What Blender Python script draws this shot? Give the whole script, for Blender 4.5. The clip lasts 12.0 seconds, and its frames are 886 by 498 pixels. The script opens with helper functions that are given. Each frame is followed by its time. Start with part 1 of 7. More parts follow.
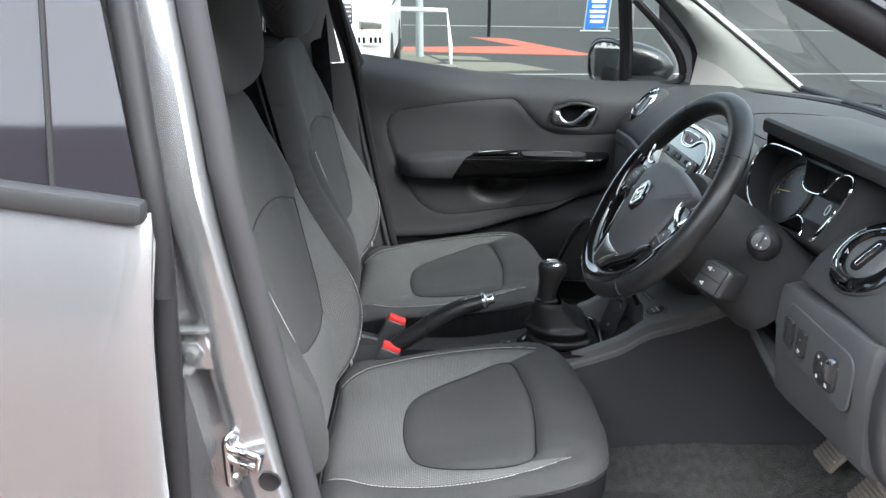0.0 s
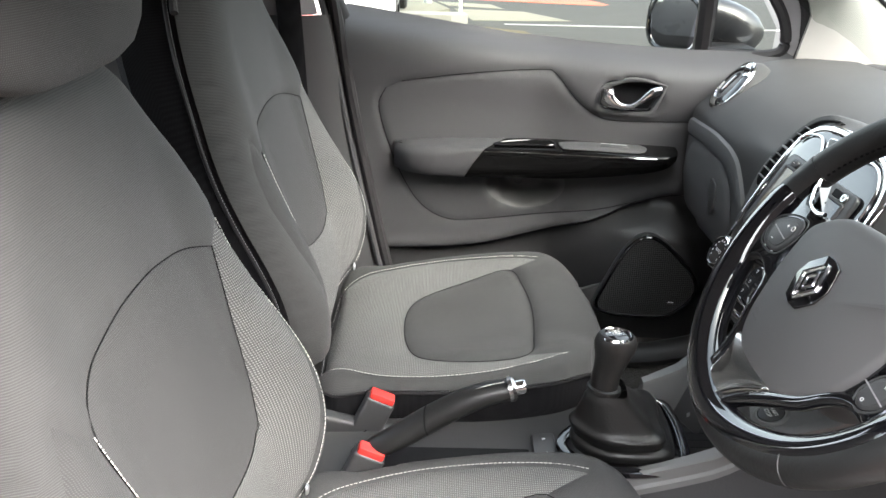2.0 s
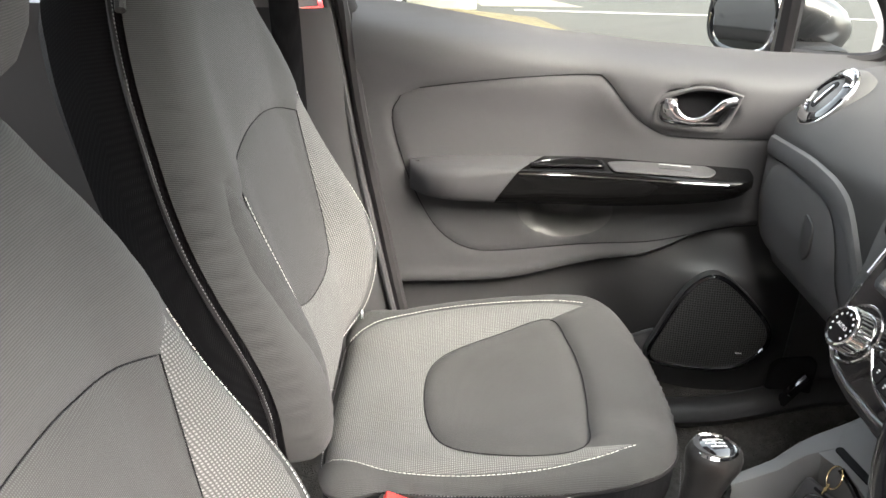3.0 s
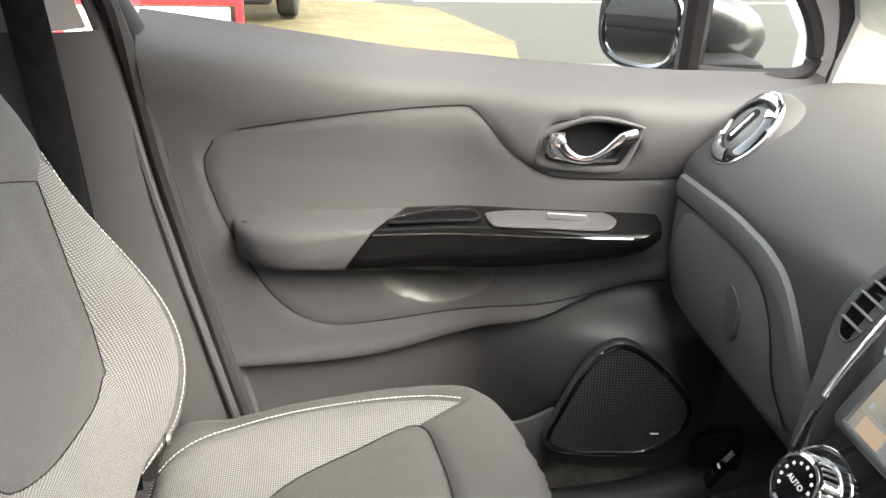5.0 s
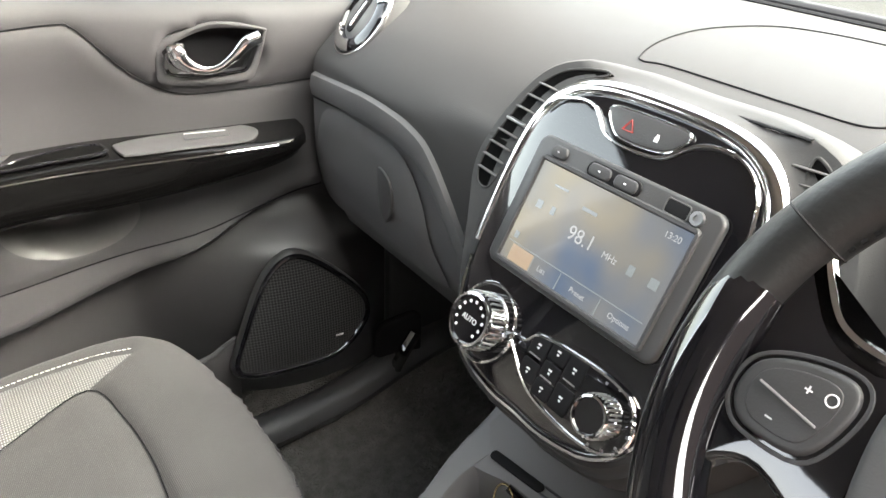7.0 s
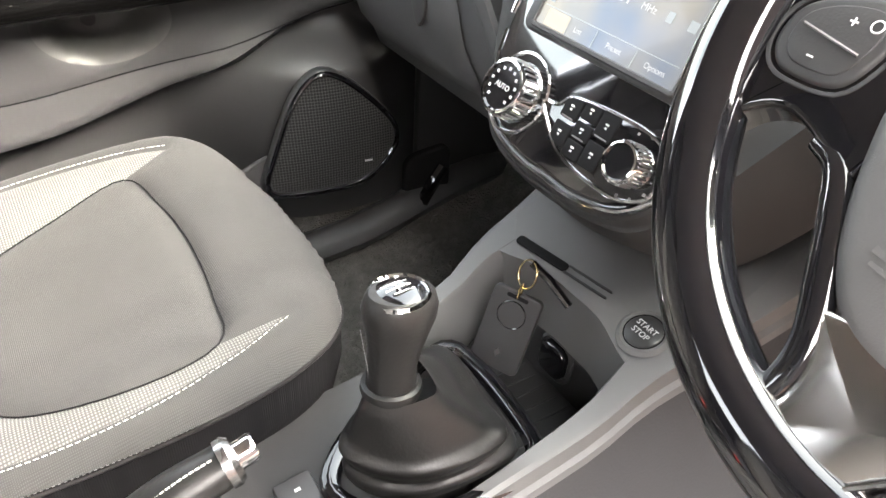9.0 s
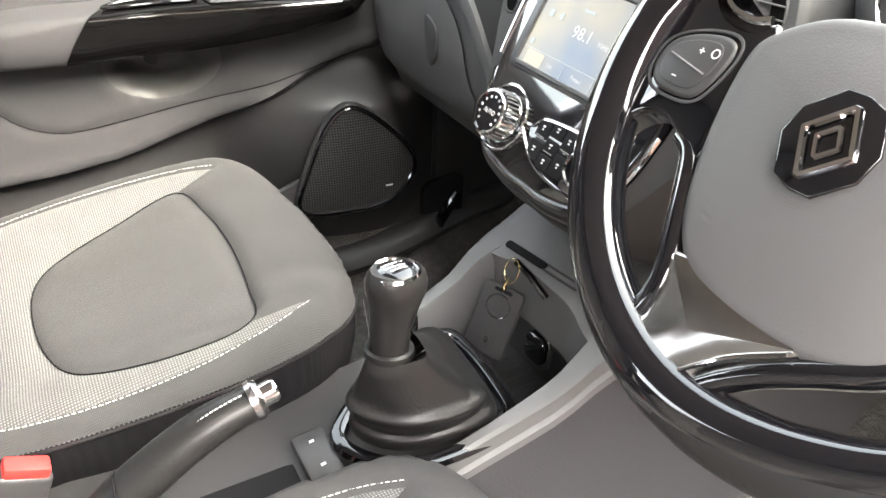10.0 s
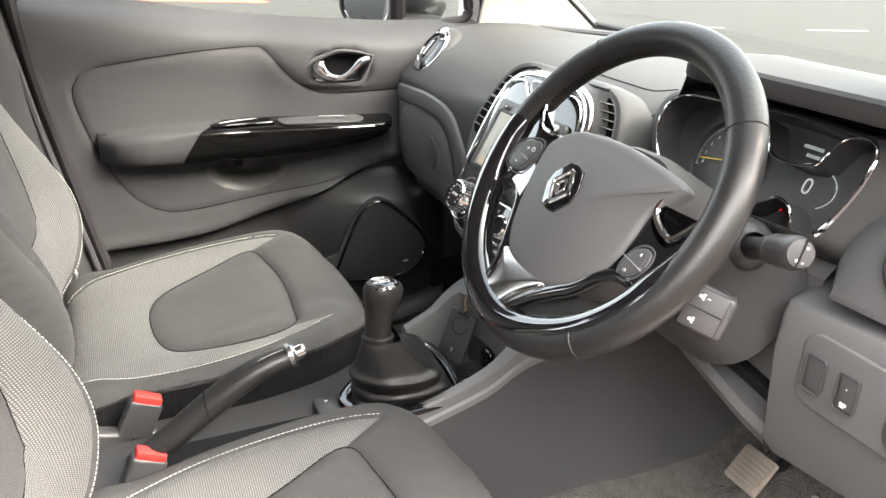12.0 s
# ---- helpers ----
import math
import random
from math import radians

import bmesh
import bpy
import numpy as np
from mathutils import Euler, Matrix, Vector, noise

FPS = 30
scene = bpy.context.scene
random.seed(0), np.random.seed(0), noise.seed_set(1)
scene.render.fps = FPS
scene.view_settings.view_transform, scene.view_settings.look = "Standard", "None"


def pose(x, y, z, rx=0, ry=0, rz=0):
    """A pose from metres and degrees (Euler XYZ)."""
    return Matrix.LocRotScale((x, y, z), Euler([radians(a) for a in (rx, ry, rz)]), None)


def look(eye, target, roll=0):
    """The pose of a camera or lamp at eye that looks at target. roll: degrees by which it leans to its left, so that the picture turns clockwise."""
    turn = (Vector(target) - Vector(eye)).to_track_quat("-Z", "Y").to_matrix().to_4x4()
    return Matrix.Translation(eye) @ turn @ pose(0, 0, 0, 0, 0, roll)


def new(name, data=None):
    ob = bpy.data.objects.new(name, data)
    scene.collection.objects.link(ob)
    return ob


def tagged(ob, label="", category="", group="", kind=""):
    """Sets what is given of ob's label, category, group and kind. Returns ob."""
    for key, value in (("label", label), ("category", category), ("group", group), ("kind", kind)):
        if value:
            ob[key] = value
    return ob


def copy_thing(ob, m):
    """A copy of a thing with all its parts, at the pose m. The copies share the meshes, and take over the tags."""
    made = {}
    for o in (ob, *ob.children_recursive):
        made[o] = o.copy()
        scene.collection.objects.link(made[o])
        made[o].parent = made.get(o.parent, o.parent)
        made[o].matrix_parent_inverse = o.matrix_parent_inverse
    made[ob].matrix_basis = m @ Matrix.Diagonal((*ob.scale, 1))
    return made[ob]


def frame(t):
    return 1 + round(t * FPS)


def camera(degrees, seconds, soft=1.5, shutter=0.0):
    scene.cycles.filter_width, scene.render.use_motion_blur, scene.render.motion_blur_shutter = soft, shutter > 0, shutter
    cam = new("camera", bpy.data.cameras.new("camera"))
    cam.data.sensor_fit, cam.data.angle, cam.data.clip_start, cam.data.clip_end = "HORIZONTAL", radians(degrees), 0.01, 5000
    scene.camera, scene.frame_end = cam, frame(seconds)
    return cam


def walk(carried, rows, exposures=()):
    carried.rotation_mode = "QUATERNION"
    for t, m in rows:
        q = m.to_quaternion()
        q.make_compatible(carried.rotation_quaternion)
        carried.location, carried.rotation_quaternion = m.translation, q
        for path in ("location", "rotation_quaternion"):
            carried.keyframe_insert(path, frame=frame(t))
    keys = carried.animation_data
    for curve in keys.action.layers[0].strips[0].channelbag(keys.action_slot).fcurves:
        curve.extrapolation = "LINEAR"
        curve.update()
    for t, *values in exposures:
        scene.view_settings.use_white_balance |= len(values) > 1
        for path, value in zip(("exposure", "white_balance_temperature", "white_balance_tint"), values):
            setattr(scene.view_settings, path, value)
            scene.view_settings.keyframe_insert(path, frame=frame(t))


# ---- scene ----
cam = camera(60.3, 12.0)
PATH = [
    (0, (-0.015, -1.459, 1.351), (0.023, 0.415, 0.654), 0.3),
    (0.5, (-0.03, -1.318, 1.337), (0.007, 0.544, 0.608), 0.6),
    (1, (-0.045, -1.194, 1.336), (-0.013, 0.654, 0.572), 0.9),
    (1.5, (-0.028, -1.027, 1.318), (0.007, 0.809, 0.525), 1.4),
    (2, (-0.015, -0.9, 1.304), (0.016, 0.924, 0.486), 1.7),
    (2.5, (-0.038, -0.749, 1.298), (-0.016, 1.062, 0.45), 1.8),
    (2.7, (-0.051, -0.695, 1.293), (-0.034, 1.113, 0.437), 1.8),
    (4.5, (0.005, -0.332, 1.232), (0.131, 1.488, 0.412), 2.6),
    (5, (0.064, -0.309, 1.276), (0.298, 1.476, 0.405), 1.7),
    (5.5, (0.081, -0.314, 1.271), (0.632, 1.402, 0.404), 2.7),
    (6, (0.089, -0.318, 1.262), (0.902, 1.284, 0.383), 3.0),
    (6.5, (0.077, -0.309, 1.246), (1.091, 1.158, 0.341), 2.7),
    (8.5, (0.043, -0.326, 1.138), (1.021, 0.987, -0.011), 3.3),
    (9, (0.029, -0.364, 1.122), (0.939, 0.975, -0.052), 3.6),
    (9.5, (0.019, -0.419, 1.128), (0.889, 0.966, -0.022), 3.2),
    (10, (-0.008, -0.499, 1.158), (0.853, 0.949, 0.08), 2.7),
    (10.5, (-0.042, -0.602, 1.207), (0.82, 0.906, 0.215), 2.3),
    (11, (-0.054, -0.7, 1.232), (0.804, 0.865, 0.329), 2.2),
    (11.5, (-0.072, -0.821, 1.252), (0.764, 0.792, 0.416), 2.3),
    (12, (-0.104, -0.916, 1.256), (0.687, 0.741, 0.463), 2.5),
]
EXPOSURES = [(0.0, 2.82, 5900, 6), (1.0, 3.12, 5950, 7), (1.5, 3.42, 6100, 8), (2.5, 4.05, 6750, 10), (4.5, 4.65, 6900, 11), (5.5, 4.22, 6900, 11), (6.5, 4.33, 6950, 10), (8.5, 5.12, 7050, 12), (9.5, 5.08, 7050, 12), (10.5, 4.78, 7000, 11), (12.0, 4.25, 6950, 11)]
walk(cam, [(t, look(eye, target, roll)) for t, eye, target, roll in PATH], EXPOSURES)

# ---- light ----
world = bpy.data.worlds.new("sky")
world.use_nodes = True
scene.world = world
wn, wl = world.node_tree.nodes, world.node_tree.links
sky = wn.new("ShaderNodeTexSky")
sky.sky_type, sky.sun_disc = "NISHITA", False
sky.sun_elevation, sky.sun_rotation = radians(43), radians(136)
sky.air_density, sky.dust_density, sky.ozone_density = 1.0, 4.0, 0.6
wn["Background"].inputs["Strength"].default_value = 0.15
soft = wn.new("ShaderNodeHueSaturation")
soft.inputs["Saturation"].default_value = 0.42
wl.new(sky.outputs["Color"], soft.inputs["Color"])
wl.new(soft.outputs["Color"], wn["Background"].inputs["Color"])
sun = new("sun", bpy.data.lights.new("sun", "SUN"))
sun.data.energy, sun.data.angle, sun.data.color = 0.50, radians(55), (1.0, 0.96, 0.91)
sun.matrix_world = look((-4.4, -4.6, 6.0), (0, 0, 0))


# ---- materials ----
def shader(name, color, rough=0.5, metal=0.0, coat=0.0, spec=0.5):
    m = bpy.data.materials.new(name)
    m.use_nodes = True
    b = m.node_tree.nodes["Principled BSDF"]
    b.inputs["Base Color"].default_value = (*color, 1)
    b.inputs["Roughness"].default_value = rough
    b.inputs["Metallic"].default_value = metal
    b.inputs["Specular IOR Level"].default_value = spec
    b.inputs["Coat Weight"].default_value = coat
    b.inputs["Coat Roughness"].default_value = 0.04
    return m, m.node_tree.nodes, m.node_tree.links, b


def surface(name, color, rough=0.5, metal=0.0, coat=0.0, grain=400.0, bump=0.0, vary=0.12, blotch=6.0, rvary=0.12, dist=0.001, spec=0.5):
    """A material with fine grain relief and broad variation of tone and gloss."""
    m, n, l, b = shader(name, color, rough, metal, coat, spec)
    tc = n.new("ShaderNodeTexCoord")
    big = n.new("ShaderNodeTexNoise")
    big.inputs["Scale"].default_value, big.inputs["Detail"].default_value = blotch, 6
    fine = n.new("ShaderNodeTexNoise")
    fine.inputs["Scale"].default_value, fine.inputs["Detail"].default_value = grain, 2
    for t in (big, fine):
        l.new(tc.outputs["Object"], t.inputs["Vector"])
    mix = n.new("ShaderNodeMix")
    mix.data_type = "RGBA"
    mix.inputs[6].default_value = (*[c * (1 - vary) for c in color], 1)
    mix.inputs[7].default_value = (*[min(1, c * (1 + vary)) for c in color], 1)
    l.new(big.outputs["Fac"], mix.inputs[0])
    l.new(mix.outputs[2], b.inputs["Base Color"])
    mr = n.new("ShaderNodeMapRange")
    mr.inputs["To Min"].default_value, mr.inputs["To Max"].default_value = max(0.02, rough - rvary), min(1, rough + rvary)
    l.new(big.outputs["Fac"], mr.inputs["Value"])
    l.new(mr.outputs["Result"], b.inputs["Roughness"])
    if bump:
        bp = n.new("ShaderNodeBump")
        bp.inputs["Strength"].default_value, bp.inputs["Distance"].default_value = bump, dist
        l.new(fine.outputs["Fac"], bp.inputs["Height"])
        l.new(bp.outputs["Normal"], b.inputs["Normal"])
    return m


def weave(name, dark, light, pitch, ratio=1.0, rough=0.85, relief=0.5, sheen=0.04, axis="xy", rib=False):
    """Woven cloth: two crossed thread waves at real pitch, with broad wear."""
    m, n, l, b = shader(name, dark, rough, spec=0.12)
    b.inputs["Sheen Weight"].default_value = sheen
    b.inputs["Sheen Roughness"].default_value = 0.5
    tc = n.new("ShaderNodeTexCoord")
    waves = []
    for d, k in (("X", 1.0), ("Y", ratio)):
        mp = n.new("ShaderNodeMapping")
        if axis == "yz":
            mp.inputs["Rotation"].default_value = (0, radians(90), 0) if d == "X" else (0, 0, 0)
        l.new(tc.outputs["Object"], mp.inputs["Vector"])
        w = n.new("ShaderNodeTexWave")
        w.bands_direction = d
        w.inputs["Scale"].default_value = 0.314 / (pitch * k)
        w.inputs["Distortion"].default_value = 0.25
        w.inputs["Detail"].default_value = 1
        l.new(mp.outputs["Vector"], w.inputs["Vector"])
        waves.append(w)
    mul = n.new("ShaderNodeMath")
    mul.operation = "MULTIPLY"
    l.new(waves[0].outputs["Fac"], mul.inputs[0])
    if rib:
        mul.inputs[1].default_value = 1.0
    else:
        l.new(waves[1].outputs["Fac"], mul.inputs[1])
    wear = n.new("ShaderNodeTexNoise")
    wear.inputs["Scale"].default_value, wear.inputs["Detail"].default_value = 9, 5
    l.new(tc.outputs["Object"], wear.inputs["Vector"])
    mix = n.new("ShaderNodeMix")
    mix.data_type = "RGBA"
    mix.inputs[6].default_value, mix.inputs[7].default_value = (*dark, 1), (*light, 1)
    l.new(mul.outputs[0], mix.inputs[0])
    tone = n.new("ShaderNodeMapRange")
    tone.inputs["To Min"].default_value, tone.inputs["To Max"].default_value = 0.82, 1.18
    l.new(wear.outputs["Fac"], tone.inputs["Value"])
    sc = n.new("ShaderNodeMix")
    sc.data_type, sc.blend_type = "RGBA", "MULTIPLY"
    sc.inputs[0].default_value = 1.0
    l.new(mix.outputs[2], sc.inputs[6])
    l.new(tone.outputs["Result"], sc.inputs[7])
    l.new(sc.outputs[2], b.inputs["Base Color"])
    bp = n.new("ShaderNodeBump")
    bp.inputs["Strength"].default_value, bp.inputs["Distance"].default_value = relief, 0.0008
    l.new(mul.outputs[0], bp.inputs["Height"])
    l.new(bp.outputs["Normal"], b.inputs["Normal"])
    return m


def glowing(name, color, strength):
    m, n, l, b = shader(name, (0.01, 0.01, 0.01), 0.2)
    b.inputs["Emission Color"].default_value = (*color, 1)
    b.inputs["Emission Strength"].default_value = strength
    return m


CLOTH = weave("charcoal_cloth", (0.044, 0.044, 0.044), (0.076, 0.076, 0.076), 0.0016, relief=0.35)
# Same cloth toned a little darker, so the backrests carry some shade.
CLOTH_BACK = weave("charcoal_cloth_upright_shaded", (0.042, 0.042, 0.042), (0.074, 0.074, 0.074), 0.0016, relief=0.35, axis="yz")
RIBCLOTH = weave("ribbed_charcoal_cloth", (0.046, 0.046, 0.046), (0.068, 0.068, 0.068), 0.0018, relief=0.3, axis="yz", rib=True)
MESHCLOTH = weave("light_mesh_cloth", (0.075, 0.075, 0.074), (0.235, 0.235, 0.23), 0.0028, ratio=1.0, relief=0.8)
# Mesh copy for the backrests, again darkened to put their shade into the colour.
MESHCLOTH_BACK = weave("light_mesh_cloth_upright_shaded", (0.065, 0.065, 0.064), (0.215, 0.215, 0.21), 0.0028, ratio=1.0, relief=0.8, axis="yz")
BLACKCLOTH = weave("black_cloth", (0.007, 0.007, 0.008), (0.014, 0.014, 0.015), 0.002, relief=0.3, sheen=0.0)
THREAD = surface("pale_thread", (0.55, 0.54, 0.50), 0.8, grain=900, bump=0.2)
SOFT = surface("soft_grey_plastic", (0.037, 0.037, 0.039), 0.60, grain=900, bump=0.25, dist=0.0006)
DASH = surface("dash_grey_plastic", (0.043, 0.043, 0.043), 0.62, spec=0.20, grain=800, bump=0.3, dist=0.0006)
INSERT = surface("door_insert_vinyl", (0.039, 0.039, 0.041), 0.64, grain=1100, bump=0.35, dist=0.0005)
HARD = surface("hard_black_plastic", (0.040, 0.040, 0.041), 0.40, spec=0.5, grain=700, bump=0.25, dist=0.0006)
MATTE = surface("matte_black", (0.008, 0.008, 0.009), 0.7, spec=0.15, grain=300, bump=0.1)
PIANO = surface("piano_black", (0.004, 0.004, 0.005), 0.06, coat=1.0, vary=0.05, rvary=0.02)
CHROME = surface("chrome", (0.80, 0.80, 0.80), 0.07, metal=1.0, vary=0.03, rvary=0.03)
SATIN = surface("satin_silver", (0.50, 0.50, 0.50), 0.3, metal=1.0, vary=0.05)
LEATHER = surface("black_leather", (0.011, 0.011, 0.011), 0.40, spec=0.45, grain=260, bump=0.35, dist=0.0008)
SILVER = surface("silver_paint", (0.46, 0.465, 0.475), 0.26, metal=0.78, coat=0.6, vary=0.03, grain=1500, rvary=0.04)
SEAL = surface("rubber_seal", (0.020, 0.019, 0.020), 0.55, spec=0.2, grain=200, bump=0.15)
GREYSEAL = surface("grey_flock_seal", (0.042, 0.040, 0.043), 0.8, spec=0.25, grain=900, bump=0.3)
BEIGE = surface("pale_grey_trim", (0.36, 0.352, 0.33), 0.7, grain=700, bump=0.3, dist=0.0005)
CARPET = surface("dark_carpet", (0.095, 0.092, 0.086), 0.98, spec=0.05, grain=260, bump=1.0, vary=0.5, blotch=60, dist=0.006)
CONSOLE = surface("console_grey_plastic", (0.150, 0.151, 0.150), 0.55, grain=1000, bump=0.2, dist=0.0005)
RED = surface("red_button_plastic", (0.62, 0.035, 0.03), 0.4, vary=0.06)
ASPHALT = surface("asphalt", (0.045, 0.044, 0.040), 0.9, spec=0.2, grain=60, bump=0.6, vary=0.22, blotch=0.9, dist=0.01)
CONCRETE = surface("kerb_concrete", (0.20, 0.195, 0.17), 0.85, grain=40, bump=0.4, vary=0.15, blotch=3, dist=0.01)
PAVING = surface("pale_paving", (0.14, 0.13, 0.095), 0.9, grain=30, bump=0.4, vary=0.2, blotch=1.5, dist=0.01)


def blocks(name, light, dark, joint):
    """Small rectangular paving blocks with sandy joints."""
    m, n, l, b = shader(name, light, 0.9, spec=0.2)
    tc = n.new("ShaderNodeTexCoord")
    mp = n.new("ShaderNodeMapping")
    mp.inputs["Rotation"].default_value = (0, 0, radians(38))
    br = n.new("ShaderNodeTexBrick")
    br.inputs["Color1"].default_value, br.inputs["Color2"].default_value = (*light, 1), (*dark, 1)
    br.inputs["Mortar"].default_value = (*joint, 1)
    br.inputs["Scale"].default_value, br.inputs["Mortar Size"].default_value = 1.0, 0.008
    br.inputs["Brick Width"].default_value, br.inputs["Row Height"].default_value = 0.21, 0.105
    no = n.new("ShaderNodeTexNoise")
    no.inputs["Scale"].default_value, no.inputs["Detail"].default_value = 1.3, 5
    mix = n.new("ShaderNodeMix")
    mix.data_type, mix.blend_type = "RGBA", "MULTIPLY"
    mix.inputs[0].default_value = 0.7
    l.new(tc.outputs["Object"], mp.inputs["Vector"])
    l.new(mp.outputs["Vector"], br.inputs["Vector"])
    l.new(tc.outputs["Object"], no.inputs["Vector"])
    l.new(br.outputs["Color"], mix.inputs[6])
    l.new(no.outputs["Fac"], mix.inputs[7])
    l.new(mix.outputs[2], b.inputs["Base Color"])
    bp = n.new("ShaderNodeBump")
    bp.inputs["Strength"].default_value, bp.inputs["Distance"].default_value = 0.6, 0.006
    bp.invert = True
    l.new(br.outputs["Fac"], bp.inputs["Height"])
    l.new(bp.outputs["Normal"], b.inputs["Normal"])
    return m


BUFF = blocks("buff_block_paving", (0.20, 0.165, 0.085), (0.155, 0.125, 0.07), (0.09, 0.08, 0.05))
REDROAD = surface("red_road_coating", (0.32, 0.085, 0.045), 0.85, grain=50, bump=0.4, vary=0.15, blotch=2, dist=0.008)
PAINT = surface("road_paint", (0.26, 0.26, 0.245), 0.7, grain=60, bump=0.3, vary=0.15, blotch=4)
WHITE = surface("white_enamel", (0.75, 0.75, 0.74), 0.3, coat=0.5, vary=0.04)
GREYMETAL = surface("galvanised_pole", (0.38, 0.40, 0.41), 0.5, metal=0.4, vary=0.1)
BLUE = surface("blue_banner", (0.015, 0.12, 0.42), 0.6, vary=0.1)
REDPAINT = surface("red_car_paint", (0.5, 0.02, 0.025), 0.25, coat=0.8, vary=0.05)
TYRE = surface("tyre_rubber", (0.02, 0.02, 0.02), 0.85, grain=120, bump=0.4)
ICON = surface("white_print", (0.72, 0.72, 0.72), 0.6, vary=0.02)
DARKGLASS = surface("privacy_glass", (0.022, 0.020, 0.024), 0.04, coat=0.0, spec=0.5, vary=0.1, rvary=0.02)
MIRROR = surface("mirror_glass", (0.86, 0.87, 0.88), 0.02, metal=1.0, vary=0.01, rvary=0.01)


def clear_glass(name, tint):
    m, n, l, b = shader(name, tint, 0.0)
    out = n["Material Output"]
    tr = n.new("ShaderNodeBsdfTransparent")
    tr.inputs["Color"].default_value = (*tint, 1)
    gl = n.new("ShaderNodeBsdfGlossy")
    gl.inputs["Roughness"].default_value = 0.02
    lw = n.new("ShaderNodeLayerWeight")
    lw.inputs["Blend"].default_value = 0.5
    pw = n.new("ShaderNodeMath")
    pw.operation, pw.inputs[1].default_value = "POWER", 4.0
    l.new(lw.outputs["Facing"], pw.inputs[0])
    fr = n.new("ShaderNodeMapRange")
    fr.inputs["To Min"].default_value, fr.inputs["To Max"].default_value = 0.03, 0.5
    l.new(pw.outputs[0], fr.inputs["Value"])
    mx = n.new("ShaderNodeMixShader")
    l.new(fr.outputs["Result"], mx.inputs[0])
    l.new(tr.outputs["BSDF"], mx.inputs[1])
    l.new(gl.outputs["BSDF"], mx.inputs[2])
    l.new(mx.outputs["Shader"], out.inputs["Surface"])
    return m


GLASS = clear_glass("window_glass", (0.52, 0.55, 0.52))
SCREENGLASS = clear_glass("windscreen_glass", (0.62, 0.66, 0.63))
REARGLASS = clear_glass("rear_tinted_glass", (0.6, 0.6, 0.6))


# ---- mesh helpers ----
from mathutils.geometry import delaunay_2d_cdt


def spline(pts, n=8, closed=False):
    """A smooth curve through the points, n steps to each span."""
    P = [Vector(p) for p in pts]
    out, m = [], len(P)
    spans = m if closed else m - 1
    for i in range(spans):
        if closed:
            a, b, c, d = P[i - 1], P[i], P[(i + 1) % m], P[(i + 2) % m]
        else:
            b, c = P[i], P[i + 1]
            a = P[i - 1] if i else b * 2 - c
            d = P[i + 2] if i + 2 < m else c * 2 - b
        for k in range(n):
            t = k / n
            out.append(0.5 * ((2 * b) + (c - a) * t + (2 * a - 5 * b + 4 * c - d) * t * t + (3 * b - a - 3 * c + d) * t ** 3))
    if not closed:
        out.append(P[-1].copy())
    return out


def resample(pts, step, closed=False):
    P = list(pts) + ([pts[0]] if closed else [])
    L = [0.0]
    for a, b in zip(P, P[1:]):
        L.append(L[-1] + (b - a).length)
    n = max(2, round(L[-1] / step))
    out, j = [], 0
    for i in range(n + (0 if closed else 1)):
        s = L[-1] * i / n
        while j < len(L) - 2 and L[j + 1] < s:
            j += 1
        k = (s - L[j]) / max(1e-9, L[j + 1] - L[j])
        out.append(P[j].lerp(P[j + 1], k))
    return out


def finish(name, bm, material, parent=None, label="", smooth=True, m=None):
    me = bpy.data.meshes.new(name)
    bmesh.ops.recalc_face_normals(bm, faces=bm.faces[:])
    bm.to_mesh(me)
    bm.free()
    if smooth:
        me.polygons.foreach_set("use_smooth", [True] * len(me.polygons))
        me.set_sharp_from_angle(angle=radians(38))
    if material:
        me.materials.append(material)
    ob = new(name, me)
    if parent is not None:
        ob.parent = parent
    if m is not None:
        ob.matrix_basis = m
    if label:
        ob["label"] = label
    return ob


def part(name, bm, material, parent, label="", smooth=True, m=None):
    return finish(name, bm, material, parent, label, smooth, m)


def thing(name, label, category, m=None, group="", kind=""):
    ob = new(name)
    ob.empty_display_size = 0.05
    if m is not None:
        ob.matrix_basis = m
    return tagged(ob, label, category, group, kind)


def box(size, m=None, bevel=0.0, seg=2, bm=None):
    bm2 = bmesh.new()
    bmesh.ops.create_cube(bm2, size=1.0)
    bmesh.ops.scale(bm2, vec=size, verts=bm2.verts)
    if bevel:
        bmesh.ops.bevel(bm2, geom=bm2.edges[:], offset=bevel, segments=seg, affect="EDGES", profile=0.5)
    if m is not None:
        bm2.transform(m)
    return merge(bm, bm2)


def merge(bm, other):
    if bm is None:
        return other
    me = bpy.data.meshes.new("tmp")
    other.to_mesh(me)
    other.free()
    bm.from_mesh(me)
    bpy.data.meshes.remove(me)
    return bm


def lathe(profile, n=32, m=None, bm=None):
    """Turn (radius, height) pairs round the z axis."""
    b = bmesh.new()
    rings = []
    for r, z in profile:
        if r < 1e-6:
            rings.append([b.verts.new((0, 0, z))])
        else:
            rings.append([b.verts.new((r * math.cos(2 * math.pi * i / n), r * math.sin(2 * math.pi * i / n), z)) for i in range(n)])
    for A, B in zip(rings, rings[1:]):
        for i in range(n):
            j = (i + 1) % n
            vs = [A[i % len(A)], A[j % len(A)], B[j % len(B)], B[i % len(B)]]
            vs = list(dict.fromkeys(vs))
            if len(vs) > 2:
                b.faces.new(vs)
    if m is not None:
        b.transform(m)
    return merge(bm, b)


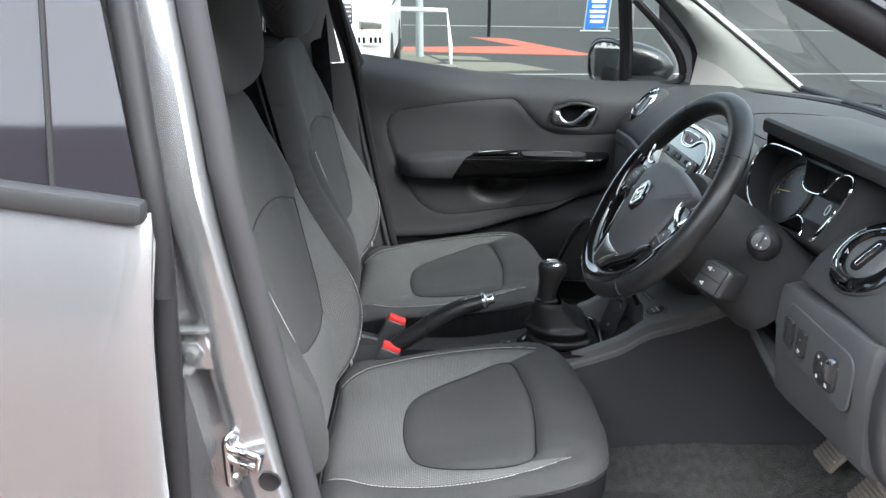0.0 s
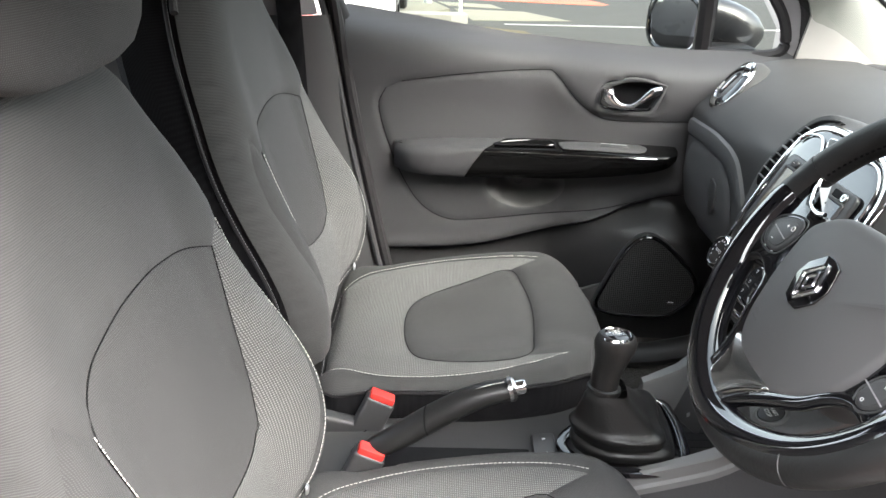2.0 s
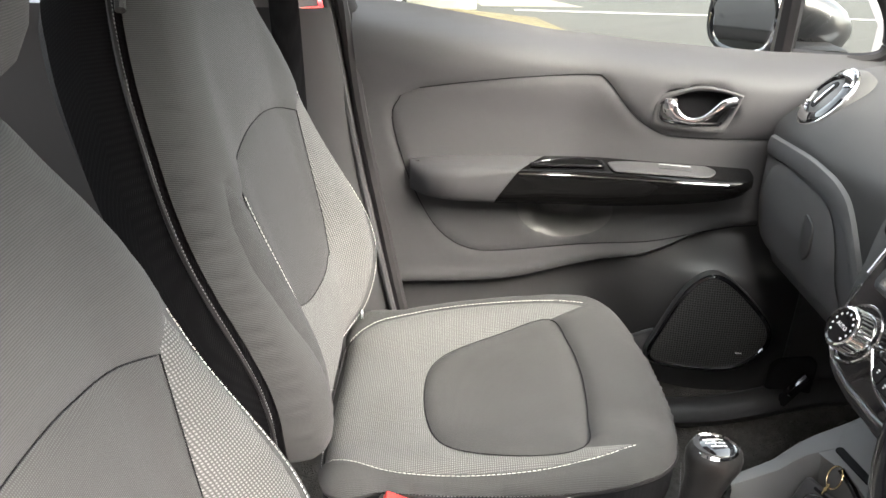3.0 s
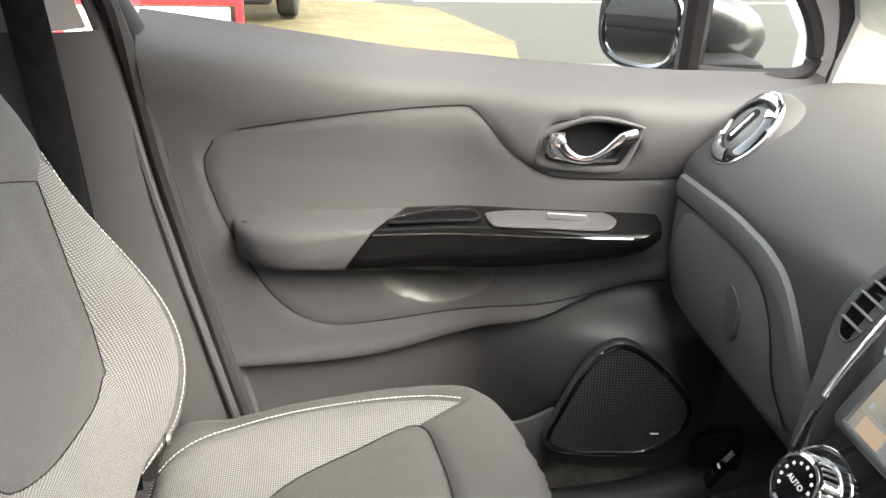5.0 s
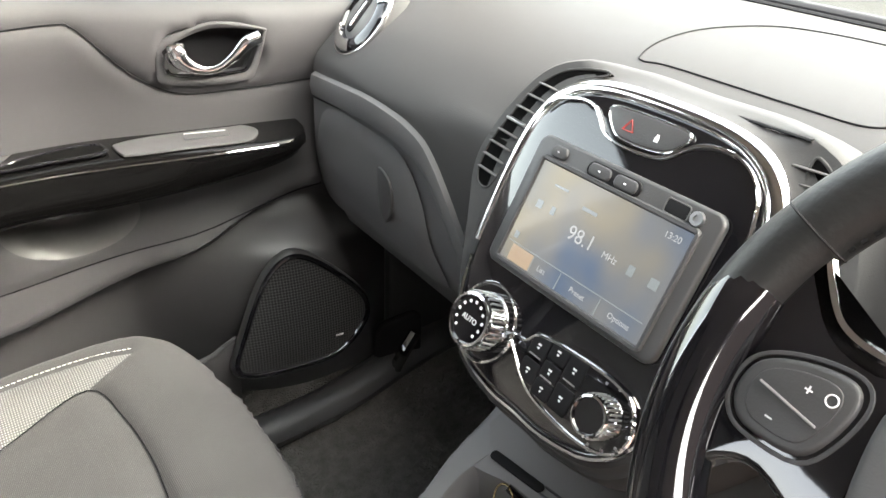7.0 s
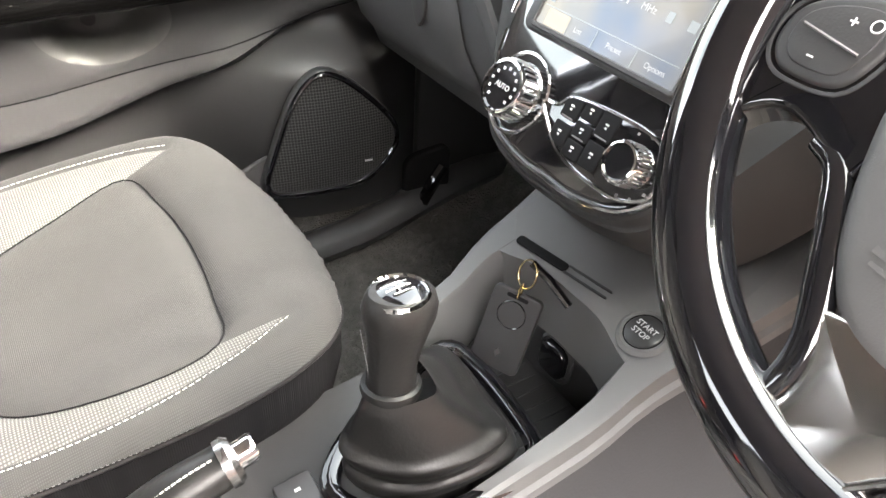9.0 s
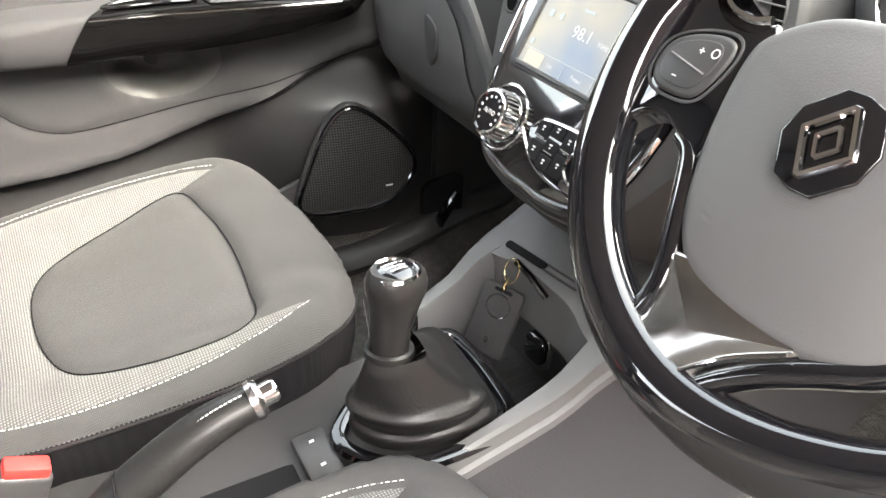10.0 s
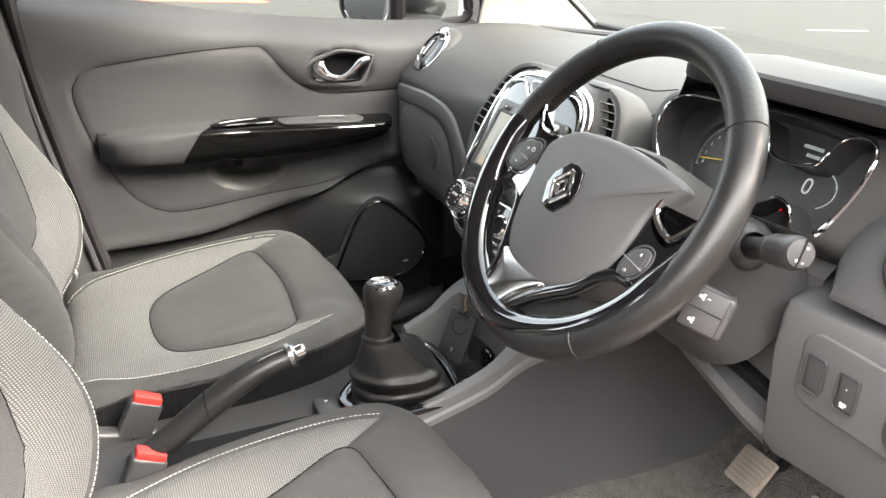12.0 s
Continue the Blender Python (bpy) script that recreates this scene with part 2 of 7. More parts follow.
def tube(path, r, n=8, closed=False, flat=1.0, up=(0, 0, 1), bm=None, ends=True):
    """Sweep a round or flattened section along a path; r may be a list."""
    b = bmesh.new()
    P = [Vector(p) for p in path]
    rs = r if isinstance(r, (list, tuple)) else [r] * len(P)
    rings = []
    for i, p in enumerate(P):
        if closed:
            t = P[(i + 1) % len(P)] - P[i - 1]
        else:
            t = P[min(i + 1, len(P) - 1)] - P[max(i - 1, 0)]
        t.normalize()
        a = t.cross(Vector(up))
        if a.length < 1e-4:
            a = t.cross(Vector((1, 0.1, 0)))
        a.normalize()
        c = a.cross(t)
        rings.append([b.verts.new(p + rs[i] * (a * math.cos(2 * math.pi * k / n) + c * flat * math.sin(2 * math.pi * k / n))) for k in range(n)])
    pairs = list(zip(rings, rings[1:])) + ([(rings[-1], rings[0])] if closed else [])
    for A, B in pairs:
        for k in range(n):
            b.faces.new((A[k], A[(k + 1) % n], B[(k + 1) % n], B[k]))
    if not closed and ends:
        b.faces.new(rings[0])
        b.faces.new(rings[-1])
    return merge(bm, b)


def grid(rows, closed=False, bm=None, cap=False):
    """A sheet through rows of points; closed joins each row's ends."""
    b = bmesh.new()
    V = [[b.verts.new(p) for p in row] for row in rows]
    for A, B in zip(V, V[1:]):
        n = len(A)
        for i in range(n if closed else n - 1):
            j = (i + 1) % n
            b.faces.new((A[i], A[j], B[j], B[i]))
    if cap:
        b.faces.new(V[0])
        b.faces.new(V[-1])
    return merge(bm, b)


def plate(poly, depth, m=None, round_by=0.0, dome=0.0, bm=None, seg=3):
    """A slab over a closed outline in the xy plane, top at z = depth, its upper rim rounded; dome raises the middle."""
    P = [Vector((p[0], p[1])) for p in poly]
    area = sum(a.x * b.y - b.x * a.y for a, b in zip(P, P[1:] + P[:1]))
    if area < 0:
        P.reverse()
    n = len(P)
    inward = []
    for i in range(n):
        t = (P[(i + 1) % n] - P[i - 1]).normalized()
        inward.append(Vector((-t.y, t.x)))
    rows = [[(*p, 0) for p in P]]
    rows.append([(*p, depth - round_by) for p in P])
    for k in range(1, seg + 1 if round_by else 1):
        a = k / seg * math.pi / 2
        rows.append([(*(p + q * round_by * (1 - math.cos(a))), depth - round_by + round_by * math.sin(a)) for p, q in zip(P, inward)])
    b = bmesh.new()
    V = [[b.verts.new(p) for p in row] for row in rows]
    for A, B in zip(V, V[1:]):
        for i in range(n):
            j = (i + 1) % n
            b.faces.new((A[i], A[j], B[j], B[i]))
    if dome:
        c = sum((v.co for v in V[-1]), Vector()) / n
        prev = V[-1]
        for k in (0.88, 0.75, 0.62, 0.5, 0.36, 0.2):
            ring = [b.verts.new((c.x + (v.co.x - c.x) * k, c.y + (v.co.y - c.y) * k, v.co.z + dome * (1 - k * k))) for v in V[-1]]
            for i in range(n):
                j = (i + 1) % n
                b.faces.new((prev[i], prev[j], ring[j], ring[i]))
            prev = ring
        tip = b.verts.new((c.x, c.y, depth + dome))
        for i in range(n):
            b.faces.new((prev[i], prev[(i + 1) % n], tip))
    else:
        b.faces.new(V[-1])
    b.faces.new(V[0][::-1])
    if m is not None:
        b.transform(m)
    return merge(bm, b)


def rrect(w, h, r, cx=0.0, cy=0.0, n=5):
    out = []
    for sx, sy, a0 in ((1, 1, 0), (-1, 1, 90), (-1, -1, 180), (1, -1, 270)):
        for k in range(n + 1):
            a = radians(a0 + 90 * k / n)
            out.append(Vector((cx + sx * (w / 2 - r) + r * math.cos(a), cy + sy * (h / 2 - r) + r * math.sin(a))))
    return out


def oval(rx, ry, n=28, cx=0.0, cy=0.0):
    return [Vector((cx + rx * math.cos(2 * math.pi * i / n), cy + ry * math.sin(2 * math.pi * i / n))) for i in range(n)]


def axes(o, x, y, z):
    return Matrix(((x[0], y[0], z[0], o[0]), (x[1], y[1], z[1], o[1]), (x[2], y[2], z[2], o[2]), (0, 0, 0, 1)))


def inside(pts, poly):
    x, y = pts[:, 0], pts[:, 1]
    hit = np.zeros(len(pts), bool)
    n = len(poly)
    for i in range(n):
        (x0, y0), (x1, y1) = poly[i], poly[(i + 1) % n]
        c = (y0 > y) != (y1 > y)
        hit ^= c & (x < (x1 - x0) * (y - y0) / ((y1 - y0) or 1e-12) + x0)
    return hit


def gap(pts, poly):
    """Distance of each point to a closed outline."""
    best = np.full(len(pts), 1e9)
    n = len(poly)
    for i in range(n):
        a, b = np.array(poly[i]), np.array(poly[(i + 1) % n])
        d = b - a
        k = np.clip(((pts - a) @ d) / max(1e-12, d @ d), 0, 1)
        best = np.minimum(best, np.linalg.norm(pts - a - k[:, None] * d, axis=1))
    return best


def skin(parent, surf, outline, zones, step, seam=0.006):
    """Cover surf(u, v) within an outline by panels that meet in sunk seams. zones: (name, outline or None for the rest, material, puff, label)."""
    out = [tuple(p) for p in resample(outline, step, True)]
    polys = [[tuple(p) for p in resample(z[1], step * 0.8, True)] if z[1] else None for z in zones]
    lines = [out] + [p for p in polys if p]
    us, vs = [p[0] for p in out], [p[1] for p in out]
    g = []
    v, r = min(vs), 0
    while v < max(vs):
        u = min(us) + (step / 2 if r % 2 else 0)
        while u < max(us):
            g.append((u, v))
            u += step
        v += step * 0.87
        r += 1
    g = np.array(g)
    keep = inside(g, out)
    for p in lines:
        keep &= gap(g, p) > step * 0.45
    g = g[keep]
    vert, edge = [], []
    for p in lines:
        o = len(vert)
        vert += p
        edge += [(o + i, o + (i + 1) % len(p)) for i in range(len(p))]
    vert = [Vector(p) for p in vert] + [Vector(p) for p in g]
    V, E, F, *_ = delaunay_2d_cdt(vert, edge, [], 0, 1e-6)
    A = np.array([tuple(p) for p in V])
    T = [f for f in F if len(f) == 3]
    C = np.array([A[list(f)].mean(0) for f in T])
    ok = inside(C, out)
    zone = np.full(len(T), -1)
    for i, p in enumerate(polys):
        m = (zone < 0) & ok & (inside(C, p) if p else True)
        zone[m] = i
    made = []
    for i, (name, poly, material, puff, label) in enumerate(zones):
        tri = [f for f, z in zip(T, zone) if z == i]
        if not tri:
            continue
        ids = sorted({k for f in tri for k in f})
        back = {k: n for n, k in enumerate(ids)}
        near = np.min([gap(A[ids], p) for p in lines[1:] or lines], axis=0)
        b = bmesh.new()
        vs_ = []
        for k, d in zip(ids, near):
            u, v = A[k]
            p = Vector(surf(u, v))
            du, dv = Vector(surf(u + 1e-3, v)) - p, Vector(surf(u, v + 1e-3)) - p
            nrm = du.cross(dv)
            nrm.normalize()
            vs_.append(b.verts.new(p + nrm * (puff * (1 - math.exp(-d / seam)) - 0.0005)))
        for f in tri:
            try:
                b.faces.new([vs_[back[k]] for k in f])
            except ValueError:
                pass
        me = bpy.data.meshes.new(name)
        b.normal_update()
        b.to_mesh(me)
        b.free()
        me.polygons.foreach_set("use_smooth", [True] * len(me.polygons))
        me.materials.append(material)
        ob = new(name, me)
        ob.parent = parent
        if label:
            ob["label"] = label
        made.append(ob)
    return made


def stitches(path, length=0.0042, pitch=0.0062, r=0.00055):
    bm = bmesh.new()
    P = resample(path, pitch)
    for a, b in zip(P, P[1:]):
        d = (b - a)
        if d.length < 1e-6:
            continue
        d.normalize()
        c = (a + b) / 2
        tube([c - d * length / 2, c + d * length / 2], r, 5, bm=bm)
    return bm


def words(name, text, size, material, parent, m, extrude=0.0002):
    cu = bpy.data.curves.new(name, "FONT")
    cu.body, cu.size, cu.extrude, cu.align_x, cu.align_y = text, size, extrude, "CENTER", "CENTER"
    tmp = bpy.data.objects.new("tmp_text", cu)
    scene.collection.objects.link(tmp)
    bpy.context.view_layer.update()
    me = bpy.data.meshes.new_from_object(tmp.evaluated_get(bpy.context.evaluated_depsgraph_get()))
    bpy.data.objects.remove(tmp)
    me.name = name
    me.materials.clear()
    me.materials.append(material)
    ob = new(name, me)
    ob.parent = parent
    ob.matrix_basis = m
    return ob


def smooth(a, b, x):
    t = min(1.0, max(0.0, (x - a) / (b - a)))
    return t * t * (3 - 2 * t)


def bars(rows, m, h=0.0003):
    """Plain raised bars: (x, y, width, height) each."""
    bm = bmesh.new()
    for x, y, w, t in rows:
        box((w, t, h), Matrix.Translation((x, y, h / 2)), bm=bm)
    if m is not None:
        bm.transform(m)
    return bm


def perforated():
    m, n, l, b = shader("speaker_mesh", (0.03, 0.03, 0.03), 0.45)
    tc = n.new("ShaderNodeTexCoord")
    vo = n.new("ShaderNodeTexVoronoi")
    vo.voronoi_dimensions = "2D"
    vo.inputs["Scale"].default_value, vo.inputs["Randomness"].default_value = 230, 0.0
    mp = n.new("ShaderNodeMapping")
    mp.inputs["Rotation"].default_value = (radians(90), 0, 0)
    l.new(tc.outputs["Object"], mp.inputs["Vector"])
    l.new(mp.outputs["Vector"], vo.inputs["Vector"])
    st = n.new("ShaderNodeMath")
    st.operation, st.inputs[1].default_value = "GREATER_THAN", 0.42
    l.new(vo.outputs["Distance"], st.inputs[0])
    mix = n.new("ShaderNodeMix")
    mix.data_type = "RGBA"
    mix.inputs[6].default_value, mix.inputs[7].default_value = (0.002, 0.002, 0.002, 1), (0.06, 0.06, 0.06, 1)
    l.new(st.outputs[0], mix.inputs[0])
    l.new(mix.outputs[2], b.inputs["Base Color"])
    bp = n.new("ShaderNodeBump")
    bp.inputs["Strength"].default_value, bp.inputs["Distance"].default_value = 0.8, 0.001
    l.new(st.outputs[0], bp.inputs["Height"])
    l.new(bp.outputs["Normal"], b.inputs["Normal"])
    return m


def lit_screen():
    m, n, l, b = shader("touchscreen", (0.02, 0.02, 0.022), 0.25, coat=0.15, spec=0.4)
    tc = n.new("ShaderNodeTexCoord")
    no = n.new("ShaderNodeTexNoise")
    no.inputs["Scale"].default_value = 11
    l.new(tc.outputs["Object"], no.inputs["Vector"])
    r = n.new("ShaderNodeValToRGB")
    r.color_ramp.elements[0].position, r.color_ramp.elements[0].color = 0.3, (0.012, 0.05, 0.12, 1)
    r.color_ramp.elements[1].position, r.color_ramp.elements[1].color = 0.72, (0.17, 0.15, 0.10, 1)
    l.new(no.outputs["Fac"], r.inputs["Fac"])
    l.new(r.outputs["Color"], b.inputs["Emission Color"])
    b.inputs["Emission Strength"].default_value = 0.10
    return m


GRILLE = perforated()
SCREEN = lit_screen()
GLOSSBLACK = surface("gloss_black_moulding", (0.003, 0.003, 0.003), 0.05, spec=0.22, vary=0.05, rvary=0.03)
# Near-black that paints the shade of hollows onto flat plates.
HOLLOW_SHADE = surface("hollow_shade_black", (0.003, 0.003, 0.003), 0.8, spec=0.03)
# Dash plastic in a lighter copy; makes up for light lacking lower down.
FASCIA_LIT = surface("dash_plastic_lit_copy", (0.085, 0.085, 0.086), 0.58, spec=0.35, grain=800, bump=0.3, dist=0.0006)
GLOW = glowing("screen_white", (0.8, 0.85, 0.9), 0.034)
GLOWDIM = glowing("screen_grey", (0.5, 0.58, 0.62), 0.03)
WARMBAR = glowing("screen_tab", (0.55, 0.42, 0.30), 0.045)
REDICON = glowing("red_lamp", (0.8, 0.03, 0.02), 0.05)
YELLOW = glowing("yellow_needle", (0.9, 0.65, 0.05), 0.03)
SATINGREY = surface("satin_grey_plastic", (0.085, 0.085, 0.084), 0.45, grain=900, bump=0.05)
CUP = surface("cup_plastic", (0.060, 0.060, 0.059), 0.42, grain=900, bump=0.1, dist=0.0004)
BRICKRED = blocks("red_block_paving", (0.21, 0.125, 0.095), (0.155, 0.095, 0.075), (0.09, 0.075, 0.06))
FOOT = surface("footwell_felt", (0.058, 0.058, 0.060), 0.8, spec=0.25, grain=300, bump=0.4, dist=0.001)
DARKBRICK = surface("dark_brick", (0.10, 0.075, 0.065), 0.9, grain=25, bump=0.5, vary=0.3, blotch=2, dist=0.01)
SPOKE = surface("dark_polished_metal", (0.50, 0.48, 0.46), 0.18, metal=1.0, vary=0.08, rvary=0.05)
PAD = surface("airbag_pad_grey", (0.075, 0.073, 0.074), 0.55, grain=900, bump=0.3, dist=0.0005)
BRASS = surface("brass_ring", (0.72, 0.56, 0.30), 0.25, metal=1.0, vary=0.05)
PEDAL = surface("worn_pedal_rubber", (0.24, 0.21, 0.18), 0.8, grain=150, bump=0.4, vary=0.35, blotch=30)
GREYTRIM = surface("mid_grey_trim", (0.20, 0.195, 0.20), 0.6, grain=700, bump=0.25, dist=0.0005)
MIRRORCAP = surface("mirror_cap_black", (0.015, 0.015, 0.017), 0.3, coat=0.4, vary=0.1)
LEAF = surface("hedge_leaf", (0.045, 0.065, 0.028), 0.7, grain=8, vary=0.5, blotch=1.2)
DARKPAINT = surface("dark_grey_car_paint", (0.03, 0.032, 0.036), 0.3, coat=0.6, vary=0.05)
PLATEWHITE = surface("plate_white", (0.70, 0.70, 0.66), 0.4, vary=0.04)

# ---- seats ----
def seat(name, label, m):
    s = thing(name, label, "car seat", m, group="front seats")
    half = [(0.290, 0.0), (0.283, 0.09), (0.258, 0.165), (0.208, 0.214), (0.12, 0.234), (0.0, 0.237), (-0.10, 0.225), (-0.185, 0.195)]
    near = [(-0.185, -0.165), (-0.10, -0.199), (0.0, -0.218), (0.12, -0.226), (0.208, -0.213), (0.258, -0.165), (0.283, -0.09)]
    rim = spline([Vector(p) for p in half + near], 6, True)
    rim_t = [tuple(p) for p in rim]

    def top(u, v):
        d = float(gap(np.array([(u, v)]), rim_t)[0])
        if not inside(np.array([(u, v)]), rim_t)[0]:
            d = 0.0
        z = 0.590 + 0.138 * u + 0.016 * smooth(0.09, 0.185, abs(v)) - 0.010 * math.exp(-((u - 0.03) / 0.09) ** 2 - (v / 0.1) ** 2)
        z -= 0.030 * smooth(0.20, 0.30, u)
        r = 0.050
        if d < r:
            z -= (0.024 if v > 0 else 0.019) * (1 - math.sqrt(max(0.0, 1 - (1 - d / r) ** 2)))
        return u, v, z

    centre = spline([Vector(p) for p in ((0.170, 0.0), (0.163, 0.09), (0.140, 0.148), (0.06, 0.128), (-0.015, 0.100), (-0.05, 0.062), (-0.06, 0.0), (-0.052, -0.084), (-0.020, -0.150), (0.06, -0.180), (0.143, -0.174), (0.162, -0.10))], 5, True)
    edge_l = [(-0.19, 0.150), (-0.12, 0.186), (-0.03, 0.206), (0.07, 0.206), (0.15, 0.194), (0.198, 0.176)]
    edge_n = [(-0.19, -0.136), (-0.12, -0.174), (-0.03, -0.197), (0.07, -0.203), (0.15, -0.192), (0.205, -0.174)]
    stripe = spline([Vector(p) for p in edge_l], 5) + [Vector((0.140, 0.1485)), Vector((0.163, 0.09)), Vector((0.162, -0.10)), Vector((0.143, -0.174))] + spline([Vector(p) for p in reversed(edge_n)], 5)
    skin(s, top, rim, [
        ("centre_panel", centre, CLOTH, 0.008, "plain charcoal cloth panel"),
        ("mesh_panel", stripe, MESHCLOTH, 0.004, "pale grey ribbed mesh cloth"),
        ("cushion", None, CLOTH, 0.011, "charcoal cloth cushion")], 0.009, 0.010)
    part("seam", tube([Vector(top(p.x, p.y)) + Vector((0, 0, 0.0008)) for p in centre], 0.0008, 5, closed=True), BLACKCLOTH, s)
    skirt = []
    for k, (o, z) in enumerate(((0.0, 0.0), (0.004, -0.006), (0.004, -0.05), (-0.008, -0.11), (-0.02, -0.20))):
        row = []
        for p in rim:
            x, y, zt = top(p.x, p.y)
            n = Vector((p.x - 0.03, p.y)).normalized()
            row.append((p.x + n.x * o, p.y + n.y * o, zt + z - 0.001 if z > -0.15 else 0.40))
        skirt.append(row)
    part("side_panel", grid(skirt, closed=True), BLACKCLOTH, s, "black cloth skirt below the cushion")
    zipline = [Vector(top(p.x, p.y)) + Vector((p.x - 0.03, p.y, 0)).normalized() * 0.005 - Vector((0, 0, 0.004)) for p in rim]
    part("zip", tube(zipline, 0.0030, 6, closed=True), SEAL, s)
    part("zip_teeth", stitches([p + Vector((0, 0, 0.0022)) for p in zipline], 0.0020, 0.0045, 0.0011), GREYTRIM, s)
    for sgn in (1, -1):
        ln = [Vector(top(p.x, p.y)) + Vector((0, 0, 0.0032)) for p in spline([Vector((x + 0.002, y + 0.005 * sgn)) for x, y in (edge_l if sgn > 0 else edge_n)], 6)]
        part("stitching", stitches(ln), THREAD, s)
    # backrest
    hb = [(0.0, 1.180), (0.08, 1.180), (0.135, 1.158), (0.168, 1.11), (0.198, 1.05), (0.222, 0.96), (0.236, 0.86), (0.236, 0.76), (0.218, 0.66), (0.18, 0.60), (0.10, 0.575)]
    brim = spline([Vector(p) for p in hb + [(0.0, 0.57)] + [(-x, z) for x, z in reversed(hb[1:])]], 5, True)
    brim_t = [tuple(p) for p in brim]

    def back(u, v):
        q = np.array([(u, v)])
        d = float(gap(q, brim_t)[0]) if inside(q, brim_t)[0] else 0.0
        x = -0.278 - 0.222 * (v - 0.97) + 0.016 * math.exp(-((v - 0.74) / 0.13) ** 2)
        bol = 0.014 * (1 - smooth(0.99, 1.15, v)) + 0.044 * math.exp(-((v - 0.74) / 0.15) ** 2)
        x += bol * smooth(0.100, 0.192, abs(u)) * (1.0 if u > 0 else 0.6)
        r = 0.045
        if d < r:
            x -= 0.05 * (1 - math.sqrt(max(0.0, 1 - (1 - d / r) ** 2)))
        return x, u, v

    si = [(0.190, 0.974), (0.160, 0.954), (0.137, 0.868), (0.122, 0.80), (0.110, 0.748), (0.066, 0.69), (0.012, 0.60)]
    so = [(0.110, 0.595), (0.155, 0.63), (0.175, 0.68), (0.192, 0.75), (0.208, 0.81), (0.213, 0.88), (0.206, 0.93)]
    hem = spline([Vector(p) for p in ((0.110, 0.748), (0.065, 0.738), (0.0, 0.745), (-0.06, 0.758), (-0.110, 0.782), (-0.140, 0.820))], 4)
    strip = [Vector(p) for p in si[:4]] + hem + [Vector(p) for p in ((-0.128, 0.76), (-0.118, 0.69), (-0.085, 0.595))] + spline([Vector(p) for p in so], 4)
    strip2 = [Vector(p) for p in ((-0.19, 0.974), (-0.206, 0.93), (-0.213, 0.88), (-0.208, 0.81), (-0.192, 0.75), (-0.175, 0.68), (-0.155, 0.63), (-0.110, 0.595), (-0.085, 0.595), (-0.118, 0.69), (-0.128, 0.76), (-0.140, 0.820), (-0.150, 0.88), (-0.158, 0.93))]
    arch = spline([Vector(p) for p in ((0.160, 0.954), (0.12, 0.968), (0.07, 0.978), (0.03, 0.983), (-0.02, 0.984), (-0.06, 0.981), (-0.11, 0.972), (-0.145, 0.956), (-0.158, 0.930))], 5)
    insert = arch + [Vector((-0.150, 0.88))] + list(reversed(hem)) + [Vector(p) for p in ((0.122, 0.80), (0.137, 0.868))]
    skin(s, back, brim, [
        ("mesh_panel", strip, MESHCLOTH_BACK, 0.004, "pale grey ribbed mesh cloth"),
        ("bolster_panel", strip2, CLOTH_BACK, 0.004, ""),
        ("back_panel", insert, CLOTH_BACK, 0.006, "plain charcoal cloth panel"),
        ("backrest", None, RIBCLOTH, 0.006, "ribbed charcoal cloth backrest")], 0.010)
    part("seam", tube([Vector(back(p.x, p.y)) + Vector((0.0006, 0, 0)) for p in insert], 0.0007, 5, closed=True), BLACKCLOTH, s)
    for sgn in (1, -1):
        run = [Vector((0.190, 0.974))] + [Vector(p) for p in reversed(so)] if sgn > 0 else [Vector(p) for p in ((-0.163, 0.945), (-0.154, 0.88), (-0.144, 0.82), (-0.132, 0.76), (-0.122, 0.69), (-0.100, 0.62))]
        ln = [Vector(back(p.x + 0.006 * (sgn > 0), p.y)) + Vector((0.004, 0, 0)) for p in spline(run, 5)]
        part("stitching", stitches(ln), THREAD, s)
    rows = []
    for o, dx in ((0.0, 0.0), (0.003, -0.01), (0.0, -0.05), (-0.015, -0.085), (-0.05, -0.10), (-0.16, -0.10)):
        row = []
        for p in brim:
            x, y, z = back(p.x, p.y)
            c = Vector((0, 0.88))
            n = (p - c).normalized()
            row.append((x + dx - 0.001 + 0.04 * (o < -0.1), p.x + n.x * o, p.y + n.y * o))
        rows.append(row)
    shell = grid(rows, closed=True)
    part("back_shell", shell, BLACKCLOTH, s, "black cloth sides and rear of the backrest")
    piping = [Vector(back(p.x, p.y)) + Vector((-0.012, 0.0, 0)) + Vector((0, p.x, p.y - 0.88)).normalized() * 0.004 for p in brim]
    part("piping", tube(piping, 0.0030, 6, closed=True), SEAL, s)
    part("zip_teeth", stitches([p + Vector((0.0022, 0, 0)) for p in piping], 0.0020, 0.0045, 0.0010), GREYTRIM, s)
    tick = spline([Vector(p) for p in ((-0.152, 1.150), (-0.140, 1.118), (-0.122, 1.106), (-0.098, 1.105), (-0.06, 1.117), (-0.02, 1.130))], 5)
    part("tick_seam", tube([Vector(back(p.x, p.y)) + Vector((0.0010, 0, 0)) for p in tick], 0.0012, 5), MATTE, s)
    welt = spline([Vector(p) for p in ((-0.170, 1.135), (-0.150, 1.156), (-0.126, 1.158), (-0.05, 1.166), (0.03, 1.168), (0.10, 1.166), (0.145, 1.150))], 5)
    part("top_welt", tube([Vector(back(p.x, p.y)) + Vector((0.004, 0, 0.002)) for p in welt], 0.0055, 8), CLOTH_BACK, s)
    # headrest
    rows = []
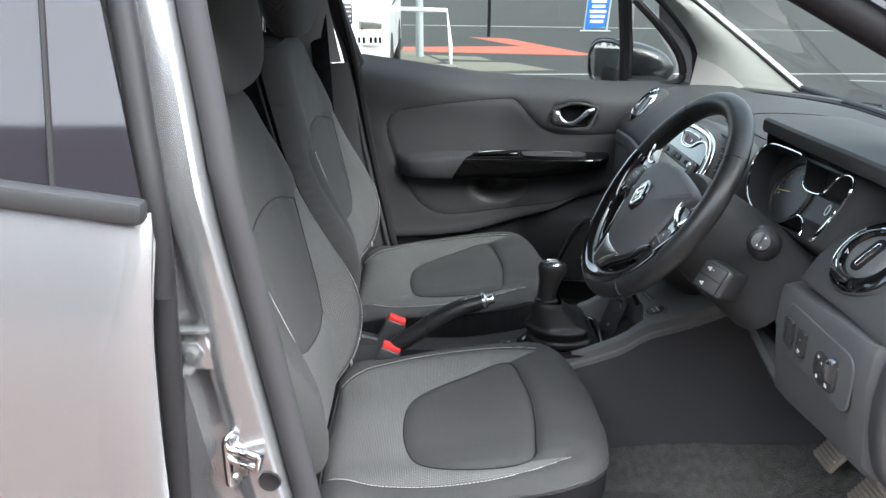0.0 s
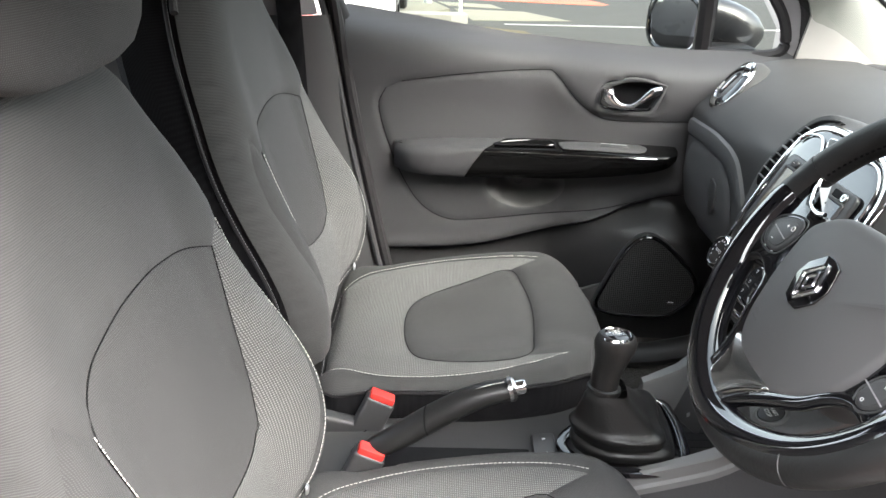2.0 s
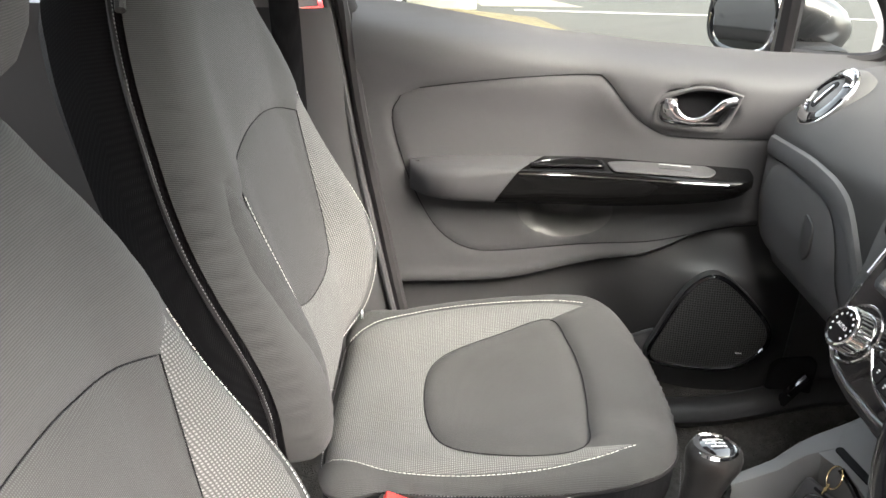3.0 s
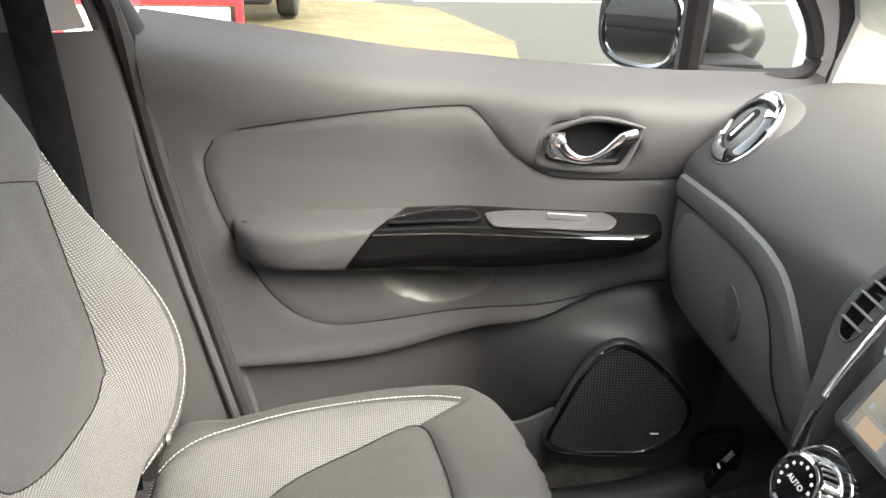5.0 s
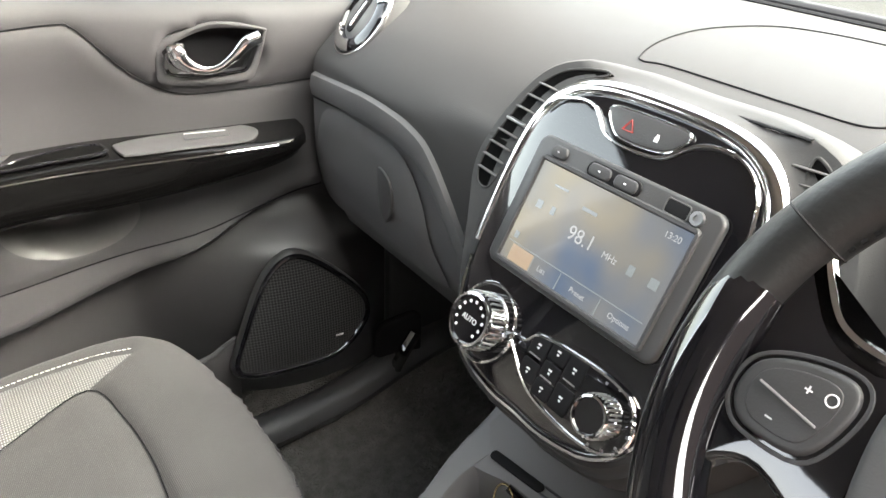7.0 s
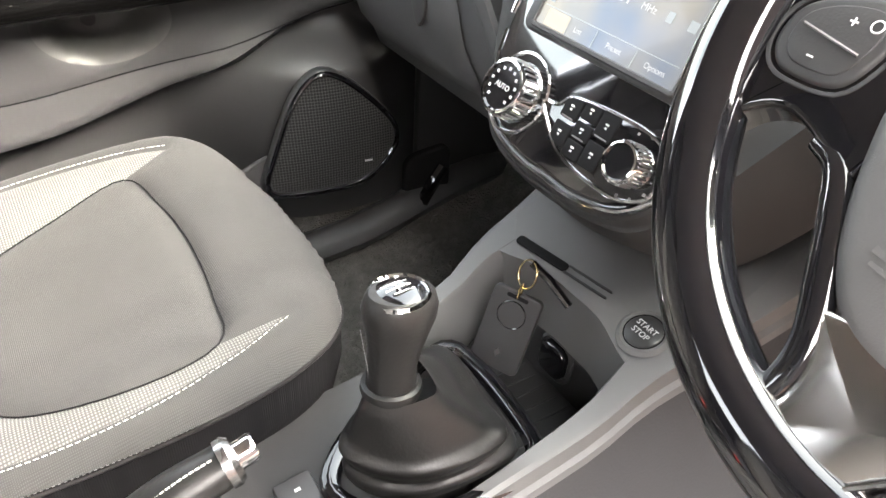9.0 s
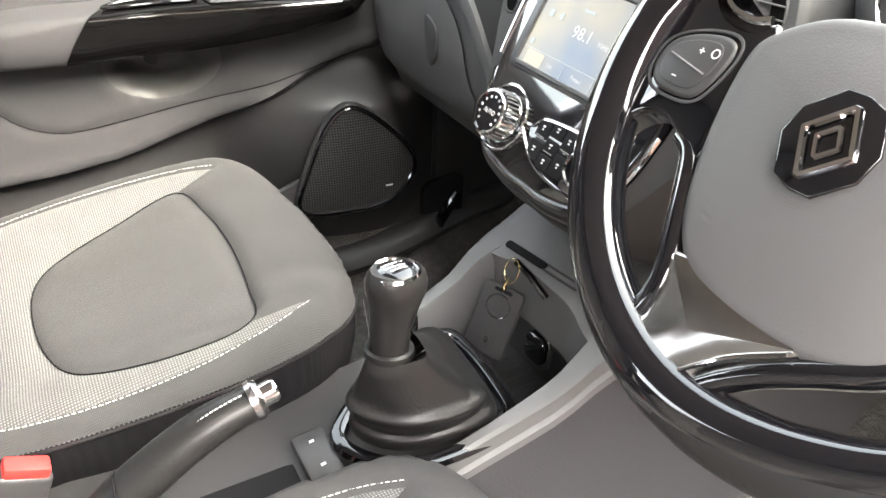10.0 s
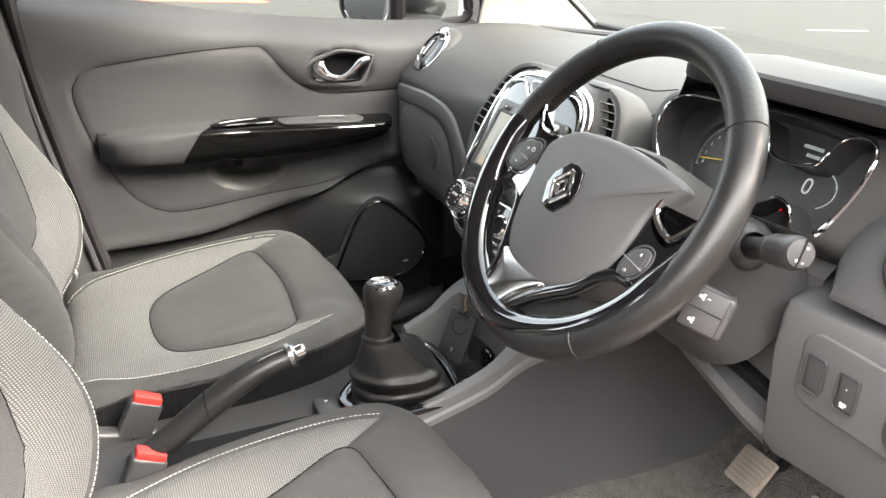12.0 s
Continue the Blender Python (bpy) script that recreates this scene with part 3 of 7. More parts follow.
    for i in range(13):
        a = -math.pi / 2 + math.pi * i / 12
        z = 1.282 + 0.110 * math.sin(a)
        k = math.cos(a) ** 0.45 if 0 < i < 12 else 0.02
        row = []
        for j in range(28):
            b = 2 * math.pi * j / 28
            cx, cy = math.cos(b), math.sin(b)
            rx, ry = 0.048 * k, (0.148 - 0.018 * math.sin(a)) * k
            row.append((-0.328 - 0.10 * (z - 1.29) + rx * math.copysign(abs(cx) ** 0.6, cx), ry * math.copysign(abs(cy) ** 0.55, cy), z))
        rows.append(row)
    part("headrest", grid(rows, closed=True, cap=True), CLOTH_BACK, s, "charcoal cloth headrest")
    for y in (-0.062, 0.062):
        part("headrest_post", tube([(-0.375, y, 1.10), (-0.362, y, 1.24)], 0.0055, 10), CHROME, s, "bright steel post")
        part("post_collar", lathe([(0.0, 0.0), (0.014, 0.0), (0.014, 0.008), (0.008, 0.012), (0.0, 0.012)], 16, pose(-0.366, y, 1.172)), HARD, s)
    part("recliner_cover", plate(spline([Vector(p) for p in ((-0.24, 0.56), (-0.13, 0.54), (0.05, 0.50), (0.10, 0.45), (0.05, 0.41), (-0.2, 0.41), (-0.27, 0.48))], 4, True), 0.02, axes((0, -0.226, 0), (1, 0, 0), (0, 0, 1), (0, -1, 0)), 0.008), HARD, s, "black plastic seat base cover")
    part("seat_base", box((0.40, 0.40, 0.12), Matrix.Translation((0.0, 0, 0.40)), 0.02), MATTE, s)
    part("anchor_button", lathe([(0.0, 0.004), (0.006, 0.003), (0.008, 0.0)], 12, pose(back(0.15, 0.62)[0] + 0.007, 0.15, 0.62, 0, 90, 0)), SATIN, s)
    return s


passenger_seat = seat("passenger_seat", "charcoal cloth passenger seat with pale mesh side panels", Matrix.Translation((0, 0.315, 0.03)))
driver_seat = copy_thing(passenger_seat, Matrix.Translation((0, -0.285, 0.0)))
driver_seat.name = "driver_seat"
driver_seat["label"] = "charcoal cloth driver's seat with white stitching, set lower"

# ---- passenger door ----
def table(x, pts):
    if x <= pts[0][0]:
        return pts[0][1]
    for (a, b), (c, d) in zip(pts, pts[1:]):
        if x <= c:
            t = (x - a) / (c - a)
            return b + (d - b) * t
    return pts[-1][1]


BELT = ((-0.24, 1.112), (-0.07, 1.088), (0.15, 1.056), (0.30, 1.046), (0.49, 1.041), (0.70, 1.046))
LOWLINE = ((-0.14, 0.585), (0.00, 0.590), (0.10, 0.600), (0.19, 0.625), (0.27, 0.653), (0.42, 0.726), (0.49, 0.752), (0.62, 0.765))


def low_line(x):
    return 0.25 * table(x - 0.03, LOWLINE) + 0.5 * table(x, LOWLINE) + 0.25 * table(x + 0.03, LOWLINE)


def door_y(x):
    return 0.703 - 0.215 * (smooth(0.12, 0.32, x) * (x - 0.2) if x < 0.32 else (x - 0.2))


def door_face(u, v):
    zt = table(u, BELT)
    y = door_y(u)
    y += 0.055 * smooth(zt - 0.055, zt + 0.01, v) ** 2
    y -= 0.012 * math.exp(-((v - (zt - 0.075)) / 0.05) ** 2)
    low = low_line(u)
    y += 0.030 * smooth(low + 0.004, low - 0.012, v) - 0.006 * math.exp(-((v - low - 0.012) / 0.012) ** 2)
    d = math.hypot((u - 0.455) / 1.0, (v - 0.585) / 1.1)
    y -= 0.075 * smooth(0.21, 0.07, d) * smooth(0.74, 0.66, v)
    y -= 0.03 * smooth(0.50, 0.40, v)
    e = math.hypot((u - 0.188) / 0.086, (v - 0.752) / (0.058 if v < 0.752 else 0.03))
    y += 0.042 * smooth(1.0, 0.45, e)
    y += 0.024 * smooth(1.0, 0.55, (abs(u - 0.388) / 0.063) ** 3 + (abs(v - 0.959) / 0.033) ** 3)
    return u, y, v


HOLE = ((-0.061, 0.002), (-0.059, 0.012), (-0.022, 0.029), (0.008, 0.034), (0.057, 0.028), (0.061, 0.020), (0.044, -0.018), (0.031, -0.024), (-0.004, -0.026), (-0.036, -0.024), (-0.058, -0.020), (-0.062, -0.010))


def passenger_door():
    d = thing("door_1", "closed passenger door with dark grey soft-touch lining", "car door", kind="structure")
    top = [Vector((x, table(x, BELT) + 0.01)) for x in np.linspace(-0.205, 0.70, 24)]
    outline = [Vector((-0.085, 0.36)), Vector((-0.115, 0.58)), Vector((-0.150, 0.74)), Vector((-0.185, 0.92))] + top + [Vector((0.72, 0.8)), Vector((0.70, 0.36))]
    low = spline([Vector(p) for p in ((-0.118, 0.955), (-0.133, 0.915), (-0.110, 0.827), (-0.082, 0.760), (-0.044, 0.700), (0.007, 0.666), (0.077, 0.661), (0.266, 0.688), (0.423, 0.732), (0.52, 0.757))], 5)
    up = [Vector((0.60, 0.77)), Vector((0.60, 0.925))] + spline([Vector(p) for p in ((0.533, 0.917), (0.432, 0.909), (0.360, 0.906), (0.325, 0.914), (0.285, 0.941), (0.247, 0.984), (0.231, 0.999), (0.212, 1.003), (0.10, 0.996), (0.002, 0.984), (-0.085, 0.970))], 5)
    insert = low + up
    lower = [Vector((-0.2, 0.3))] + [Vector((x, low_line(x) - 0.012)) for x in np.linspace(-0.2, 0.8, 40)] + [Vector((0.8, 0.3))]
    rib = [Vector((x, low_line(x) - 0.012)) for x in np.linspace(-0.2, 0.8, 40)] + [Vector((x, low_line(x) + 0.004)) for x in np.linspace(0.8, -0.2, 40)]
    scoop = [Vector((0.188 + 0.088 * math.cos(a), 0.752 + 0.060 * math.sin(a))) for a in np.linspace(0, 2 * math.pi, 40, endpoint=False)]
    hole = [Vector((0.388 + x, 0.956 + z)) for x, z in spline([Vector(p) for p in HOLE], 4, True)]
    skin(d, door_face, outline, [
        # Matte black here adds to the shade inside the shallow handle hollow.
        ("handle_recess", hole, MATTE, 0.0, "hollow behind the door lever, blackened for shade"),
        ("pull_cup", scoop, CUP, 0.0, "smooth grey scooped pull cup"),
        ("door_insert", insert, INSERT, 0.0035, "dark grey grained vinyl insert"),
        ("lining_edge", rib, SOFT, 0.0, ""),
        ("lower_panel", lower, HARD, 0.0, "hard black plastic lower lining"),
        ("door_lining", None, SOFT, 0.0035, "dark grey soft-touch lining")], 0.011, 0.004)
    part("insert_seam", tube([Vector(door_face(p.x, p.y)) + Vector((0, -0.0012, 0)) for p in insert if p.x < 0.56], 0.0010, 6, closed=False), MATTE, d)
    # armrest: a pad at the rear that runs into a piano black grip
    cut = 0.092
    def section(x, proud=0.0):
        k = table(x, ((-0.115, 0.12), (-0.100, 0.22), (-0.085, 0.48), (-0.065, 0.72), (-0.03, 0.90), (0.0, 0.97), (0.08, 1.0), (0.435, 1.0), (0.458, 0.96), (0.474, 0.86), (0.484, 0.66), (0.488, 0.45)))
        zt = table(x, ((-0.12, 0.834), (-0.09, 0.839), (-0.04, 0.845), (0.0, 0.848), (0.15, 0.850), (0.48, 0.857)))
        zb = table(x, ((-0.12, 0.782), (0.10, 0.780), (0.235, 0.782), (0.27, 0.786), (0.36, 0.800), (0.42, 0.812), (0.445, 0.819), (0.47, 0.828), (0.488, 0.838)))
        yd, far, r = door_y(x), 0.074 * k + proud, 0.019 - 0.011 * smooth(0.0, cut, x)
        ring = [(-0.006, zt + 0.003), (far * 0.45, zt + 0.002 + proud * 0.3)]
        ring += [(far - r + r * math.sin(a), zt - r + r * math.cos(a)) for a in np.linspace(0, math.pi / 2, 7)]
        low = min(zb + 0.008, zt - r - 0.002)
        ring += [(far - 0.001, 0.5 * (zt - r + low)), (far - 0.009, low), (far - 0.014, zb + 0.002), (far - 0.022, zb), (-0.006, zb)]
        w = smooth(-0.11, cut, x) * (1 - smooth(cut, 0.30, x))
        return [(x + w * (0.72 * (z - 0.85) + 0.65 * (far - o)), yd - o, z) for o, z in ring]
    part("arm_pad", grid([section(x) for x in np.linspace(-0.100, cut, 24)], cap=True), INSERT, d, "dark grey padded arm rest")
    part("door_grip", grid([section(x, 0.0022) for x in np.linspace(cut, 0.488, 40)], cap=True), GLOSSBLACK, d, "piano black door grip")
    edge = [Vector((x, door_y(x) - 0.0752, table(x, ((0.09, 0.8425), (0.23, 0.8415), (0.31, 0.8450), (0.384, 0.8485), (0.44, 0.8510))))) for x in np.linspace(0.090, 0.436, 26)]
    part("grip_trim", tube(edge, 0.0020, 6, flat=0.8), CHROME, d, "bright trim line")
    top = axes((0, 0, 0.8500), (1, 0, 0.017), (0, 1, 0), (0, 0, 1))
    pad = spline([Vector(p) for p in ((0.254, 0.664), (0.249, 0.650), (0.252, 0.626), (0.262, 0.618), (0.33, 0.605), (0.395, 0.592), (0.416, 0.602), (0.426, 0.624), (0.416, 0.646), (0.40, 0.650), (0.30, 0.667))], 4, True)
    part("switch_plate", plate(pad, 0.0030, top, 0.0015), INSERT, d, "grey window switch plate")
    sw = part("window_switch", box((0.058, 0.016, 0.007), pose(0.360, 0.630, 0.8590, 4, 0, -12), 0.003), SOFT, d, "window switch")
    # Silver tube modelled as the highlight along the switch edge.
    part("switch_edge_glint", tube([Vector((x, 0.638 - 0.21 * (x - 0.36), 0.8622)) for x in np.linspace(0.334, 0.386, 6)], 0.0008, 6), SATIN, sw)
    well = spline([Vector(p) for p in ((0.114, 0.641), (0.122, 0.655), (0.148, 0.668), (0.195, 0.677), (0.228, 0.674), (0.237, 0.662), (0.233, 0.640), (0.175, 0.640))], 5, True)
    # Flat plate whose black stands for shade in the finger well.
    part("grip_well", plate(well, 0.0030, top, 0.001), HOLLOW_SHADE, d, "black plate painted as the shaded finger well")
    part("well_rim", tube([top @ Vector((p.x, p.y, 0.003)) for p in well], 0.0024, 8, closed=True), PIANO, d, "glossy rim of the well")
    part("rear_frame_post", tube(spline([Vector((-0.205, 0.745, 1.06)), Vector((-0.235, 0.71, 1.15)), Vector((-0.275, 0.65, 1.30)), Vector((-0.31, 0.59, 1.45))], 5), 0.024, 10), SEAL, d, "black rear post of the window frame")
    part("cup_plug", lathe([(0.0, 0.002), (0.010, 0.002), (0.011, 0.0)], 16, axes((0.178, door_face(0.178, 0.744)[1] - 0.001, 0.744), (1, -0.1, 0), (0, 0.35, 0.94), (0, -0.94, 0.35))), SOFT, d)
    # inner handle
    hm = axes((0.388, door_y(0.388) - 0.0095, 0.956), Vector((1, -0.215, 0.02)).normalized(), (0, 0, 1), Vector((-0.215, -1, 0)).normalized())
    shape = spline([Vector(p) for p in ((-0.071, 0.010), (-0.068, 0.022), (-0.022, 0.038), (0.008, 0.043), (0.063, 0.032), (0.068, 0.022), (0.052, -0.025), (0.041, -0.035), (0.004, -0.038), (-0.036, -0.036), (-0.067, -0.031), (-0.073, -0.018))], 4, True)
    inner = spline([Vector(p) for p in HOLE], 4, True)
    ring = []
    for k, z in ((0.0, -0.012), (0.06, 0.003), (0.35, 0.0045), (0.7, 0.004), (0.95, 0.002), (1.02, -0.004), (1.04, -0.016)):
        ring.append([hm @ Vector((*a.lerp(b, k), z)) for a, b in zip(shape, inner)])
    hd = part("handle_bezel", grid(ring, closed=True), SOFT, d, "dark grey handle surround")
    part("recess_rim", tube([hm @ Vector((*(p * 0.95), 0.003)) for p in inner if p.y < -0.012], 0.0022, 8), PIANO, hd)
    lev = spline([Vector((-0.050, 0.014, 0.012)), Vector((-0.040, -0.002, 0.013)), Vector((-0.022, -0.013, 0.014)), Vector((0.0, -0.014, 0.016)), Vector((0.020, -0.002, 0.018)), Vector((0.040, 0.016, 0.018)), Vector((0.058, 0.022, 0.014))], 5)
    rad = [0.011, 0.0125, 0.0135, 0.0135, 0.0125, 0.0115, 0.0105, 0.0095, 0.0085, 0.0075, 0.0068, 0.006, 0.0056] + [0.0054] * 6 + [0.0056, 0.006, 0.0065, 0.007, 0.0075, 0.008] + [0.0085] * 6
    part("door_handle", tube([hm @ p for p in lev], rad[:len(lev)], 12, flat=0.6, up=hm.to_3x3() @ Vector((0, 0, 1))), CHROME, hd, "bright chrome pull lever")
    part("lock_tab", box((0.022, 0.026, 0.006), hm @ Matrix.Translation((-0.046, 0.008, 0.010)), 0.003), CHROME, hd)
    # loudspeaker
    sm = axes((0.452, 0.585, 0.588), Vector((0.985, -0.12, 0)).normalized(), (0, 0.10, 0.995), Vector((-0.12, -0.985, 0.1)).normalized())
    spk = spline([Vector(p) for p in ((-0.102, -0.070), (-0.086, -0.022), (-0.050, 0.055), (-0.014, 0.088), (0.022, 0.080), (0.072, 0.036), (0.102, -0.005), (0.098, -0.042), (0.055, -0.083), (-0.005, -0.092), (-0.078, -0.088))], 5, True)
    lp = part("speaker_surround", plate([p * 1.08 for p in spk], 0.016, sm, 0.010), HARD, d, "black loudspeaker surround")
    part("speaker_ring", tube([sm @ Vector((*p, 0.016)) for p in spk], 0.0042, 8, closed=True), PIANO, lp)
    part("grille", plate([p * 0.965 for p in spk], 0.016, sm, 0.002, dome=0.006), GRILLE, lp, "perforated black loudspeaker grille")
    # Raised gloss arc added to give this stretch of ring its highlight.
    arc = spk[int(len(spk) * 0.10):int(len(spk) * 0.34)]
    part("ring_highlight", tube([sm @ Vector((*p, 0.019)) for p in arc], 0.0024, 6), PIANO, lp)
    part("speaker_badge", bars([(0.055, -0.052, 0.012, 0.003)], sm @ Matrix.Translation((0, 0, 0.0205))), ICON, lp)
    def pocket(x):
        return 0.572 + 0.030 * smooth(0.30, 0.37, x) + 0.02 * smooth(0.0, -0.1, x)
    xs = np.linspace(-0.09, 0.362, 22)
    part("door_pocket", grid([[(x, pocket(x) + o, z) for z, o in ((0.37, 0.03), (0.42, 0.012), (0.50, 0.002), (0.540, 0.0), (0.548, 0.003), (0.550, 0.008), (0.546, 0.014), (0.50, 0.020))] for x in xs]), HARD, d, "black plastic map pocket")
    part("pocket_lip", tube([Vector((x, pocket(x) + 0.007, 0.550)) for x in xs], 0.0045, 8), SOFT, d, "grey lip of the map pocket")
    # outer skin, glass and frame of the door
    rows = [[(x, 0.80 - 0.10 * max(0, x - 0.45) + o, z) for z, o in ((table(x, BELT) - 0.005, -0.03), (table(x, BELT) - 0.02, 0.0), (0.9, 0.03), (0.6, 0.03), (0.33, -0.01))] for x in np.linspace(-0.22, 0.9, 12)]
    part("outer_skin", grid(rows), SILVER, d)
    part("belt_seal", tube([Vector((x, door_y(x) + 0.062, table(x, BELT) - 0.004)) for x in np.linspace(-0.20, 0.66, 20)], 0.008, 8), SEAL, d)
    gl = [[(x, 0.765 - 0.17 * t - 0.10 * max(0, x - 0.45), table(x, BELT) + 0.40 * t) for t in (0, 0.5, 1)] for x in np.linspace(-0.20, 0.52, 8)]
    pane = part("window_pane", grid(gl), GLASS, d, "clear side window")
    pane.visible_shadow = False
    post = [Vector((0.545, 0.735, 1.03)), Vector((0.535, 0.71, 1.14)), Vector((0.505, 0.66, 1.29)), Vector((0.48, 0.62, 1.42))]
    part("quarter_post", tube(post, 0.019, 8, flat=1.0), SEAL, d, "black quarter light post")
    fr = spline([Vector(p) for p in ((0.545, 0.70, 1.045), (0.62, 0.672, 1.045), (0.672, 0.655, 1.055), (0.680, 0.652, 1.085), (0.660, 0.65, 1.135), (0.60, 0.645, 1.205), (0.53, 0.64, 1.27))], 6)
    out = spline([Vector(p) for p in ((0.706, 0.640, 1.035), (0.710, 0.636, 1.09), (0.694, 0.632, 1.155), (0.640, 0.628, 1.225), (0.566, 0.62, 1.295), (0.49, 0.60, 1.365))], 6)
    part("quarter_trim", grid([[a, a.lerp(b, 0.5) + Vector((0, 0.006, 0)), b] for a, b in zip(resample(fr[6:], 0.01)[:24], resample(out, 0.0125)[:24])]), GREYTRIM, d, "grey quarter light trim")
    part("quarter_frame", tube(out, 0.010, 8), SEAL, d, "black door frame seal")
    part("quarter_frame", tube(fr, 0.011, 8), SEAL, d, "black quarter light seal")
    q = part("quarter_pane", grid([[(0.55, 0.72, 1.05), (0.55, 0.70, 1.10), (0.54, 0.68, 1.25)], [(0.67, 0.68, 1.05), (0.67, 0.68, 1.10), (0.56, 0.66, 1.25)]]), GLASS, d)
    q.visible_shadow = False
    return d

# ---- dashboard ----
def ws_x(y):
    return 1.03 - 2.0 * max(0.0, abs(y) - 0.28) ** 2


SWEEP = ((0.0, 0.80), (0.20, 0.80), (0.265, 0.855), (0.30, 0.912), (0.35, 0.937), (0.45, 0.944), (0.60, 0.931))


def dash_profile(y):
    """From the lower edge of the pad up over the crown to the windscreen: (x, z) along the section at y."""
    drop = sum(k * table(abs(y) + o, SWEEP) for k, o in ((0.2, -0.03), (0.2, -0.015), (0.2, 0.0), (0.2, 0.015), (0.2, 0.03)))
    if y < 0.0:
        drop = table(y, ((-0.75, 0.945), (-0.45, 0.945), (-0.10, 0.90), (0.0, 0.80)))
    e = 0.02 * smooth(0.45, 0.60, abs(y))
    w = ws_x(y)
    b = smooth(-0.075, -0.115, y) * smooth(-0.485, -0.445, y)
    P = [Vector(p) for p in ((0.500 + e * 0.3, drop), (0.503 + e * 0.5, 0.955), (0.525 + e, 0.985), (0.565 + e, 1.018), (0.625, 1.042), (0.70, 1.052), (0.80, 1.052), (0.9 * w, 1.046), (w, 1.036))]
    for i, q in enumerate(((0.615, 1.040), (0.620, 1.042), (0.630, 1.045), (0.645, 1.048), (0.665, 1.050))):
        P[i] = P[i].lerp(Vector(q), b)
    return P


def dash_face(u, v):
    P = dash_profile(-u)
    t = min(max(v, 0.0), 0.9999) * (len(P) - 1)
    i = int(t)
    k = t - i
    a, b, c, d = P[max(i - 1, 0)], P[i], P[i + 1], P[min(i + 2, len(P) - 1)]
    q = 0.5 * ((2 * b) + (c - a) * k + (2 * a - 5 * b + 4 * c - d) * k * k + (3 * b - a - 3 * c + d) * k ** 3)
    return q.x, -u, q.y


def dashboard():
    d = thing("dashboard", "dark grey moulded dashboard with chrome-ringed air vents", "dashboard", kind="structure")
    ys = list(np.linspace(0.612, -0.70, 70))
    part("dash_pad", grid([[dash_face(-y, t) for t in np.linspace(0, 1, 34)] for y in ys]), DASH, d, "grey grained dash pad")
    # band that sweeps round below the pad on the passenger's side, and the glovebox below it
    ys2 = np.linspace(0.605, 0.21, 36)
    rows = []
    for y in ys2:
        P = dash_profile(y)[0]
        rows.append([(P.x + 0.002, y, P.y + 0.002), (P.x - 0.006, y, P.y - 0.002), (P.x - 0.009, y, P.y - 0.016), (P.x - 0.006, y, P.y - 0.030), (P.x + 0.003, y, P.y - 0.036)])
    part("dash_band", grid(rows), FASCIA_LIT, d, "dark grey moulded band below the pad")
    rows = []
    for y in np.linspace(0.605, 0.14, 34):
        z0 = dash_profile(y)[0].y - 0.034
        rows.append([(0.502 + 0.010 * smooth(0.83, 0.76, z) + 0.04 * smooth(0.77, 0.70, z), y, z) for z in np.linspace(z0, 0.70, 9)] + [(0.62, y, 0.655), (0.80, y, 0.62)])
    part("glovebox_surround", grid(rows), FASCIA_LIT, d)
    gb = spline([Vector(p) for p in ((-0.575, 0.885), (-0.44, 0.902), (-0.375, 0.893), (-0.335, 0.855), (-0.315, 0.80), (-0.305, 0.745), (-0.57, 0.735))], 5, True)
    def gface(u, v):
        return (0.499 + 0.010 * smooth(0.83, 0.76, v) + 0.04 * smooth(0.77, 0.70, v), -u, v)
    skin(d, gface, gb, [("glovebox_lid", None, FASCIA_LIT, 0.004, "dark grey glovebox lid")], 0.014, 0.006)
    part("glovebox_latch", plate(spline([Vector(p) for p in ((-0.016, 0.03), (0.012, 0.02), (0.018, -0.015), (0.004, -0.034), (-0.012, -0.01))], 4, True), 0.004, axes((0.496, 0.405, 0.835), (0, -1, 0), (0.05, 0, 1), (-1, 0, 0.05)), 0.002), HARD, d)
    # round end vents
    def vent(y, z, x, tilt):
        vm = axes((x, y, z), Vector((0.12 * tilt, -1, 0)).normalized(), Vector((0.62, 0.0, 0.78)), Vector((-0.78, 0.0, 0.62)))
        v = part("air_vent", lathe([(0.056, -0.02), (0.0555, 0.0), (0.0535, 0.006), (0.050, 0.009), (0.042, 0.0125), (0.036, 0.0125), (0.033, 0.008), (0.030, -0.004)], 48, vm), PIANO, d, "piano black and chrome round air vent")
        part("vent_rim", lathe([(0.0532, 0.0075), (0.0552, 0.0070), (0.0562, 0.0040), (0.0555, 0.0015)], 48, vm), CHROME, v, "thin chrome edge")
        for a0 in (36, 216):
            arcs = []
            for r, h in ((0.0510, 0.0085), (0.0500, 0.0108), (0.0420, 0.0142), (0.0365, 0.0142), (0.0355, 0.0120)):
                arcs.append([vm @ Vector((r * math.cos(radians(a)), r * math.sin(radians(a)), h)) for a in np.linspace(a0, a0 + 78, 18)])
            part("vent_segment", grid(arcs), CHROME, v, "chrome segment of the ring")
        part("vent_disc", lathe([(0.0, 0.0125), (0.020, 0.0120), (0.030, 0.0100), (0.0335, 0.0070), (0.034, 0.0)], 40, vm), SATINGREY, v, "satin grey vent disc")
        T = vm @ pose(0, 0, 0, 0, 0, -8)
        part("vent_slot", plate(rrect(0.020, 0.052, 0.0095), 0.0128, T, 0.0004), MATTE, v)
        part("vent_bar", box((0.0075, 0.040, 0.006), T @ pose(0.001, 0, 0.0130), 0.0025), CHROME, v, "chrome bar across the vent")
        part("vent_collar", lathe([(0.0555, 0.002), (0.060, -0.002), (0.066, -0.012), (0.068, -0.05)], 40, vm), DASH, v)
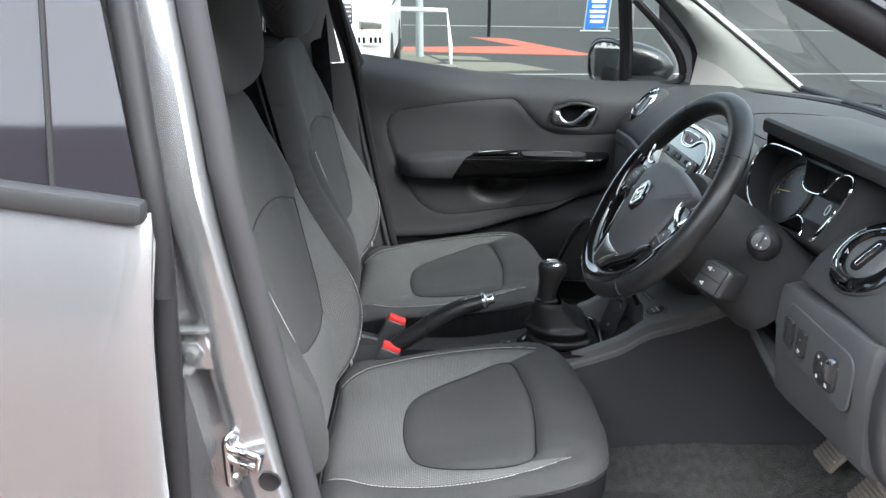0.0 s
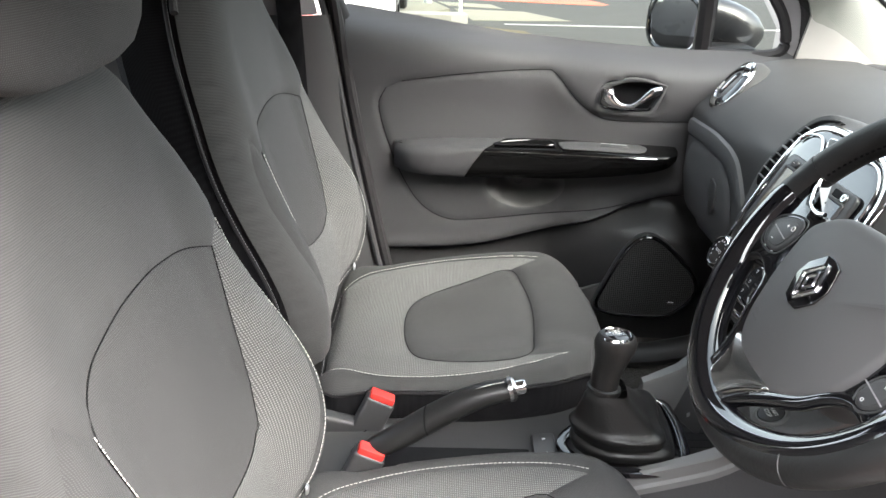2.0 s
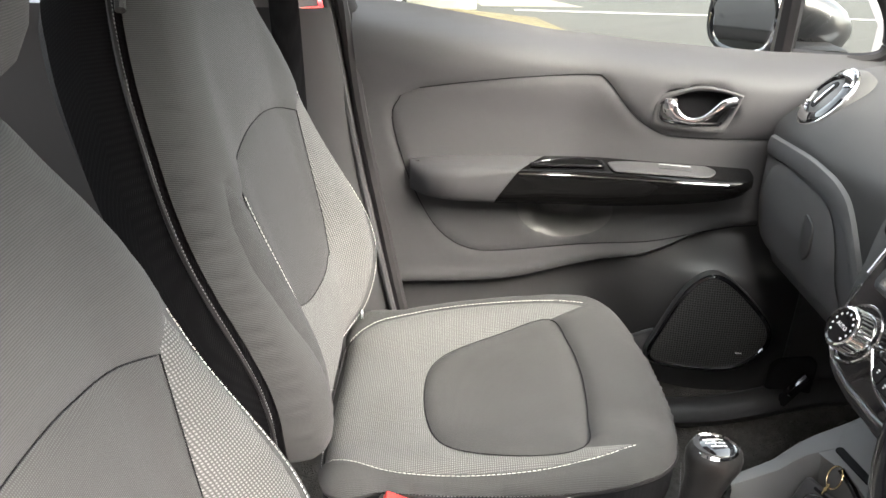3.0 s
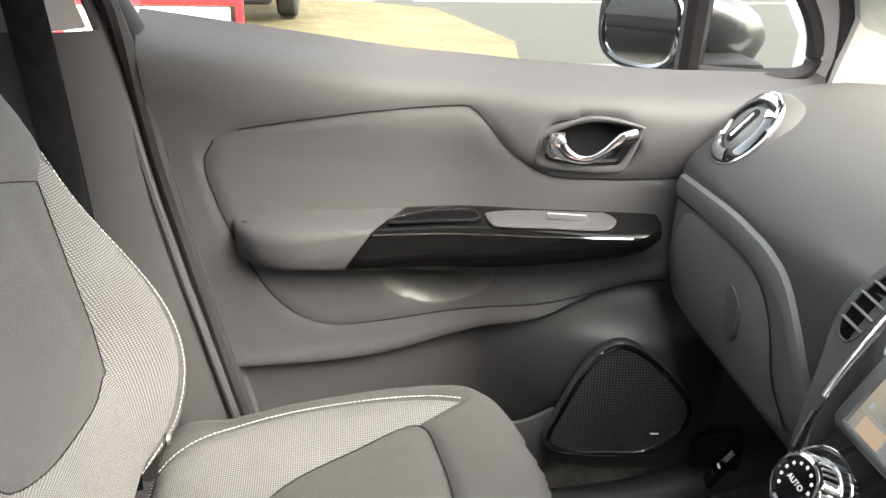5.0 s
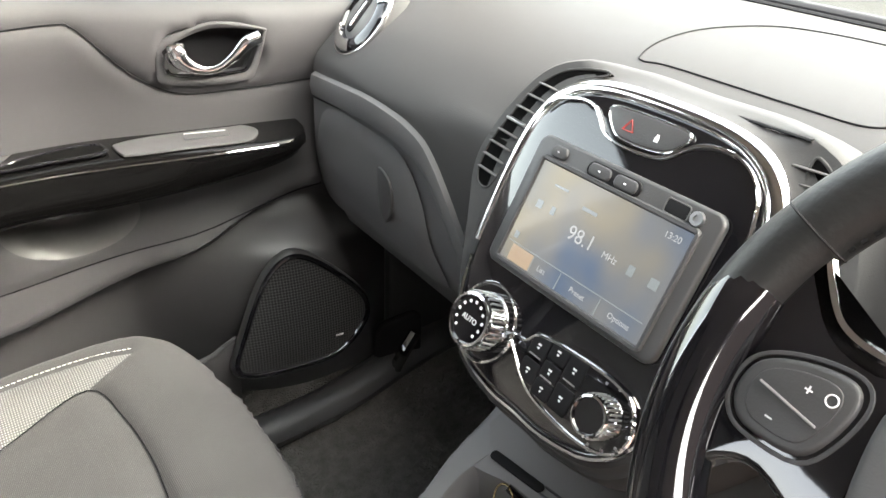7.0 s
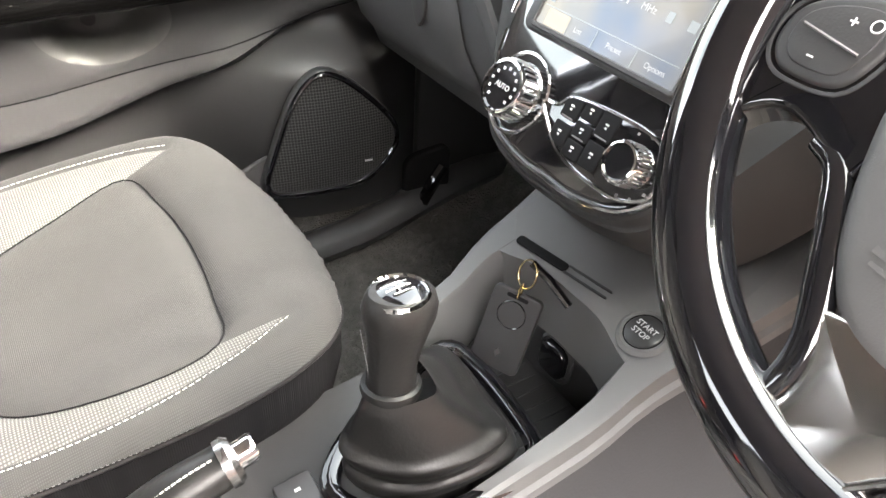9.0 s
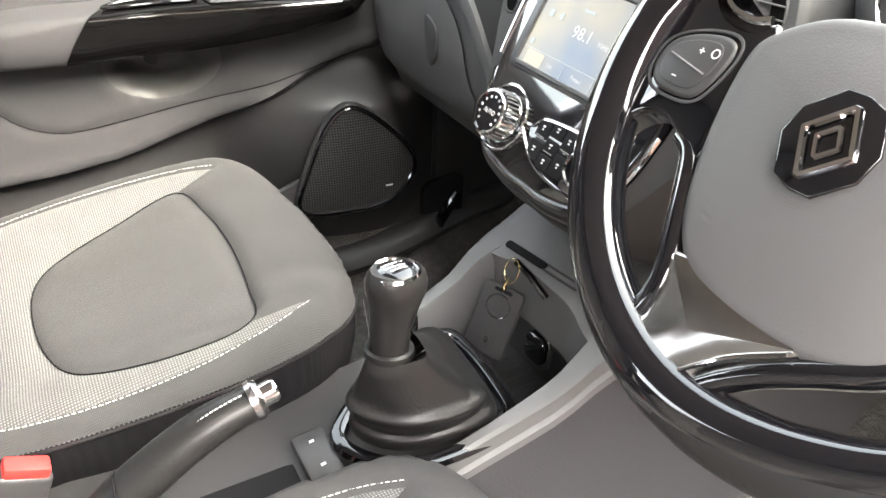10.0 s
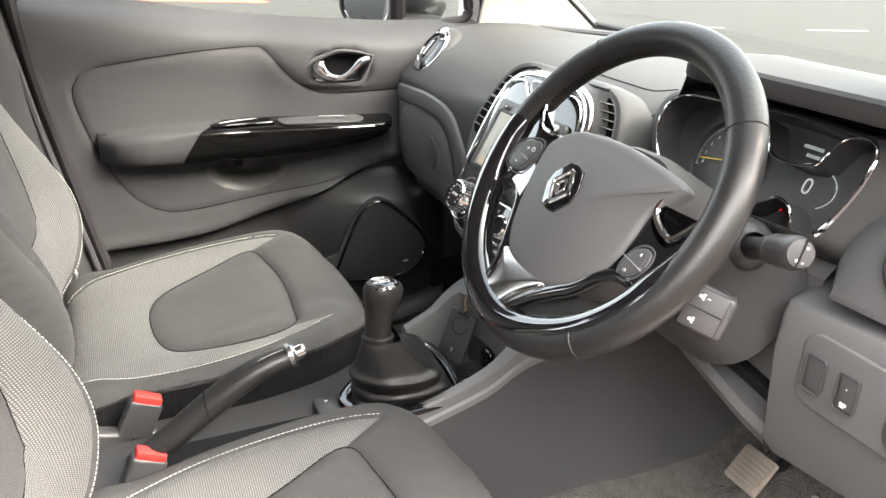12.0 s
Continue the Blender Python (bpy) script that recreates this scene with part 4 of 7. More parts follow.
    vent(0.561, 1.004, 0.559, -1)
    vent(-0.568, 1.003, 0.551, 1)
    # airbag cover line and defroster slots on the crown
    def crown(x, y):
        lo, hi = 0.3, 1.0
        for _ in range(24):
            mid = 0.5 * (lo + hi)
            lo, hi = (mid, hi) if dash_face(-y, mid)[0] < x else (lo, mid)
        return Vector(dash_face(-y, lo))
    loop = [crown(x, y) + Vector((0, 0, 0.0006)) for y, x in [(p.x, p.y) for p in spline([Vector(q) for q in ((-0.075, 0.655), (-0.055, 0.630), (0.0, 0.627), (0.127, 0.627), (0.156, 0.622), (0.168, 0.632), (0.180, 0.676), (0.184, 0.747), (0.172, 0.814), (0.152, 0.848), (0.11, 0.868), (0.06, 0.873), (-0.03, 0.868), (-0.08, 0.82))], 6)]]
    part("airbag_seam", tube(loop, 0.0008, 6), MATTE, d, "thin airbag cover joint")
    slot = [crown(ws_x(y) - 0.045, y) + Vector((0, 0, 0.002)) for y in np.linspace(0.56, -0.56, 44)]
    part("defroster_slot", tube(slot, 0.006, 6, flat=0.4), MATTE, d, "dark defroster slot")
    edge = [crown(ws_x(y) - 0.012, y) + Vector((0, 0, 0.004)) for y in np.linspace(0.60, -0.60, 44)]
    part("screen_edge_trim", tube(edge, 0.012, 8, flat=0.7), SOFT, d)
    # driver's side lower fascia: the proud switch panel, and the set-back part under the column with an open shelf
    rows = []
    for y in list(np.linspace(-0.428, -0.458, 10)) + list(np.linspace(-0.475, -0.68, 14)) + [-0.688, -0.692]:
        k = smooth(-0.428, -0.452, y) * (1 - 0.8 * smooth(-0.676, -0.692, y))
        top = table(y, ((-0.70, 0.938), (-0.60, 0.934), (-0.455, 0.922), (-0.43, 0.916)))
        low = table(y, ((-0.70, 0.752), (-0.57, 0.742), (-0.45, 0.728)))
        xo = 0.545 - 0.047 * k
        rows.append([(0.60, y, top + 0.010), (xo + 0.022, y, top + 0.004), (xo + 0.004, y, top + 0.001), (xo, y, top - 0.006), (xo - 0.002, y, top - 0.05), (xo + 0.004, y, 0.5 * (top + low)), (xo + 0.014, y, low + 0.025), (xo + 0.036, y, low), (0.66, y, low - 0.005), (0.85, y, low + 0.02)])
    part("knee_panel", grid(rows), FASCIA_LIT, d, "dark grey lower fascia")
    rows = []
    for y in np.linspace(-0.06, -0.440, 26):
        low = table(y, ((-0.44, 0.728), (-0.40, 0.735), (-0.30, 0.765), (-0.22, 0.795), (-0.12, 0.835), (-0.06, 0.85)))
        lip = 0.050 * smooth(-0.24, -0.34, y)
        rows.append([(0.60, y, 0.97), (0.560, y, 0.93), (0.552, y, low + 0.10), (0.556, y, low + 0.036 + 0.4 * lip), (0.556 - 0.1 * lip, y, low + 0.030), (0.530, y, low + 0.028), (0.524, y, low + 0.018), (0.530, y, low + 0.004), (0.548, y, low - 0.004), (0.66, y, low - 0.010), (0.85, y, low + 0.02)])
    part("column_panel", grid(rows), FASCIA_LIT, d, "dark grey panel under the column with an open shelf")
    # Solid black block that stands for the shade over the open shelf.
    part("shelf_shade", box((0.02, 0.115, 0.016), pose(0.551, -0.372, 0.789, 9, 0, 0), 0.004), MATTE, d, "matte black block painted as shade over the shelf")
    km = axes((0.4955, -0.577, 0.872), (0, -1, 0), Vector((-0.02, 0, 1)).normalized(), (-1, 0, -0.02))
    part("switch_panel", plate(rrect(0.180, 0.080, 0.020, -0.004, 0.0), 0.0022, km @ Matrix.Translation((0, 0, -0.001)), 0.0025), FASCIA_LIT, d, "switch panel with headlamp level wheel")
    for i, x in enumerate((-0.072, -0.036)):
        sp = part("rocker_switch", plate(rrect(0.019, 0.036, 0.003, x, 0.0), 0.0065, km, 0.002), HARD, d, "black rocker switch")
        part("switch_rim", tube([km @ Vector((*p, 0.007)) for p in rrect(0.0215, 0.0385, 0.004, x, 0.0)], 0.0009, 6, closed=True), SOFT, sp)
        if i:
            part("switch_icon", bars([(x, -0.011, 0.007, 0.003), (x - 0.001, -0.014, 0.005, 0.0015), (x, 0.005, 0.0015, 0.0015)], km @ Matrix.Translation((0, 0, 0.0066))), ICON, sp)
    ms = part("mirror_switch", plate(rrect(0.052, 0.046, 0.016, 0.030, -0.006), 0.0060, km, 0.002), HARD, d, "mirror adjustment and lamp level controls")
    part("switch_icon", bars([(0.016, 0.008, 0.004, 0.004), (0.025, 0.003, 0.003, 0.003), (0.030, -0.004, 0.003, 0.002), (0.018, -0.019, 0.005, 0.005), (0.042, -0.020, 0.006, 0.005)], km @ Matrix.Translation((0, 0, 0.0066))), ICON, ms)
    part("level_wheel", lathe([(0.0, -0.006), (0.016, -0.006), (0.017, 0.0), (0.016, 0.006), (0.0, 0.006)], 24, km @ pose(0.048, 0.004, 0.001, 0, 90, 0)), SATIN, ms)
    part("end_cap", plate(spline([Vector(p) for p in ((0.52, 0.94), (0.60, 1.0), (0.8, 1.03), (0.95, 0.95), (0.9, 0.75), (0.6, 0.73), (0.52, 0.80))], 4, True), 0.02, axes((0, -0.685, 0), (1, 0, 0), (0, 0, 1), (0, -1, 0)), 0.008), SOFT, d)
    return d


# ---- central screen stack ----
STACK = axes((0.5055, 0.049, 0.975), (0, -1, 0), (0.461, 0, 0.887), (-0.887, 0, 0.461))


def stack_outline(k=1.0, grow=0.0):
    half = [(0.0, 0.073), (0.06, 0.070), (0.098, 0.056), (0.119, 0.026), (0.125, -0.03), (0.121, -0.11), (0.107, -0.160), (0.080, -0.189), (0.035, -0.200)]
    pts = half + [(0.0, -0.200)] + [(-x, y) for x, y in reversed(half[1:])]
    c = Vector((0, -0.06))
    out = []
    for p in pts:
        q = Vector(p) - c
        out.append(c + q * k + q.normalized() * grow)
    return spline(out, 5, True)


def screen_stack():
    s = thing("centre_stack", "piano black centre stack with touchscreen and climate dials", "media unit")
    M = STACK
    core, c = stack_outline(1), Vector((0, -0.06))
    half = [(0.0, 0.092), (0.080, 0.0925), (0.140, 0.075), (0.172, 0.030), (0.185, -0.03), (0.160, -0.088), (0.121, -0.165), (0.090, -0.200), (0.038, -0.212)]
    shelf = spline([Vector(p) for p in half + [(0.0, -0.212)] + [(-x, y) for x, y in reversed(half[1:])]], 5, True)
    rows = []
    for z, k, g in ((0.004, 0.0, 0.002), (0.003, 0.0, 0.006), (-0.003, 0.25, 0.006), (-0.004, 0.6, 0.003), (-0.004, 0.97, 0.0), (-0.006, 1.0, 0.001), (-0.012, 1.0, 0.004), (-0.030, 1.0, 0.009), (-0.07, 1.0, 0.013), (-0.13, 1.0, 0.016)):
        rows.append([M @ Vector((*(p.lerp(q, k) + (q - c).normalized() * g), z - 0.016 * k * smooth(0.108, 0.075, abs(q.x)) * smooth(0.0, 0.06, q.y))) for p, q in zip(core, shelf)])
    body = grid(rows, closed=True)
    part("stack_housing", body, DASH, s, "grey moulded housing")
    part("fascia", plate(stack_outline(0.985), 0.012, M, 0.006, dome=0.004), PIANO, s, "piano black fascia")
    ring = stack_outline(0.985, 0.002)
    n = len(ring)
    arch = ring[-int(n * 0.27):] + ring[:int(n * 0.27)]
    part("chrome_arch", tube([M @ Vector((*p, 0.010)) for p in arch], [0.0036 + 0.0030 * math.sin(math.pi * i / (len(arch) - 1)) + 0.0030 * smooth(0.55, 0.72, i / len(arch)) * smooth(1.0, 0.86, i / len(arch)) for i in range(len(arch))], 10, flat=0.55, up=M.to_3x3() @ Vector((0, 0, 1))), CHROME, s, "chrome arch")
    low = ring[int(n * 0.27):-int(n * 0.27)]
    part("chrome_line", tube([M @ Vector((*p, 0.008)) for p in low], 0.0022, 6), CHROME, s, "chrome edge line")
    # radio
    F = M @ Matrix.Translation((0.0, -0.042, 0.0145))
    rd = part("radio", plate(rrect(0.190, 0.119, 0.010), 0.006, F, 0.003), HARD, s, "black radio bezel")
    part("screen_frame", tube([F @ Vector((*p, 0.007)) for p in rrect(0.162, 0.094, 0.003, 0.0, -0.006)], 0.0026, 6, closed=True), SOFT, rd)
    part("screen", plate(rrect(0.160, 0.092, 0.002, 0.0, -0.006), 0.0012, F @ Matrix.Translation((0, 0, 0.006))), SCREEN, rd, "lit touchscreen showing a radio station")
    S = F @ Matrix.Translation((0, -0.006, 0.0075))
    words("screen_text", "98.1", 0.017, GLOW, rd, S @ Matrix.Translation((-0.008, 0.002, 0)), 0)
    words("screen_text", "MHz", 0.008, GLOW, rd, S @ Matrix.Translation((0.024, 0.000, 0)), 0)
    words("screen_text", "13:20", 0.007, GLOW, rd, S @ Matrix.Translation((0.064, 0.036, 0)), 0)
    for x, t in ((-0.030, "List"), (0.012, "Preset"), (0.056, "Options")):
        words("screen_text", t, 0.0065, GLOW, rd, S @ Matrix.Translation((x, -0.037, 0)), 0)
    part("menu_bar", bars([(-0.056, -0.037, 0.026, 0.014)], S), WARMBAR, rd, "lit menu tab")
    for q in ((0.046, 0.0, 0.006, 0.008), (0.068, 0.0, 0.008, 0.008), (-0.046, 0.010, 0.005, 0.007), (-0.062, 0.010, 0.007, 0.007), (-0.012, 0.024, 0.016, 0.003), (-0.048, 0.030, 0.016, 0.002), (-0.070, -0.022, 0.005, 0.006)):
        part("menu_icon", bars([q], S), GLOWDIM, rd)
    part("divider", bars([(0, -0.0285, 0.15, 0.0008), (-0.042, -0.037, 0.0008, 0.014), (-0.010, -0.037, 0.0008, 0.014), (0.034, -0.037, 0.0008, 0.014)], S), GLOWDIM, rd)
    pill = rrect(0.056, 0.013, 0.0064, -0.0065, 0.049)
    part("button_surround", plate(pill, 0.0078, F, 0.001), MATTE, rd)
    for x, w in ((-0.067, 0.018), (-0.020, 0.024), (0.007, 0.024)):
        bt = part("radio_button", plate(rrect(w, 0.011, 0.0050, x, 0.049), 0.009, F, 0.002), SOFT, rd, "radio button")
        part("button_mark", bars([(x, 0.049, 0.0022, 0.0012)], F @ Matrix.Translation((0, 0, 0.0091))), ICON, bt)
    part("usb_socket", plate(rrect(0.020, 0.010, 0.002, 0.056, 0.049), 0.0072, F, 0.001), MATTE, rd, "usb socket")
    part("socket_rim", tube([F @ Vector((*p, 0.007)) for p in rrect(0.021, 0.011, 0.002, 0.056, 0.049)], 0.0006, 6, closed=True), SATINGREY, rd)
    part("aux_socket", lathe([(0.0, 0.007), (0.0025, 0.007), (0.0025, 0.009), (0.0052, 0.009), (0.0056, 0.006)], 18, F @ Matrix.Translation((0.074, 0.049, 0))), SATIN, rd)
    # hazard switch
    hz = spline([Vector(p) for p in ((-0.0444, 0.0540), (-0.041, 0.0592), (-0.025, 0.0606), (-0.0087, 0.0612), (0.0194, 0.0612), (0.0320, 0.0600), (0.0351, 0.0550), (0.0286, 0.0462), (0.0188, 0.0400), (0.0004, 0.0372), (-0.0238, 0.0375), (-0.035, 0.0432))], 5, True)
    H = M @ Matrix.Translation((0.0, 0.0, 0.012))
    hp = part("hazard_switch", plate(hz, 0.004, H, 0.002), HARD, s, "black hazard and door lock switch")
    part("chrome_line", tube([H @ Vector((*p, 0.003)) for p in hz], 0.0011, 6, closed=True), CHROME, hp)
    dip = spline([Vector(p) for p in ((-0.112, 0.036), (-0.104, 0.0455), (-0.094, 0.0502), (-0.0756, 0.0543), (-0.0612, 0.0531), (-0.0515, 0.0465), (-0.0400, 0.0368), (-0.0240, 0.0325), (0.0030, 0.0330), (0.0200, 0.0365), (0.0330, 0.0465), (0.0440, 0.0540), (0.0614, 0.0577), (0.0794, 0.0555), (0.0954, 0.0460), (0.1066, 0.0297), (0.1125, 0.0), (0.1130, -0.04))], 5)
    part("chrome_line", tube([M @ Vector((*p, 0.0150)) for p in dip], 0.0016, 6), CHROME, s, "bright strip for the highlight on the gloss surround dipping round the hazard switch")
    tri = [H @ Vector((-0.019 + 0.006 * math.sin(a), 0.0475 + 0.006 * math.cos(a), 0.0045)) for a in (0, 2.094, 4.189)]
    part("hazard_icon", tube(tri, 0.0007, 5, closed=True), REDICON, hp)
    part("lock_icon", bars([(0.009, 0.0465, 0.004, 0.004), (0.009, 0.0495, 0.0026, 0.002)], H @ Matrix.Translation((0, 0, 0.0041))), ICON, hp)
    # climate dials
    def dial(x, y, r, marks):
        D = M @ Matrix.Translation((x, y, 0.010))
        k = part("climate_dial", lathe([(r * 1.06, 0.0), (r * 1.06, 0.005), (r, 0.007), (r * 0.98, 0.022), (r * 0.93, 0.026), (r * 0.84, 0.0265)], 40, D), CHROME, s, "chrome climate dial")
        part("dial_face", lathe([(r * 0.85, 0.0262), (r * 0.78, 0.0245), (0.0, 0.0245)], 32, D), PIANO, k)
        for i in range(30):
            a = 2 * math.pi * i / 30
            part("grip_rib", box((0.0012, 0.0012, 0.014), D @ Matrix.Translation((r * math.cos(a), r * math.sin(a), 0.015))), SATIN, k)
        if marks:
            part("dial_marks", bars([(r * 0.62 * math.sin(a), r * 0.62 * math.cos(a), 0.0026, 0.0026) for a in np.linspace(-2.3, 2.3, 11)], D @ Matrix.Translation((0, 0, 0.0246))), ICON, k)
            words("dial_text", "AUTO", 0.0068, ICON, k, D @ Matrix.Translation((0, 0, 0.0247)))
    dial(-0.066, -0.152, 0.0255, True)
    dial(0.079, -0.152, 0.0165, False)
    panel = spline([Vector(p) for p in ((-0.032, -0.146), (-0.016, -0.142), (-0.004, -0.131), (0.038, -0.126), (0.078, -0.126), (0.098, -0.134), (0.106, -0.153), (0.100, -0.170), (0.076, -0.180), (0.038, -0.180), (0.009, -0.175), (-0.014, -0.162))], 5, True)
    C = M @ Matrix.Translation((0, 0, 0.013))
    cp = part("climate_panel", plate(panel, 0.003, C, 0.0015), PIANO, s, "climate control panel")
    part("chrome_line", tube([C @ Vector((*p, 0.003)) for p in panel], 0.0018, 6, closed=True), CHROME, cp)
    part("chrome_line", tube([C @ Vector((*p, 0.001)) for p in oval(0.035, 0.035, 32, -0.066, -0.152)], 0.0018, 6, closed=True), CHROME, cp)
    keys = ((0, -0.139, 0.019, 1), (0, -0.161, 0.019, 0), (1, -0.134, 0.016, 0), (1, -0.151, 0.014, 1), (1, -0.167, 0.014, 0), (2, -0.138, 0.022, 1), (2, -0.163, 0.022, 0))
    for i, y, h, line in keys:
        x = 0.000 + 0.0200 * i
        bt = part("climate_button", plate(rrect(0.0190, h, 0.002, x, y), 0.0045, C, 0.0012), MATTE, cp, "black climate button")
        part("button_icon", bars([(x, y + 0.002, 0.0036, 0.0016), (x, y - 0.0010, 0.0020, 0.0016)], C @ Matrix.Translation((0, 0, 0.0046))), ICON, bt)
        if line:
            part("button_lamp", bars([(x, y - h * 0.42, 0.013, 0.0011)], C @ Matrix.Translation((0, 0, 0.0046))), GREYTRIM, bt)
    ticks = [(0.079 + 0.0245 * math.cos(a), -0.152 + 0.0245 * math.sin(a), 0.0022, 0.0022) for a in np.linspace(-1.6, 2.0, 8)]
    part("fan_marks", bars(ticks, C @ Matrix.Translation((0, 0, 0.0032))), GREYTRIM, cp)
    # side vents beside the arch, the far one longer
    out = [(0.166, -0.052), (0.1735, -0.042), (0.1755, -0.030), (0.174, -0.009), (0.1626, 0.0245), (0.1487, 0.0523), (0.1323, 0.0688), (0.1124, 0.0782), (0.082, 0.0842)]
    inn = [(0.079, 0.0810), (0.104, 0.0700), (0.109, 0.0590), (0.1216, 0.0415), (0.135, 0.0266), (0.1412, 0.012), (0.1437, -0.0025), (0.1445, -0.016), (0.147, -0.040), (0.153, -0.052)]
    for sgn, n in ((-1, 8), (1, 5)):
        poly = out + inn if sgn < 0 else [(0.158, 0.020)] + out[4:7] + [(0.118, 0.0765), (0.115, 0.070), (0.119, 0.056)] + inn[3:5] + [(0.142, 0.018)]
        poc = spline([Vector((sgn * x, y)) for x, y in poly], 4, True)
        V = M @ Matrix.Translation((0, 0, -0.009))
        # The backing plate is black in place of the vent's inner shade.
        vp = part("side_vent", plate(poc, 0.0055, V, 0.001), HOLLOW_SHADE, s, "slatted side air vent")
        for i in range(n):
            y = 0.055 - 0.0132 * i if sgn < 0 else 0.068 - 0.0105 * i
            a = table(y, [(q, p) for p, q in out[:8]])
            b = table(y, [(q, p) for p, q in reversed(inn[1:9])])
            lip = 0.0024 if i == 3 and sgn < 0 else 0.0011
            part("vent_slat", box((a - b + 0.001, lip, 0.006), V @ pose(sgn * 0.5 * (a + b), y, 0.006, 20, 0, sgn * 3), 0.0004), SATIN if lip > 0.002 else SATINGREY, vp)
        part("vent_lip", tube([V @ Vector((*p, 0.0055)) for p in poc], 0.0013, 6, closed=True), DASH, vp)
    groove = [M @ Vector((x, y, -0.0035 - 0.0095 * smooth(0.108, 0.075, abs(x)))) for x, y in ((-0.070, 0.0826), (-0.007, 0.0850), (0.045, 0.0862), (0.108, 0.0860))]
    part("shelf_groove", tube(spline(groove, 6), 0.0024, 6, flat=0.5), MATTE, s, "shallow groove above the arch")
    return s

# ---- centre console ----
def console():
    c = thing("centre_console", "grey plastic centre console with open tray and start button", "console", kind="structure")
    Y0 = 0.022
    # tunnel: the wide moulded body between the seats and under the stack
    rows = []
    for x in np.linspace(-0.40, 0.86, 34):
        zt = table(x, ((-0.40, 0.545), (0.05, 0.560), (0.20, 0.580), (0.30, 0.585), (0.34, 0.535), (0.44, 0.535), (0.52, 0.56), (0.86, 0.60)))
        w = table(x, ((-0.40, 0.085), (0.10, 0.090), (0.30, 0.100), (0.55, 0.128), (0.86, 0.14)))
        rows.append([(x, Y0 - w - 0.028, 0.36), (x, Y0 - w - 0.012, zt - 0.06), (x, Y0 - w, zt - 0.010), (x, Y0 - w + 0.008, zt), (x, Y0 + w - 0.008, zt), (x, Y0 + w, zt - 0.010), (x, Y0 + w + 0.012, zt - 0.06), (x, Y0 + w + 0.028, 0.36)])
    part("tunnel", grid(rows[:16]), HARD, c, "black tunnel between the seats")
    part("tunnel", grid(rows[15:]), HARD, c, "black tunnel sides")
    # two rails that climb from the gear lever to the stack, joined by the sloping panel with the start button
    def rz(x):
        return table(x, ((0.16, 0.585), (0.26, 0.604), (0.30, 0.617), (0.335, 0.631), (0.38, 0.651), (0.405, 0.673), (0.430, 0.688), (0.460, 0.699), (0.50, 0.715), (0.56, 0.746), (0.60, 0.77), (0.80, 0.86)))
    for side in (-1, 1):
        rows = []
        for x in np.linspace(0.10 if side < 0 else 0.325, 0.78, 34):
            yo = Y0 + side * table(x, ((0.10, 0.093), (0.30, 0.104), (0.45, 0.122), (0.60, 0.150)))
            yi = Y0 + side * table(x, ((0.10, 0.082), (0.30, 0.090), (0.40, 0.094), (0.45, 0.085), (0.60, 0.085)))
            z = rz(x)
            rows.append([(x, yo + side * 0.006, z - 0.034), (x, yo + side * 0.005, z - 0.024), (x, yo + side * 0.001, z - 0.020), (x, yo, z - 0.003), (x, yo - side * 0.004, z), (x, yi, z - 0.001), (x, yi - side * 0.003, z - 0.006), (x, yi - side * 0.008, z - 0.09)])
        part("console_rail", grid(rows), CONSOLE, c, "mid grey console rail")
    pm = lambda x, y: (x, y, rz(x) - 0.0015 + 0.0015 * smooth(0.43, 0.45, x))
    rows = []
    for y in np.linspace(Y0 + 0.115, Y0 - 0.115, 20):
        x0 = 0.430 - 0.014 * smooth(0.03, 0.10, abs(y - Y0))
        rows.append([(x0 + 0.010, y, rz(x0) - 0.075), (x0 + 0.006, y, rz(x0) - 0.012)] + [pm(x, y) for x in np.linspace(x0 + 0.003, 0.60, 10)])
    part("start_panel", grid(rows), CONSOLE, c, "mid grey sloping start panel")
    # card slot in the panel
    sm = axes((0.442, 0.074, rz(0.442) + 0.0008), Vector((0.12, -1, 0.04)).normalized(), Vector((0.92, 0.11, 0.36)).normalized(), Vector((-0.36, 0, 0.93)).normalized())
    part("card_slot", plate(rrect(0.066, 0.010, 0.0045), 0.002, sm, 0.001), MATTE, c, "card slot")
    for v in (-0.004, 0.004):
        part("slot_groove", plate(rrect(0.052, 0.0022, 0.001, 0.058, v), 0.0012, sm), HARD, c)
    b = part("start_button", lathe([(0.0, 0.0045), (0.014, 0.0045), (0.0165, 0.003), (0.017, 0.0)], 32, axes((0.446, -0.060, rz(0.446) + 0.001), (0, -1, 0), Vector((0.93, 0, 0.37)).normalized(), Vector((-0.37, 0, 0.93)).normalized())), HARD, c, "round black engine start button")
    bm_ = axes((0.446, -0.060, rz(0.446) + 0.001), (0, -1, 0), Vector((0.93, 0, 0.37)).normalized(), Vector((-0.37, 0, 0.93)).normalized())
    part("button_rim", lathe([(0.017, 0.0), (0.018, 0.003), (0.0205, 0.003), (0.024, 0.0)], 32, bm_), CONSOLE, b)
    part("button_gap", lathe([(0.0165, 0.0025), (0.0185, 0.0025)], 32, bm_), MATTE, b)
    words("button_text", "START", 0.0075, ICON, b, bm_ @ Matrix.Translation((0, 0.004, 0.0047)))
    words("button_text", "STOP", 0.0075, ICON, b, bm_ @ Matrix.Translation((0, -0.004, 0.0047)))
    # tray floor with ribs, back wall with socket
    part("tray_mat", box((0.125, 0.175, 0.006), Matrix.Translation((0.388, Y0, 0.541)), 0.002), HARD, c, "ribbed black tray mat")
    for i in range(9):
        part("mat_rib", box((0.110, 0.003, 0.002), Matrix.Translation((0.388, Y0 - 0.072 + 0.018 * i, 0.545)), 0.0008), HARD, c)
